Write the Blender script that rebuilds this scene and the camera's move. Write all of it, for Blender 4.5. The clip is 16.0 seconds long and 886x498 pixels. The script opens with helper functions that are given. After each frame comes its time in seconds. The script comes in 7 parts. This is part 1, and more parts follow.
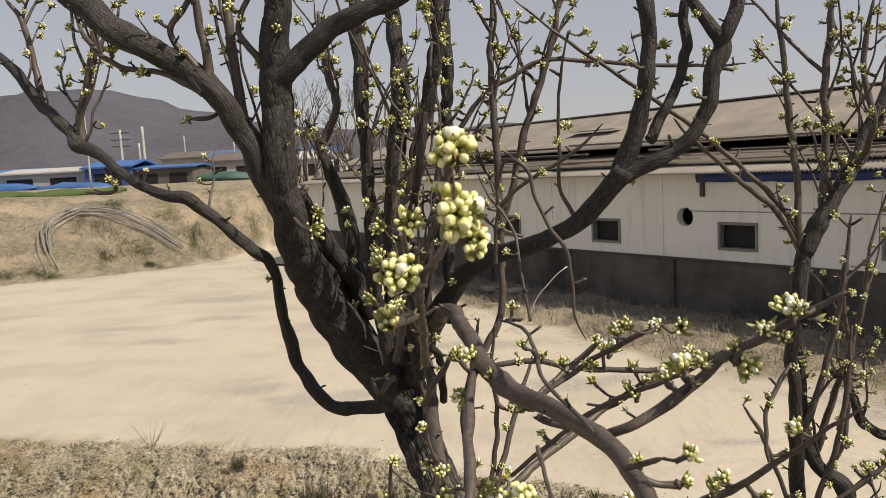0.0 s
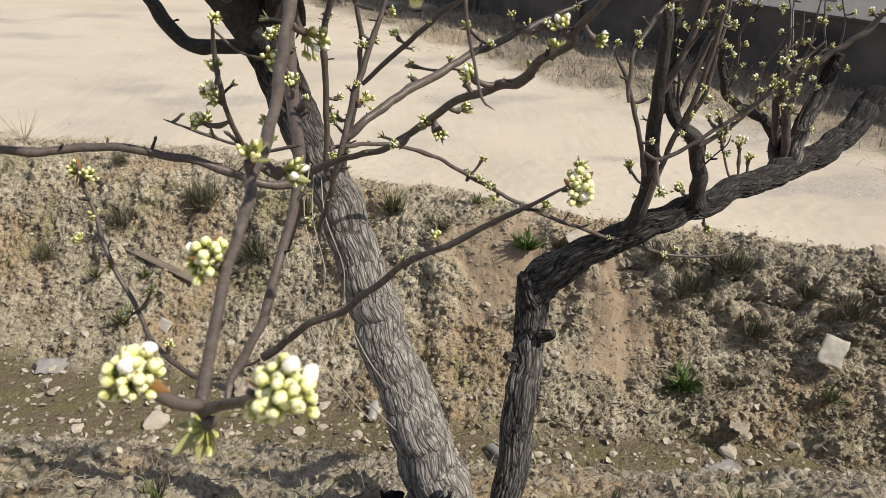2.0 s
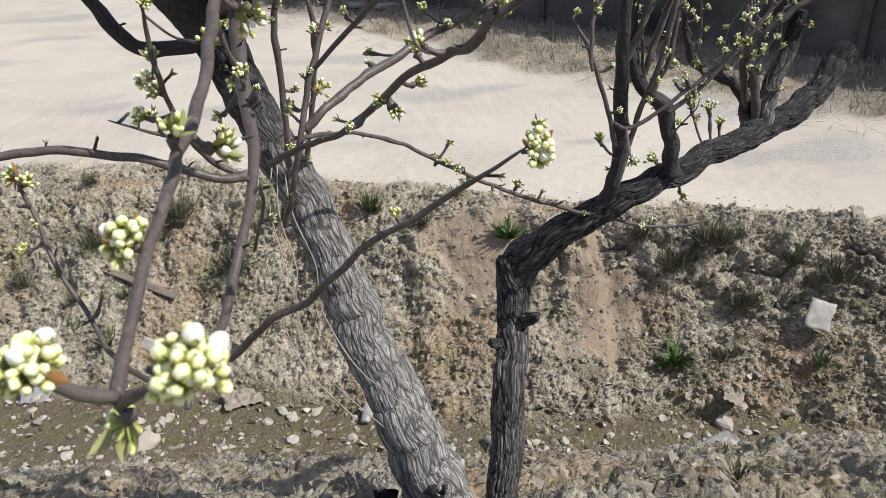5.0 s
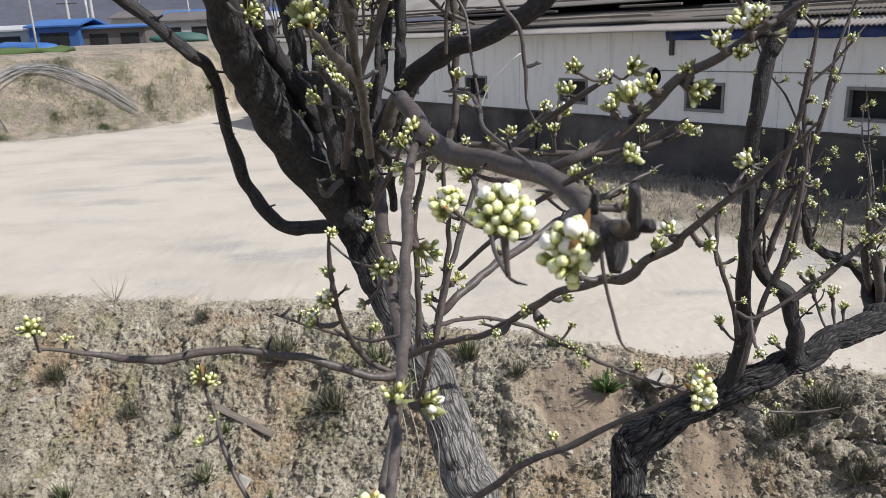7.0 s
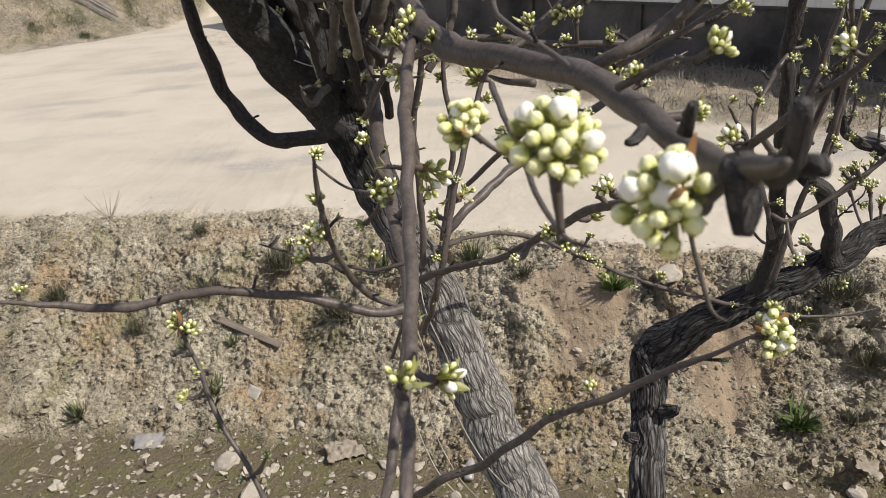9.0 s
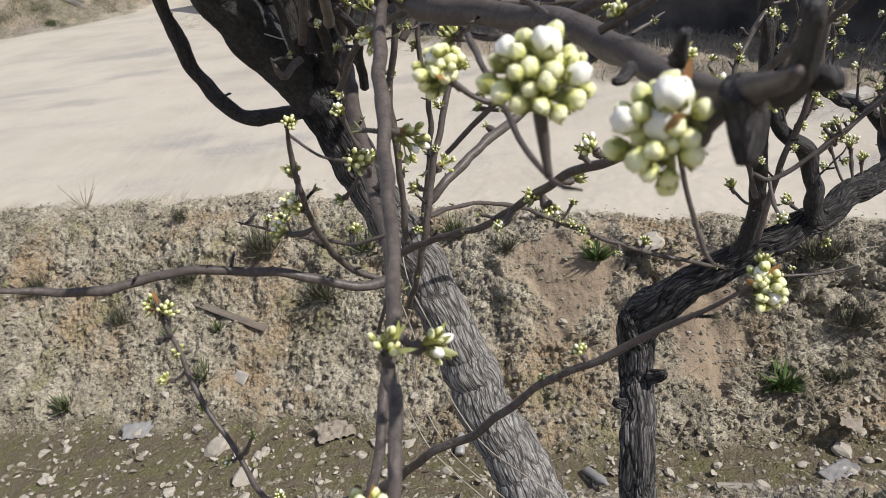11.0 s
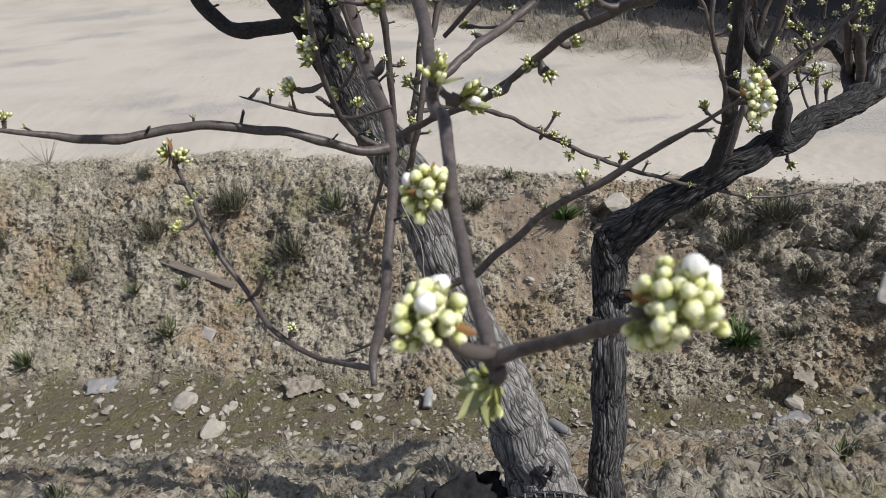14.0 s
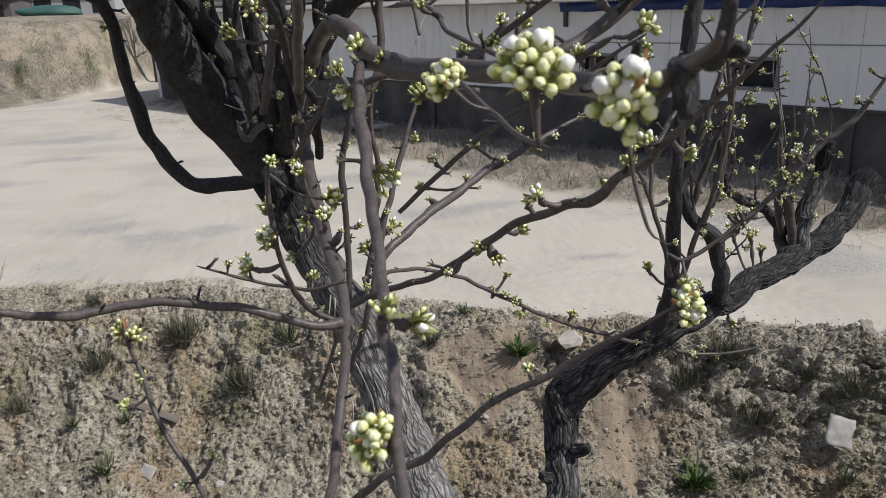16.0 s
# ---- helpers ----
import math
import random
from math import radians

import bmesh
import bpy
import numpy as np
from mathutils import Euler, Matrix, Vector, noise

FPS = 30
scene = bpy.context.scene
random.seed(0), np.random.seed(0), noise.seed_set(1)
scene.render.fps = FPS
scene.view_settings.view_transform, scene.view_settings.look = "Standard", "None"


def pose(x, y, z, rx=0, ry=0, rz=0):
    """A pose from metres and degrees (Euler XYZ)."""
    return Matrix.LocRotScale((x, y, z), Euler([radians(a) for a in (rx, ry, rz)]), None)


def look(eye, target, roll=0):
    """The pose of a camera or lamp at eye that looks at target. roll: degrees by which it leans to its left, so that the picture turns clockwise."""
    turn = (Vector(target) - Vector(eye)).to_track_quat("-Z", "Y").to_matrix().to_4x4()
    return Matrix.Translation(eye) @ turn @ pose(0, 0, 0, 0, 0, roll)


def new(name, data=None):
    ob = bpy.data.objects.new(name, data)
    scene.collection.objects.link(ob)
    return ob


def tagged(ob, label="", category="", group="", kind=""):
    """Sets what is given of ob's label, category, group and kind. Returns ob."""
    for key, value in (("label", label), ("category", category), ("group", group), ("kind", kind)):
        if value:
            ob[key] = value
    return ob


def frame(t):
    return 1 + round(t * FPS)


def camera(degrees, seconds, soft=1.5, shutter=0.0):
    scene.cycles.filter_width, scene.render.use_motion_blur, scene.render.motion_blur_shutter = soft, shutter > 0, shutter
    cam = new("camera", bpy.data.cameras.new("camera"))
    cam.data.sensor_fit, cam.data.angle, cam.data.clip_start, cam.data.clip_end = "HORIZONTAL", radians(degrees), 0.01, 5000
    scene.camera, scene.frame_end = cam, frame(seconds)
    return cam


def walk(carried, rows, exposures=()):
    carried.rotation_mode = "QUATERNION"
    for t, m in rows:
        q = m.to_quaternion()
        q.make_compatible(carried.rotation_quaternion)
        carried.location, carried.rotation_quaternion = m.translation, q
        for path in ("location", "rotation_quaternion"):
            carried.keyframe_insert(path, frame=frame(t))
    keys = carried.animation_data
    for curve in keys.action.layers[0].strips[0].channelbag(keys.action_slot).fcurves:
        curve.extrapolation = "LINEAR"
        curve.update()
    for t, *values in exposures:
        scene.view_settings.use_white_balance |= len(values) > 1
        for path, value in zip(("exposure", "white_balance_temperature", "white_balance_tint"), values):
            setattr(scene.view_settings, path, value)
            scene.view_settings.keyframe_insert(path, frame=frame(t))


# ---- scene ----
cam = camera(61.2, 16.0, 0.65)
cam.data.dof.use_dof, cam.data.dof.focus_distance, cam.data.dof.aperture_fstop = True, 2.2, 18.0
PATH = [
    (0, (0.525, 0.371, 2.623), (0.383, 2.354, 2.408), -2.9),
    (0.5, (0.543, 0.376, 2.555), (0.421, 2.33, 2.146), -1.1),
    (1, (0.561, 0.394, 2.488), (0.546, 2.31, 1.913), 1.3),
    (1.5, (0.592, 0.433, 2.419), (0.615, 2.293, 1.684), 1.8),
    (2, (0.612, 0.4, 2.374), (0.718, 2.187, 1.483), 2.2),
    (2.5, (0.619, 0.414, 2.315), (0.717, 2.12, 1.276), -0.6),
    (3, (0.632, 0.427, 2.283), (0.759, 2.116, 1.22), -1.1),
    (3.5, (0.636, 0.442, 2.297), (0.76, 2.159, 1.279), -1.2),
    (3.7, (0.653, 0.439, 2.305), (0.824, 2.157, 1.296), -1.5),
    (5.8, (0.611, 0.416, 2.346), (0.662, 2.225, 1.496), -2.2),
    (6, (0.599, 0.41, 2.354), (0.595, 2.219, 1.502), -2.2),
    (6.5, (0.565, 0.404, 2.393), (0.517, 2.279, 1.701), -2.0),
    (7, (0.552, 0.409, 2.464), (0.487, 2.329, 1.906), -2.3),
    (7.5, (0.539, 0.443, 2.519), (0.442, 2.357, 1.945), -3.3),
    (8, (0.534, 0.478, 2.571), (0.425, 2.431, 2.157), -3.7),
    (8.5, (0.529, 0.552, 2.512), (0.384, 2.457, 1.919), -5.0),
    (9, (0.537, 0.575, 2.441), (0.458, 2.402, 1.631), -4.9),
    (9.5, (0.539, 0.591, 2.416), (0.476, 2.359, 1.483), -4.3),
    (9.7, (0.533, 0.595, 2.423), (0.476, 2.387, 1.536), -4.6),
    (11.8, (0.537, 0.58, 2.41), (0.503, 2.391, 1.562), -7.0),
    (12, (0.535, 0.566, 2.4), (0.525, 2.387, 1.574), -6.4),
    (12.5, (0.522, 0.536, 2.388), (0.605, 2.374, 1.604), -4.2),
    (13, (0.502, 0.501, 2.368), (0.575, 2.342, 1.59), -4.4),
    (13.5, (0.478, 0.481, 2.337), (0.532, 2.286, 1.476), -4.2),
    (14, (0.464, 0.471, 2.297), (0.521, 2.245, 1.375), -4.5),
    (14.5, (0.473, 0.475, 2.29), (0.563, 2.248, 1.368), -4.4),
    (15, (0.472, 0.479, 2.3), (0.613, 2.273, 1.428), -3.3),
    (15.5, (0.478, 0.469, 2.333), (0.659, 2.313, 1.579), -2.5),
    (16, (0.475, 0.473, 2.38), (0.675, 2.363, 1.757), -1.9),
]
EXPOSURES = [(0, 0.015, 8000, 10), (0.5, 0.055, 8000, 10), (1.5, 0.135, 7600, 10), (2.5, 0.175, 6950, 10), (3.7, 0.225, 6580, 10), (6, 0.195, 6240, 10), (7.0, 0.165, 6290, 10), (7.5, 0.195, 6590, 10), (8.0, 0.185, 6490, 10), (8.5, 0.165, 6790, 10), (9.0, 0.125, 6980, 10), (9.7, 0.11, 6950, 10), (12, -0.015, 6270, 10), (13, -0.095, 6320, 10), (14, -0.085, 6270, 10), (15, -0.045, 6240, 10), (16, -0.165, 6220, 10)]
walk(cam, [(t, look(eye, target, roll)) for t, eye, target, roll in PATH], EXPOSURES)

# ---- light ----
SUN = Vector((0.78, -0.36, 0.95)).normalized()
world = bpy.data.worlds.new("sky")
scene.world = world
world.use_nodes = True
wn = world.node_tree
sky = wn.nodes.new("ShaderNodeTexSky")
sky.sky_type = "NISHITA"
sky.sun_disc = False
sky.sun_elevation = math.asin(SUN.z)
sky.sun_rotation = math.atan2(SUN.x, SUN.y)
sky.dust_density, sky.air_density, sky.ozone_density = 0.7, 1.0, 2.2
veil = wn.nodes.new("ShaderNodeMix")  # thin high cloud over the whole sky
veil.data_type = "RGBA"
veil.inputs[0].default_value, veil.inputs[7].default_value = 0.6, (6.4, 6.9, 8.9, 1)
wn.links.new(sky.outputs[0], veil.inputs[6])
wn.links.new(veil.outputs[2], wn.nodes["Background"].inputs[0])
wn.nodes["Background"].inputs[1].default_value = 0.078
lamp = bpy.data.lights.new("sun", "SUN")
lamp.energy, lamp.angle, lamp.color = 5.0, radians(0.6), (1.0, 0.96, 0.91)
sun = new("sun", lamp)
sun.matrix_world = look(SUN * 50, (0, 0, 0))


# ---- materials ----
class Nodes:
    """A small builder of node materials."""

    def __init__(self, name):
        self.m = bpy.data.materials.new(name)
        self.m.use_nodes = True
        self.t = self.m.node_tree
        self.b = self.t.nodes["Principled BSDF"]
        self.co = self.add("ShaderNodeTexCoord").outputs["Object"]

    def add(self, kind):
        return self.t.nodes.new(kind)

    def link(self, a, b):
        self.t.links.new(a, b)

    def noise(self, scale, detail=6, rough=0.6, co=None, stretch=None):
        co = co or self.co
        if stretch:
            mp = self.add("ShaderNodeMapping")
            mp.inputs["Scale"].default_value = stretch
            self.link(co, mp.inputs["Vector"])
            co = mp.outputs[0]
        n = self.add("ShaderNodeTexNoise")
        n.inputs["Scale"].default_value, n.inputs["Detail"].default_value, n.inputs["Roughness"].default_value = scale, detail, rough
        self.link(co, n.inputs["Vector"])
        return n.outputs["Fac"]

    def ramp(self, fac, stops):
        r = self.add("ShaderNodeValToRGB")
        e = r.color_ramp.elements
        while len(e) < len(stops):
            e.new(0.5)
        for el, (p, c) in zip(e, stops):
            el.position, el.color = p, (*c, 1) if len(c) == 3 else c
        self.link(fac, r.inputs[0])
        return r.outputs[0]

    def mix(self, fac, a, b, kind="MIX"):
        n = self.add("ShaderNodeMix")
        n.data_type, n.blend_type = "RGBA", kind
        for k, v in ((0, fac), (6, a), (7, b)):
            if isinstance(v, (int, float)):
                n.inputs[k].default_value = v
            elif isinstance(v, tuple):
                n.inputs[k].default_value = (*v, 1)
            else:
                self.link(v, n.inputs[k])
        return n.outputs[2]

    def attr(self, name, out="Fac"):
        a = self.add("ShaderNodeAttribute")
        a.attribute_name = name
        return a.outputs[out]

    def bump(self, fac, strength, dist):
        n = self.add("ShaderNodeBump")
        n.inputs["Strength"].default_value, n.inputs["Distance"].default_value = strength, dist
        self.link(fac, n.inputs["Height"])
        self.link(n.outputs[0], self.b.inputs["Normal"])

    def done(self, colour, rough=0.85, metal=0.0, spec=0.3):
        if isinstance(colour, tuple):
            self.b.inputs["Base Color"].default_value = (*colour, 1)
        else:
            self.link(colour, self.b.inputs["Base Color"])
        self.b.inputs["Roughness"].default_value = rough
        self.b.inputs["Metallic"].default_value = metal
        self.b.inputs["Specular IOR Level"].default_value = spec
        return self.m


def plain(name, c1, c2, scale=12, fine=90, rough=0.8, bump=0.3, dist=0.002, metal=0.0, spec=0.3, stretch=None, island=None):
    """Two colours mixed by coarse and fine noise, with fine relief."""
    n = Nodes(name)
    a, b = n.noise(scale, 5, stretch=stretch), n.noise(fine, 6, 0.7, stretch=stretch)
    col = n.mix(n.ramp(a, [(0.3, (0, 0, 0)), (0.7, (1, 1, 1))]), c1, c2)
    col = n.mix(0.35, col, n.ramp(b, [(0.3, (0.45, 0.45, 0.45)), (0.7, (1, 1, 1))]), "MULTIPLY")
    rnd = n.add("ShaderNodeObjectInfo").outputs["Random"]
    col = n.mix(0.25, col, n.ramp(rnd, [(0.0, (0.6, 0.6, 0.6)), (1.0, (1, 1, 1))]), "MULTIPLY")
    if island:  # piece by piece lighter or darker
        isl = n.add("ShaderNodeNewGeometry").outputs["Random Per Island"]
        col = n.mix(1.0, col, n.ramp(isl, [(0.0, (island,) * 3), (0.7, (0.95, 0.95, 0.95)), (1.0, (1.12, 1.12, 1.12))]), "MULTIPLY")
    if bump:
        n.bump(b, bump, dist)
    return n.done(col, rough, metal, spec)


def bark_material(name, dark, mid, pale, ridge, crack, bump, dist, above=None, depth=1.0, rough=0.85, cleft=0.0):
    """Grey plates between dark fissures that run along the stem; deep clefts come from the mesh."""
    n = Nodes(name)
    uv = n.attr("along", "Vector")

    def cracks(k, width):
        size = n.add("ShaderNodeVectorMath")
        size.operation = "MULTIPLY"
        n.link(uv, size.inputs[0])
        size.inputs[1].default_value = tuple(r * k for r in ridge)
        bend = n.add("ShaderNodeTexNoise")
        bend.inputs["Scale"].default_value, bend.inputs["Detail"].default_value = 1.6, 4
        n.link(size.outputs[0], bend.inputs["Vector"])
        off = n.add("ShaderNodeVectorMath")
        off.operation = "MULTIPLY_ADD"
        n.link(bend.outputs["Color"], off.inputs[0])
        off.inputs[1].default_value = (0.4, 0.4, 0.9)
        n.link(size.outputs[0], off.inputs[2])
        vo = n.add("ShaderNodeTexVoronoi")
        vo.feature = "DISTANCE_TO_EDGE"
        vo.inputs["Scale"].default_value = 1.0
        n.link(off.outputs[0], vo.inputs["Vector"])
        return n.ramp(vo.outputs["Distance"], [(0.0, (0, 0, 0)), (width, (1, 1, 1))])

    plates = n.mix(0.6, cracks(1.0, crack), cracks(2.1, crack * 1.3), "MULTIPLY")
    if cleft:
        plates = n.mix(cleft, plates, n.attr("cleft"), "MULTIPLY")
    if depth < 1:
        plates = n.mix(depth, (1, 1, 1), plates)
    fine = n.noise(160, 6, 0.7)
    streak = n.noise(1.0, 6, 0.7, uv, (ridge[0] * 1.4, ridge[1] * 1.4, ridge[2] * 3.0))
    patch = n.noise(7, 5)
    tone = n.mix(n.ramp(streak, [(0.3, (0, 0, 0)), (0.68, (1, 1, 1))]), mid, pale)
    tone = n.mix(n.ramp(patch, [(0.42, (0, 0, 0)), (0.7, (0.65, 0.65, 0.65))]), tone, mid)
    col = n.mix(plates, dark, tone)
    if above:  # the colour turns nearly black with height, with grey flakes
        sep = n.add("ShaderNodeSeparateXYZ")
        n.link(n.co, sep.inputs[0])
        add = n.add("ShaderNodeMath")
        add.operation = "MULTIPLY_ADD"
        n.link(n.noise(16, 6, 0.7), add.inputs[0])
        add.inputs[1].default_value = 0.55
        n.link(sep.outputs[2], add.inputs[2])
        upper_tone = n.mix(n.ramp(streak, [(0.5, (0, 0, 0)), (0.72, (1, 1, 1))]), (0.016, 0.015, 0.015), (0.075, 0.07, 0.07))
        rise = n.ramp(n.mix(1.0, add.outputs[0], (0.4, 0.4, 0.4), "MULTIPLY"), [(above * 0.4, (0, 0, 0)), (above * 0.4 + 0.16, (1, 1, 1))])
        col = n.mix(rise, col, n.mix(plates, (0.008, 0.007, 0.007), upper_tone))
    col = n.mix(0.45, col, n.ramp(fine, [(0.3, (0.5, 0.5, 0.5)), (0.7, (1.1, 1.1, 1.1))]), "MULTIPLY")
    n.bump(n.mix(0.45, plates, fine), bump, dist)
    return n.done(col, rough, spec=0.3)


BARK = {
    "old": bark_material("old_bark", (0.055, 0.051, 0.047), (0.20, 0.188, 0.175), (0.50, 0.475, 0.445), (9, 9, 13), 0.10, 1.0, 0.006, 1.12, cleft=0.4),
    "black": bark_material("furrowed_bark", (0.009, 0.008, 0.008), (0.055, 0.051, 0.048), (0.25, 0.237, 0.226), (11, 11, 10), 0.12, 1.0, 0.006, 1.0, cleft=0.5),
    "char": bark_material("sooty_bark", (0.007, 0.007, 0.007), (0.026, 0.025, 0.0245), (0.10, 0.096, 0.094), (10, 10, 24), 0.14, 1.0, 0.006, depth=0.4),
    "rough": bark_material("limb_bark", (0.009, 0.008, 0.008), (0.030, 0.0275, 0.027), (0.088, 0.081, 0.079), (18, 18, 30), 0.12, 1.0, 0.004, depth=0.6, rough=0.6),
    "smooth": bark_material("young_bark", (0.034, 0.027, 0.024), (0.064, 0.052, 0.046), (0.145, 0.122, 0.11), (10, 10, 40), 0.06, 0.6, 0.0012, depth=0.35, rough=0.42),
}


def soft_material(name, c1, c2, scale, rough=0.5, sub=0.08, radius=(0.004, 0.004, 0.002)):
    n = Nodes(name)
    col = n.mix(n.noise(scale, 3), c1, c2)
    n.b.inputs["Subsurface Weight"].default_value = sub
    n.b.inputs["Subsurface Radius"].default_value = radius
    n.b.inputs["Subsurface Scale"].default_value = 1.0
    return n.done(col, rough)


def bud_material(name, stops):
    """Petals that run from the green calyx to a pale tip."""
    n = Nodes(name)
    col = n.ramp(n.attr("tip"), stops)
    col = n.mix(0.25, col, n.ramp(n.noise(220, 3), [(0.3, (0.7, 0.72, 0.5)), (0.7, (1, 1, 1))]), "MULTIPLY")
    n.b.inputs["Subsurface Weight"].default_value = 0.1
    n.b.inputs["Subsurface Radius"].default_value = (0.004, 0.004, 0.002)
    n.b.inputs["Subsurface Scale"].default_value = 1.0
    return n.done(col, 0.55)


PETAL = bud_material("white_petal", [(0.0, (0.46, 0.46, 0.14)), (0.3, (0.74, 0.72, 0.44)), (0.55, (0.88, 0.86, 0.76)), (1.0, (0.90, 0.88, 0.83))])
CREAM = bud_material("cream_bud", [(0.0, (0.27, 0.30, 0.07)), (0.35, (0.48, 0.495, 0.15)), (0.65, (0.69, 0.69, 0.31)), (1.0, (0.84, 0.825, 0.55))])
SEPAL = soft_material("green_calyx", (0.36, 0.37, 0.12), (0.26, 0.27, 0.08), 150, 0.5)
LEAF = soft_material("young_leaf", (0.335, 0.345, 0.15), (0.185, 0.19, 0.08), 90, 0.5)
RUST = soft_material("rusty_leaf", (0.30, 0.13, 0.055), (0.25, 0.165, 0.06), 90, 0.5)
WEED = soft_material("weed_leaf", (0.062, 0.118, 0.032), (0.115, 0.17, 0.055), 40, 0.45, 0.05)
OLIVE_WEED = soft_material("olive_weed_leaf", (0.085, 0.108, 0.045), (0.15, 0.163, 0.085), 40, 0.6, 0.05)
GREY_WEED = soft_material("grey_weed_leaf", (0.075, 0.08, 0.048), (0.125, 0.118, 0.08), 40, 0.7, 0.05)
STRAW = plain("straw", (0.44, 0.385, 0.29), (0.29, 0.25, 0.185), 6, 60, 0.85, 0)
STONE = plain("stone", (0.50, 0.46, 0.39), (0.31, 0.275, 0.23), 15, 140, 0.85, 0.5, 0.002, island=0.55)
PALE_LEAF = plain("bleached_leaf", (0.50, 0.46, 0.39), (0.33, 0.295, 0.24), 20, 90, 0.85, 0.3)
DRY_LEAF = plain("dead_leaf", (0.34, 0.30, 0.245), (0.19, 0.16, 0.128), 20, 90, 0.85, 0.3)
def plaster_material():
    n = Nodes("white_plaster")
    col = n.mix(n.noise(1.1, 5), (0.76, 0.75, 0.71), (0.62, 0.61, 0.57))
    streak = n.noise(2.2, 6, 0.7, stretch=(3, 3, 0.35))
    col = n.mix(n.ramp(streak, [(0.52, (0, 0, 0)), (0.75, (0.55, 0.55, 0.55))]), col, (0.36, 0.34, 0.30))
    col = n.mix(0.3, col, n.ramp(n.noise(45, 5), [(0.3, (0.75, 0.75, 0.75)), (0.7, (1, 1, 1))]), "MULTIPLY")
    n.bump(n.noise(30, 5), 0.2, 0.003)
    return n.done(col, 0.85)


PLASTER = plaster_material()
def ground_material():
    """Sand road, crumbling bank soil, wet ditch floor and grassy verge, by the zones of the sheet."""
    n = Nodes("earth")
    sep = n.add("ShaderNodeSeparateColor")
    n.link(n.attr("zone", "Color"), sep.inputs[0])
    soil, grass, wet = sep.outputs[0], sep.outputs[1], sep.outputs[2]
    big, mid, fine, grit = n.noise(0.55, 5), n.noise(4, 6, 0.65), n.noise(38, 8, 0.75), n.noise(160, 4, 0.7)
    sand = n.ramp(big, [(0.3, (0.385, 0.345, 0.285)), (0.55, (0.465, 0.42, 0.35)), (0.75, (0.425, 0.385, 0.32))])
    patch = n.noise(0.8, 4, 0.5, stretch=(0.7, 1.3, 1.0))
    sand = n.mix(n.ramp(n.mix(0.42, patch, fine), [(0.54, (0, 0, 0)), (0.62, (0.4, 0.4, 0.4))]), sand, (0.28, 0.27, 0.255))
    sand = n.mix(0.22, sand, n.ramp(grit, [(0.3, (0.6, 0.6, 0.6)), (0.65, (1.05, 1.05, 1.05))]), "MULTIPLY")
    speck = n.ramp(n.noise(55, 4, 0.8), [(0.36, (0.13, 0.125, 0.12)), (0.5, (0.27, 0.258, 0.24)), (0.66, (0.44, 0.42, 0.385))])
    sand = n.mix(n.mix(1.0, n.attr("grit"), n.ramp(fine, [(0.35, (0.25, 0.25, 0.25)), (0.6, (0.85, 0.85, 0.85))]), "MULTIPLY"), sand, speck)
    earth = n.ramp(mid, [(0.3, (0.165, 0.145, 0.103)), (0.5, (0.355, 0.318, 0.244)), (0.7, (0.51, 0.465, 0.37))])
    red = n.noise(1.3, 6, 0.65)
    earth = n.mix(n.ramp(red, [(0.50, (0, 0, 0)), (0.62, (0.8, 0.8, 0.8))]), earth, (0.36, 0.262, 0.16))
    earth = n.mix(n.ramp(n.noise(2.1, 6, 0.65), [(0.53, (0, 0, 0)), (0.66, (0.8, 0.8, 0.8))]), earth, (0.245, 0.225, 0.115))
    # crevice shade painted in: low fine noise darkens the earth, high lightens it
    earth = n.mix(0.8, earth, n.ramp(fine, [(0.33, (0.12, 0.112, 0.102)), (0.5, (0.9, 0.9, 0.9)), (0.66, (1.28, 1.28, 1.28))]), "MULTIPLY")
    fan = n.attr("zone", "Alpha")
    slide = n.mix(mid, (0.25, 0.19, 0.13), (0.32, 0.255, 0.185))
    earth = n.mix(fan, earth, n.mix(0.4, slide, n.ramp(fine, [(0.3, (0.7, 0.7, 0.7)), (0.7, (1.1, 1.1, 1.1))]), "MULTIPLY"))
    lumps = []
    for sc in (22, 60):
        vo = n.add("ShaderNodeTexVoronoi")
        vo.inputs["Scale"].default_value = sc
        mixco = n.add("ShaderNodeVectorMath")
        n.link(n.co, mixco.inputs[0])
        wob = n.add("ShaderNodeTexNoise")
        wob.inputs["Scale"].default_value = sc * 1.5
        n.link(n.co, wob.inputs["Vector"])
        sc2 = n.add("ShaderNodeVectorMath")
        sc2.operation = "SCALE"
        sc2.inputs["Scale"].default_value = 0.8 / sc
        n.link(wob.outputs["Color"], sc2.inputs[0])
        n.link(sc2.outputs[0], mixco.inputs[1])
        n.link(mixco.outputs[0], vo.inputs["Vector"])
        lumps.append(n.ramp(vo.outputs["Distance"], [(0.0, (1, 1, 1)), (0.75, (0, 0, 0))]))
    dry = n.ramp(n.noise(11, 8, 0.78), [(0.3, (0.105, 0.088, 0.066)), (0.5, (0.225, 0.194, 0.15)), (0.7, (0.36, 0.318, 0.255))])
    dry = n.mix(n.ramp(n.noise(0.9, 6, 0.7, stretch=(0.6, 1.2, 1.6)), [(0.47, (0, 0, 0)), (0.58, (0.8, 0.8, 0.8))]), dry, (0.37, 0.305, 0.225))
    green = n.noise(1.1, 7, 0.75)
    dry = n.mix(n.ramp(green, [(0.52, (0, 0, 0)), (0.62, (0.75, 0.75, 0.75))]), dry, (0.135, 0.14, 0.068))
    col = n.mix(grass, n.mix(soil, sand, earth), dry)
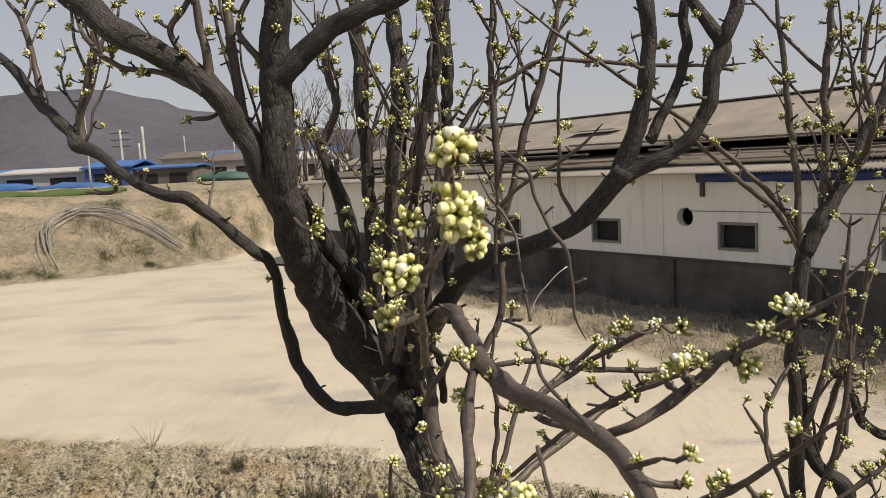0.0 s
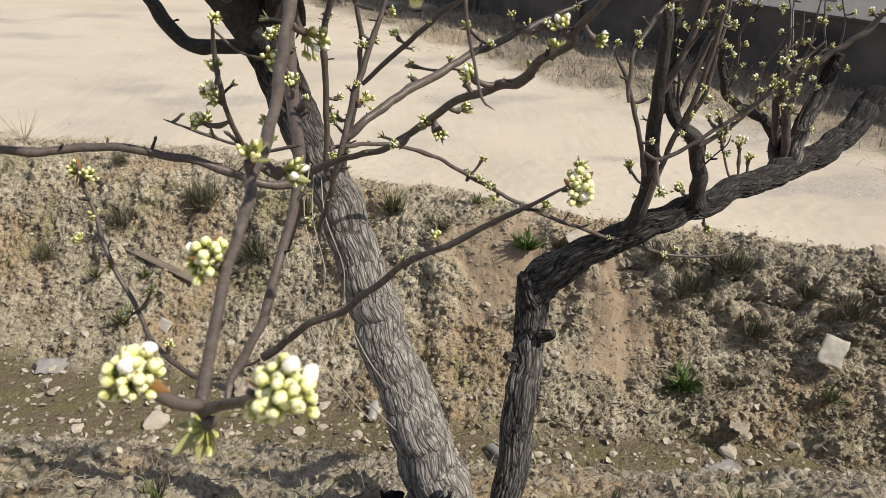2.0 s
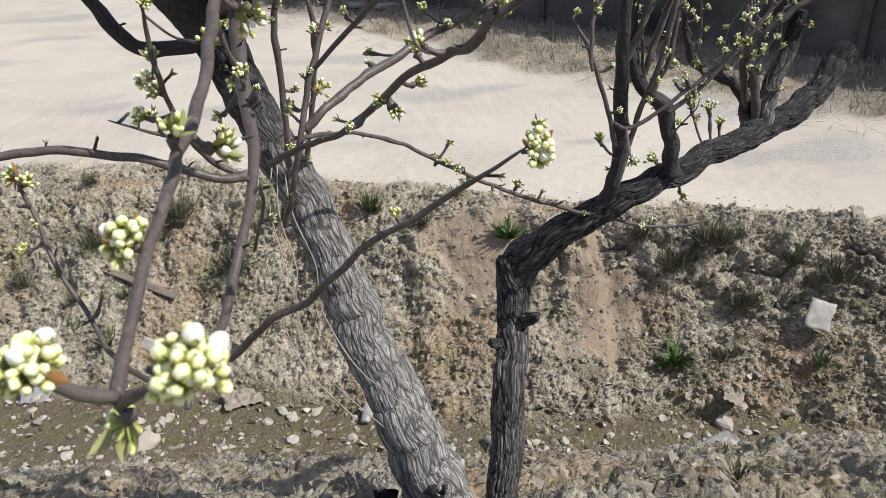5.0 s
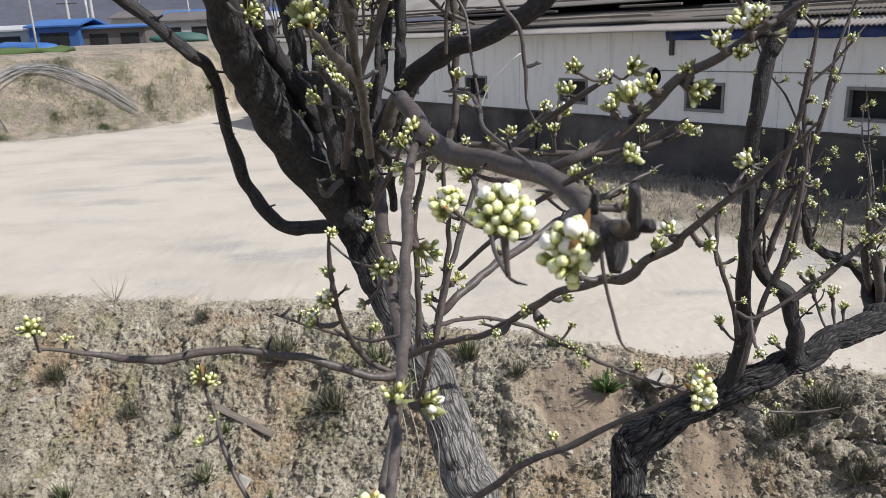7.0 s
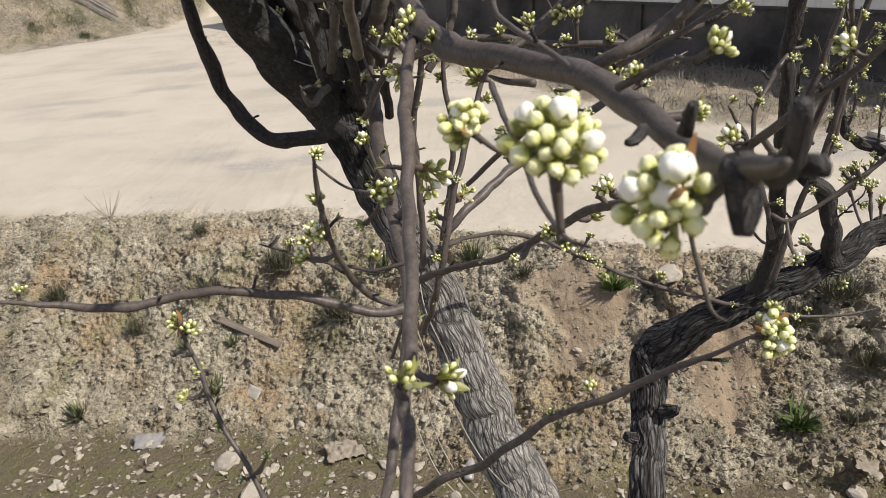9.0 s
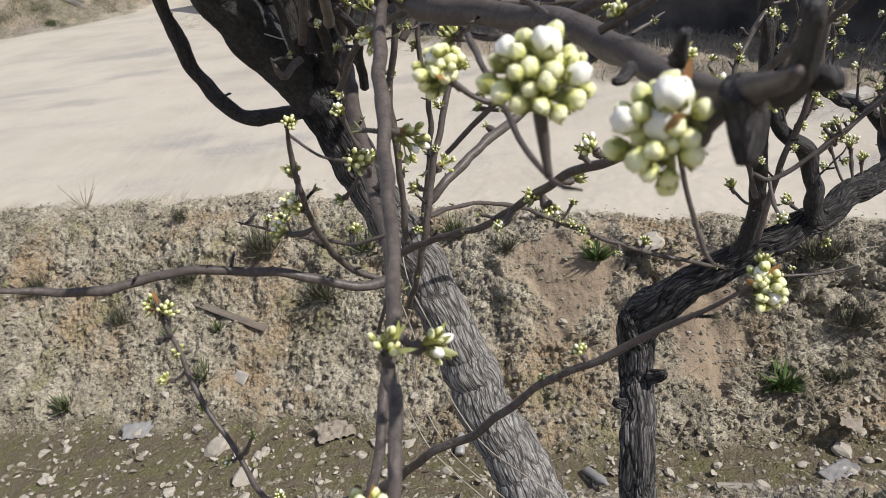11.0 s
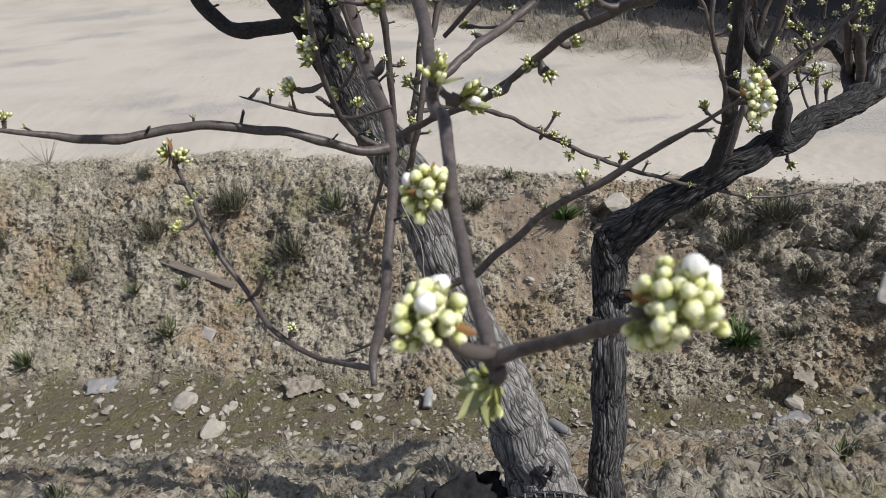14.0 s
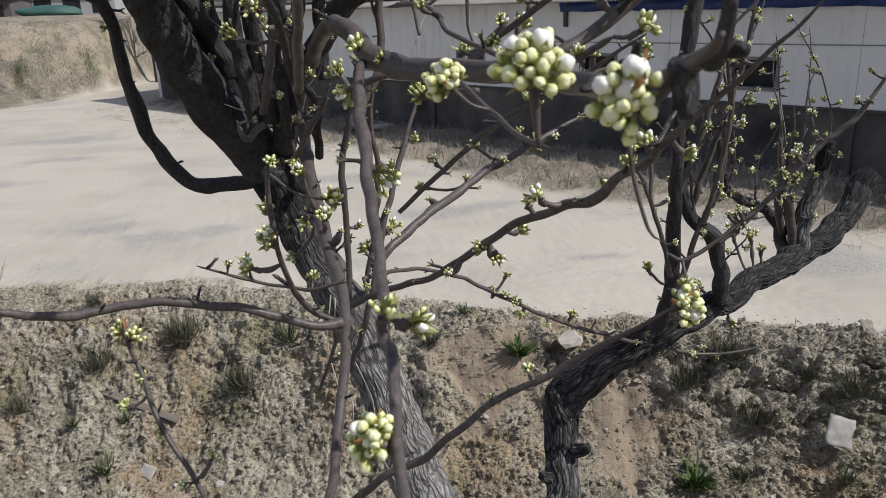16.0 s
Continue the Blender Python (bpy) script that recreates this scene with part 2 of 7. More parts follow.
    algae = n.mix(n.ramp(n.noise(7, 6), [(0.42, (0, 0, 0)), (0.62, (1, 1, 1))]), (0.13, 0.105, 0.072), (0.125, 0.115, 0.055))
    col = n.mix(wet, col, algae)
    rough = n.add("ShaderNodeMapRange")
    n.link(wet, rough.inputs[0])
    rough.inputs[3].default_value, rough.inputs[4].default_value = 0.92, 0.35
    n.link(rough.outputs[0], n.b.inputs["Roughness"])
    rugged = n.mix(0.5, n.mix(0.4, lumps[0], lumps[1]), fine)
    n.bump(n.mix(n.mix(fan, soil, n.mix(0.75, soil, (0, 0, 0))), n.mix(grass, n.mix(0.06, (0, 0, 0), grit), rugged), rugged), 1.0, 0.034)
    n.link(col, n.b.inputs["Base Color"])
    n.b.inputs["Specular IOR Level"].default_value = 0.25
    return n.m


# ---- mesh helpers ----
def mesh_of(name, verts, faces, mats, index=None, smooth=True):
    me = bpy.data.meshes.new(name)
    me.from_pydata([tuple(v) for v in verts], [], faces)
    for m in mats if isinstance(mats, (list, tuple)) else [mats]:
        me.materials.append(m)
    if index is not None:
        me.polygons.foreach_set("material_index", index)
    me.polygons.foreach_set("use_smooth", [smooth] * len(me.polygons))
    me.update()
    return me


def part(name, me, parent, label=""):
    ob = new(name, me)
    ob.parent = parent
    return tagged(ob, label) if label else ob


class Soup:
    """Collects faces of several materials into one mesh."""

    def __init__(self, mats):
        self.v, self.f, self.i, self.mats, self.tips = [], [], [], mats, {}

    def put(self, verts, faces, mat=0, tips=None):
        o = len(self.v)
        if tips is not None:
            self.tips.update((o + k, t) for k, t in enumerate(tips))
        self.v.extend(tuple(p) for p in verts)
        self.f.extend([tuple(o + k for k in f) for f in faces])
        self.i.extend([mat] * len(faces))

    def mesh(self, name, smooth=True):
        me = mesh_of(name, self.v, self.f, self.mats, self.i, smooth)
        if self.tips:
            at = me.attributes.new("tip", "FLOAT", "POINT")
            at.data.foreach_set("value", [self.tips.get(k, 0.0) for k in range(len(self.v))])
        return me


def box_data(x0, x1, y0, y1, z0, z1):
    v = [(x, y, z) for z in (z0, z1) for y in (y0, y1) for x in (x0, x1)]
    return v, [(0, 2, 3, 1), (4, 5, 7, 6), (0, 1, 5, 4), (2, 6, 7, 3), (0, 4, 6, 2), (1, 3, 7, 5)]


def box_mesh(name, mat, x0, x1, y0, y1, z0, z1, bevel=0.0):
    me = mesh_of(name, *box_data(x0, x1, y0, y1, z0, z1), mat, smooth=False)
    if bevel:
        bm = bmesh.new()
        bm.from_mesh(me)
        bmesh.ops.bevel(bm, geom=bm.edges[:], offset=bevel, segments=2, affect="EDGES")
        bm.to_mesh(me)
        bm.free()
    return me


def spline(nodes, step):
    """Catmull-Rom through rows of numbers, with about that step."""
    p = np.array(nodes, float)
    p = np.vstack([2 * p[0] - p[1], p, 2 * p[-1] - p[-2]])
    out = []
    for k in range(1, len(p) - 2):
        a, b, c, d = p[k - 1 : k + 3]
        n = max(2, int(np.linalg.norm(c[:3] - b[:3]) / step))
        for s in np.arange(n) / n:
            out.append(0.5 * (2 * b + (c - a) * s + (2 * a - 5 * b + 4 * c - d) * s * s + (3 * b - a - 3 * c + d) * s**3))
    out.append(p[-2])
    out = np.array(out)
    if out.shape[1] > 3:
        out[:, 3] = np.maximum(out[:, 3], p[:, 3].min() * 0.8)
    return out


def tube(pts, sides, wobble=0.0, freq=20.0, seed=0.0, ridge=0.0, knots=0.0, plate=None):
    """Rings round a line of (x, y, z, radius). Gives vertices, faces, bark coordinates and how open each place is (0 in a cleft)."""
    pts = np.asarray(pts)
    tang = np.gradient(pts[:, :3], axis=0)
    tang /= np.linalg.norm(tang, axis=1)[:, None] + 1e-9
    ref = np.array([0.3, 0.9, 0.2])
    ref -= ref @ tang[0] * tang[0]
    ref /= np.linalg.norm(ref)
    verts, faces, co, clear = [], [], [], []
    girth = float(np.median(pts[:, 3]))
    run = 0.0
    for k, (p, t) in enumerate(zip(pts, tang)):
        if k:
            run += float(np.linalg.norm(p[:3] - pts[k - 1][:3]))
        ref = ref - ref @ t * t
        ref /= np.linalg.norm(ref)
        side = np.cross(t, ref)
        swell = 1 + knots * max(0.0, noise.noise((run * 22, seed, 3.1))) ** 2 * 4 if knots else 1
        for j in range(sides):
            a = 2 * math.pi * j / sides
            n = ref * math.cos(a) + side * math.sin(a)
            r = p[3] * swell
            if wobble:
                r *= 1 + wobble * noise.noise((math.cos(a) * 1.3 + seed, math.sin(a) * 1.3, run * freq))
            if ridge:
                c, s = math.cos(a) * girth * 75, math.sin(a) * girth * 75
                q = noise.noise((c * 0.8 + seed, s * 0.8, run * 13)) + 0.4 * noise.noise((c * 1.7, s * 1.7 + seed, run * 55))
                r += ridge * p[3] * (min(abs(q) * 3.2, 0.75) - 0.5)
            if plate:
                wide, long, deep = plate
                cx, cy, cz = math.cos(a) * girth / wide, math.sin(a) * girth / wide, run / long
                e, h = 0.3 * noise.noise((cx * 1.7, cy * 1.7 + seed, cz * 1.7)), 0.6 * noise.noise((cx * 1.1 + seed, cy * 1.1, cz * 1.1))
                gaps = noise.voronoi((cx + seed + e, cy - e, cz + h))[0]
                o = smoothstep(0.0, 0.15, gaps[1] - gaps[0])
                clear.append(o)
                r += deep * (o - 0.75 + 0.5 * noise.noise((cx * 0.6, cy * 0.6, cz * 0.6 + seed)))
            verts.append(p[:3] + n * r)
            co.append((math.cos(a) * girth * 6 + seed, math.sin(a) * girth * 6, run))
        if k:
            o = (k - 1) * sides
            faces.extend((o + j, o + (j + 1) % sides, o + sides + (j + 1) % sides, o + sides + j) for j in range(sides))
    faces.append(tuple(range(sides - 1, -1, -1)))
    faces.append(tuple(range(len(verts) - sides, len(verts))))
    return verts, faces, co, clear


def smoothstep(a, b, x):
    t = min(1.0, max(0.0, (x - a) / (b - a)))
    return t * t * (3 - 2 * t)


def fbm(x, y, z, octaves):
    return noise.fractal((x, y, z), 1.0, 2.0, octaves)


# ---- ground ----
def lip(x):
    """The edge of the road above the ditch."""
    return float(np.interp(x, (-60, -4.5, -2.7, -0.9, 0.4, 2.0, 3.3, 4.1, 60), (13.0, 7.46, 7.22, 6.92, 6.28, 5.66, 5.33, 5.0, -16.0)))


def bank_width(x):
    return float(np.interp(x, (-4, -1, 1, 2.5, 5), (2.0, 1.8, 1.52, 1.12, 1.05)))


def near_toe(x):
    return float(np.interp(x, (-4, -1.3, 0.7, 2.5, 5), (4.55, 4.5, 4.2, 3.95, 3.5)))


def mound_toe(x):
    return float(np.interp(x, (-60, -13, -9.2, -8.0, -6.5, -5.5), (6.0, 20.2, 22.6, 25.0, 32.0, 60.0)))


FANS = [(1.45, 5.5, 0.42, 0.36), (2.2, 5.0, 0.27, 0.40)]


def slip(x, y):
    """How far a patch of loose ochre earth has slid down the bank here."""
    e = 0.9 * noise.noise((x * 3.1, y * 3.1, 7)) + 0.45 * noise.noise((x * 9, y * 9, 7))
    return max(smoothstep(1.25, 0.55, math.hypot((x - a) / w, (y - b) / d) + e) for a, b, w, d in FANS)


def zones(x, y):
    """Height and zone of the ground."""
    l, w = lip(x), bank_width(x)
    l += 0.07 * noise.noise((x * 1.9, 0, 2)) + 0.045 * noise.noise((x * 6, 0, 5)) if abs(x) < 8 else 0.0
    toe = l - w
    s = y - toe
    soil = grass = wet = 0.0
    if s >= 0:
        t = s / w
        z = -1.12 + 1.12 * (0.10 * smoothstep(0, 0.15, t) + 0.62 * smoothstep(0.05, 0.85, t) + 0.28 * smoothstep(0.45, 1.0, t))
        soil = 1 - smoothstep(0.98, 1.22, t + 0.10 * noise.noise((x * 3, y * 3, 0)))
        wet = 1 - smoothstep(0.0, 0.10, t + 0.05 * noise.noise((x * 4, y * 4, 9)))
    else:
        a = near_toe(x)
        n = (a - y) / (a - 2.0)
        z = float(np.interp(n, (-0.1, 0.05, 0.55, 0.8, 1.0, 1.1, 1.5, 3), (-1.12, -1.10, -0.06, 0.36, 0.64, 0.72, 0.78, 0.86)))
        soil = 1.0
        wet = 1 - smoothstep(0.02, 0.14, n + 0.06 * noise.noise((x * 3, y * 3, 9)))
    m = y - mound_toe(x)
    if m > -0.5 and s > 2:
        z += 2.15 * smoothstep(0, 3.6, m) * (1 + 0.12 * noise.noise((x * 0.5, y * 0.5, 4))) + 0.25 * smoothstep(4, 60, m)
        grass = smoothstep(-0.3, 0.5, m + 0.5 * noise.noise((x, y, 2)))
    verge = (x - 3.578) * -0.7628 + (y - 12.674) * -0.6466
    edge = float(np.interp(x, (-6, 1.1, 2.7, 3.8, 4.7, 9), (0.7, 1.95, 2.45, 2.2, 2.0, 1.8)))
    if s > 2:
        grass = max(grass, (1 - smoothstep(edge - 0.35, edge + 0.25, verge + 0.35 * noise.noise((x * 1.7, y * 1.7, 5)))) * smoothstep(-9, -3, x))
        z += 0.10 * (1 - smoothstep(edge - 1.2, edge, verge)) * smoothstep(-9, -3, x)
    return z, soil, grass, wet


GRAVEL = [(-1.8, 8.8, 0.75, 0.3), (-2.6, 9.3, 0.5, 0.25), (-5.4, 16.2, 1.5, 0.5), (-4.6, 14.0, 0.9, 0.25), (-6.1, 13.4, 0.8, 0.3), (5.0, 8.3, 1.7, 0.8), (4.3, 6.5, 1.2, 0.35), (1.7, 9.2, 0.9, 0.35), (0.2, 11.3, 1.2, 0.4), (-5.1, 12.2, 0.7, 0.25), (2.7, 7.1, 0.5, 0.15)]


def gravel(x, y):
    """Grey grit showing through the sand of the yard in worn streaks."""
    e = 0.7 * noise.noise((x * 1.3, y * 2.6, 21)) + 0.4 * noise.noise((x * 4, y * 6, 22))
    return max(smoothstep(1.2, 0.35, math.hypot((x - a) / w, (y - b) / d) + e) for a, b, w, d in GRAVEL)


def relief(x, y, z, near):
    """Crumbly relief of bare earth, along the slope's normal."""
    loose = 1 - 0.85 * slip(x, y) if y > 4.5 else 1.0
    q = abs(fbm(x * 9, y * 9, z * 9, 3))
    under = smoothstep(-0.62, -0.3, z) * smoothstep(-0.03, -0.12, z) if y > 4 else 0.0
    crease = max(0.0, 1 - 4.5 * abs(fbm(x * 4.2, y * 4.2 + 9, z * 6.5, 2))) * (0.4 + smoothstep(0.8, 2.6, x))
    return near * loose * (0.055 * fbm(x * 3.6, y * 3.6, z * 3.6, 3) + 0.05 * (0.5 - min(q, 1.0)) + 0.052 * abs(noise.noise((x * 24, y * 24, z * 24))) + 0.024 * noise.noise((x * 48, y * 48, z * 48)) - 0.085 * under * crease)


def surface(x, y, known=None):
    """Offset of the ground along y, its height there, and the height above the plan's own point."""
    z, soil, grass, wet = known or zones(x, y)
    base = z
    near = smoothstep(14, 8, abs(x)) * smoothstep(14, 9, y)
    rough = soil * (1 - wet)
    z += 0.03 * fbm(x * 0.5, y * 0.5, 1, 3) * (1 - soil)
    dy = up = flat = 0.0
    if rough > 0:
        z += rough * 0.06 * fbm(x * 1.6, y * 1.6, base * 1.6, 3)
        if near > 0 and abs(x) < 6 and y > 1:
            g = max(-1.6, min(1.6, (zones(x, y + 0.04)[0] - base) / 0.04))
            d, ln = rough * relief(x, y, base, near), math.sqrt(1 + g * g)
            dy, up, flat = -d * g / ln, d / ln, d * ln
    z += wet * 0.012 * fbm(x * 6, y * 6, 3, 2) + grass * (0.06 * fbm(x * 3, y * 3, 6, 3) + 0.12 * fbm(x * 1.1, y * 1.1, 2, 3) * smoothstep(12, 16, y))
    z += (1 - soil) * near * 0.006 * fbm(x * 9, y * 9, 11, 2)
    return dy, z + up, z + flat


def height(x, y):
    return surface(x, y)[2]


def ground_sheet():
    def axis(parts):
        out = []
        for a, b, st in parts:
            out.extend(np.arange(a, b, st))
        return np.array(out)

    xs = axis([(-1500, -300, 120), (-300, -60, 20), (-60, -16, 2), (-16, -5.2, 0.3), (-5.2, -4.2, 0.05), (-4.2, -3.2, 0.03), (-3.2, 4.3, 0.0125), (4.3, 4.4, 0.03), (4.4, 9, 0.15), (9, 40, 1.5), (40, 300, 20), (300, 1501, 120)])
    ys = axis([(-600, -40, 40), (-40, -4, 2), (-4, 1.5, 0.25), (1.5, 2.0, 0.03), (2.0, 3.7, 0.018), (3.7, 7.3, 0.0125), (7.3, 7.4, 0.03), (7.4, 16, 0.15), (16, 32, 0.3), (32, 80, 2), (80, 300, 20), (300, 2500, 120)])
    verts, zone, grit = [], [], []
    for y in ys:
        for x in xs:
            z, soil, grass, wet = zones(x, y)
            dy, up, _ = surface(x, y, (z, soil, grass, wet))
            verts.append((x, y + dy, up))
            grit.append(gravel(x, y) if abs(x) < 9 and 4.5 < y < 18 and soil < 0.9 else 0.0)
            zone.append((soil, grass, wet, slip(x, y) if soil > 0.01 and abs(x) < 5 and y < 8 else 0.0))
    nx, ny = len(xs), len(ys)
    i = np.arange(nx * ny).reshape(ny, nx)
    faces = np.stack([i[:-1, :-1], i[:-1, 1:], i[1:, 1:], i[1:, :-1]], -1).reshape(-1, 4).tolist()
    me = mesh_of("ground", verts, faces, ground_material())
    at = me.color_attributes.new("zone", "FLOAT_COLOR", "POINT")
    at.data.foreach_set("color", np.array(zone, dtype=np.float32).ravel())
    at = me.attributes.new("grit", "FLOAT", "POINT")
    at.data.foreach_set("value", grit)
    return tagged(new("ground", me), "sandy yard, crumbling earth bank, wet ditch and dry grassy verge", "ground", kind="structure")


ground = ground_sheet()

# ---- livestock building ----
WALL_AT, U, V = Vector((3.578, 12.674, 0)), Vector((0.6466, -0.7628, 0)), Vector((-0.7628, -0.6466, 0))
shed_frame = Matrix(((U.x, V.x, 0, WALL_AT.x), (U.y, V.y, 0, WALL_AT.y), (0, 0, 1, 0), (0, 0, 0, 1)))
CONCRETE = plain("dark_block_wall", (0.165, 0.15, 0.135), (0.032, 0.031, 0.031), 0.9, 30, 0.9, 0.5, 0.006)
SHEET = plain("asbestos_sheet", (0.29, 0.268, 0.245), (0.185, 0.17, 0.155), 1.3, 25, 0.9, 0.4, 0.004)
OLD_SHEET = plain("weathered_sheet", (0.17, 0.15, 0.13), (0.10, 0.09, 0.08), 1.5, 25, 0.9, 0.4, 0.004, stretch=(0.3, 1, 1))
# near-black colour that stands in for unlit insides
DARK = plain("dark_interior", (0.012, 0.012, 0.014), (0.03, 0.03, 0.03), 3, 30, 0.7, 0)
FRAME = plain("grey_window_frame", (0.25, 0.25, 0.235), (0.17, 0.17, 0.16), 6, 50, 0.6, 0.1)
TARP = plain("blue_tarp", (0.03, 0.06, 0.22), (0.02, 0.035, 0.12), 3, 30, 0.5, 0.3, 0.01)
STEEL = plain("dark_trim", (0.06, 0.055, 0.05), (0.10, 0.09, 0.08), 4, 40, 0.7, 0.2)
TIMBER = plain("grey_timber", (0.26, 0.22, 0.18), (0.15, 0.125, 0.10), 6, 60, 0.85, 0.4, stretch=(1, 6, 6))

shed = tagged(new("livestock_shed"), "long low white-walled farm shed with corrugated grey roof", "shed")
shed.matrix_world = shed_frame
LEFT, RIGHT, BASE, EAVE = -13.3, 11.0, 0.98, 2.40
WINDOWS = [(-9.1, 0.66), (-6.5, 0.66), (-4.25, 0.67), (-1.665, 0.67), (0.935, 0.67), (3.33, 0.67), (5.9, 0.67), (8.4, 0.67)]


def plaster_wall():
    """The white upper wall with real openings: bands between the window columns, and a round hole."""
    s = Soup([PLASTER])
    z0, z1 = 1.14, 1.58
    hole, rad = 0.0, 0.155
    cuts = sorted([(c - w / 2, c + w / 2) for c, w in WINDOWS])
    s.put(*box_data(LEFT, RIGHT, -0.16, 0.0, BASE, z0))
    s.put(*box_data(LEFT, RIGHT, -0.16, 0.0, 1.80, EAVE))
    a = LEFT
    for c0, c1 in cuts + [(RIGHT, RIGHT)]:
        if a < hole - 0.2 < c0:
            s.put(*box_data(a, hole - 0.2, -0.16, 0.0, z0, 1.80))
            s.put(*box_data(hole + 0.2, c0, -0.16, 0.0, z0, 1.80))
            s.put(*box_data(hole - 0.2, hole + 0.2, -0.16, 0.0, z0, 1.46))
        else:
            s.put(*box_data(a, c0, -0.16, 0.0, z0, 1.80))
        if c1 < RIGHT:
            s.put(*box_data(c0, c1, -0.16, 0.0, z1, 1.80))
        a = c1
    ring, square = [], []
    for k in range(32):
        t = 2 * math.pi * k / 32
        c, sn = math.cos(t), math.sin(t)
        q = 1 / max(abs(c), abs(sn))
        ring.append((hole + rad * c, 1.64 + rad * sn))
        square.append((hole + min(0.2, max(-0.2, 0.2 * c * q)), min(1.80, max(1.46, 1.64 + 0.2 * sn * q))))
    v = [(x, 0.0, z) for x, z in ring] + [(x, 0.0, z) for x, z in square] + [(x, -0.16, z) for x, z in ring]
    f = [(k, (k + 1) % 32, 32 + (k + 1) % 32, 32 + k) for k in range(32)] + [(k, 64 + k, 64 + (k + 1) % 32, (k + 1) % 32) for k in range(32)]
    s.put(v, f)
    return s.mesh("upper_wall", False)


part("upper_wall", plaster_wall(), shed, "white plastered wall, stained under the eave")
part("base_wall", box_mesh("base_wall", CONCRETE, LEFT, RIGHT, -0.16, -0.01, -0.2, BASE - 0.02), shed, "dark dirty block base")
part("ledge", box_mesh("ledge", STEEL, LEFT, RIGHT, -0.02, 0.025, BASE - 0.035, BASE, 0.004), shed)
part("back_wall", box_mesh("back_wall", CONCRETE, LEFT, RIGHT, -8.2, -8.0, -0.2, 2.4), shed)
part("end_wall", box_mesh("end_wall", PLASTER, LEFT - 0.15, LEFT, -8.1, 0.0, -0.2, 2.38), shed, "white end wall")
part("end_wall", box_mesh("end_wall", PLASTER, RIGHT, RIGHT + 0.15, -8.1, 0.0, -0.2, 2.38), shed)
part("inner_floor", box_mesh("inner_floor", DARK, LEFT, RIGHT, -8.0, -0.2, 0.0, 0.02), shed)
for u in (-7.3, -4.9, -2.6, -0.25, 2.2, 4.6, 7.1):
    part("pilaster", box_mesh("pilaster", STEEL, u - 0.05, u + 0.05, -0.01, 0.05, -0.1, BASE - 0.037, 0.006), shed)
for u in (-5.6, -3.0, -0.42, 2.1, 4.6):
    part("joint_strip", box_mesh("joint_strip", FRAME, u - 0.0015, u + 0.0015, 0.0, 0.003, BASE, EAVE - 0.05), shed)
part("cable", box_mesh("cable", FRAME, 0.1, 9.0, 0.002, 0.012, 1.735, 1.747), shed)
for c, w in WINDOWS:
    # a near-black plate in the opening imitates the unlit room behind
    win = part("window", box_mesh("window", DARK, c - w / 2 + 0.04, c + w / 2 - 0.04, -0.13, -0.12, 1.18, 1.54), shed, "window opening with a near-black plate for the unlit inside")
    for x0, x1, z0, z1 in ((c - w / 2, c + w / 2, 1.14, 1.185), (c - w / 2, c + w / 2, 1.535, 1.58), (c - w / 2, c - w / 2 + 0.045, 1.185, 1.535), (c + w / 2 - 0.045, c + w / 2, 1.185, 1.535)):
        part("frame", box_mesh("frame", FRAME, x0, x1, -0.10, 0.018, z0, z1, 0.004), win)


def corrugated(name, mat, u0, u1, v0, z0, v1, z1, wave=0.063, amp=0.011):
    """A sloping corrugated sheet with thickness, from its lower to its upper edge."""
    n = int((u1 - u0) / wave * 6)
    us = np.linspace(u0, u1, n)
    rows = 5
    verts, faces = [], []
    for r in range(rows + 1):
        t = r / rows
        for k, u in enumerate(us):
            dz = amp * math.sin(2 * math.pi * u / wave) + 0.012 * noise.noise((u * 0.8, t * 4, 1))
            verts.append((u, v0 + (v1 - v0) * t, z0 + (z1 - z0) * t + dz))
    m = len(verts)
    verts += [(x, y, z - 0.012) for x, y, z in verts]
    for r in range(rows):
        for k in range(n - 1):
            a = r * n + k
            faces.append((a, a + 1, a + n + 1, a + n))
            faces.append((m + a, m + a + n, m + a + n + 1, m + a + 1))
    faces += [(k, m + k, m + k + 1, k + 1) for k in range(n - 1)]
    return mesh_of(name, verts, faces, mat)


part("eave_sheet", corrugated("eave_sheet", SHEET, LEFT - 0.2, RIGHT, 0.30, 2.35, -0.35, 2.50), shed, "pale-edged corrugated eave sheet")
part("lower_sheet", corrugated("lower_sheet", OLD_SHEET, LEFT - 0.1, RIGHT, -0.1, 2.49, -1.5, 2.72), shed, "blackened old corrugated sheet")
part("upper_roof", corrugated("upper_roof", SHEET, LEFT - 0.3, RIGHT, -1.15, 2.84, -4.1, 3.72), shed, "weathered grey corrugated roof")
part("rear_roof", corrugated("rear_roof", SHEET, LEFT - 0.3, RIGHT, -8.4, 2.45, -4.1, 3.72), shed)
part("ridge_cap", box_mesh("ridge_cap", SHEET, LEFT - 0.3, RIGHT, -4.25, -3.95, 3.715, 3.745, 0.01), shed)
rs = random.Random(5)
for k in range(26):
    u, v = rs.uniform(LEFT, 9), rs.uniform(-1.3, -0.15)
    ln = rs.uniform(1.2, 3.6)
    me = box_mesh("batten", TIMBER if k % 3 else STEEL, u, u + ln, v, v + rs.uniform(0.04, 0.09), 0, 0.035, 0.004)
    b = part("batten", me, shed)
    b.location.z = 2.53 + (-0.1 - v) * 0.165 + rs.uniform(0, 0.02)
    b.rotation_euler = (-0.16, rs.uniform(-0.012, 0.012), rs.uniform(-0.02, 0.02))
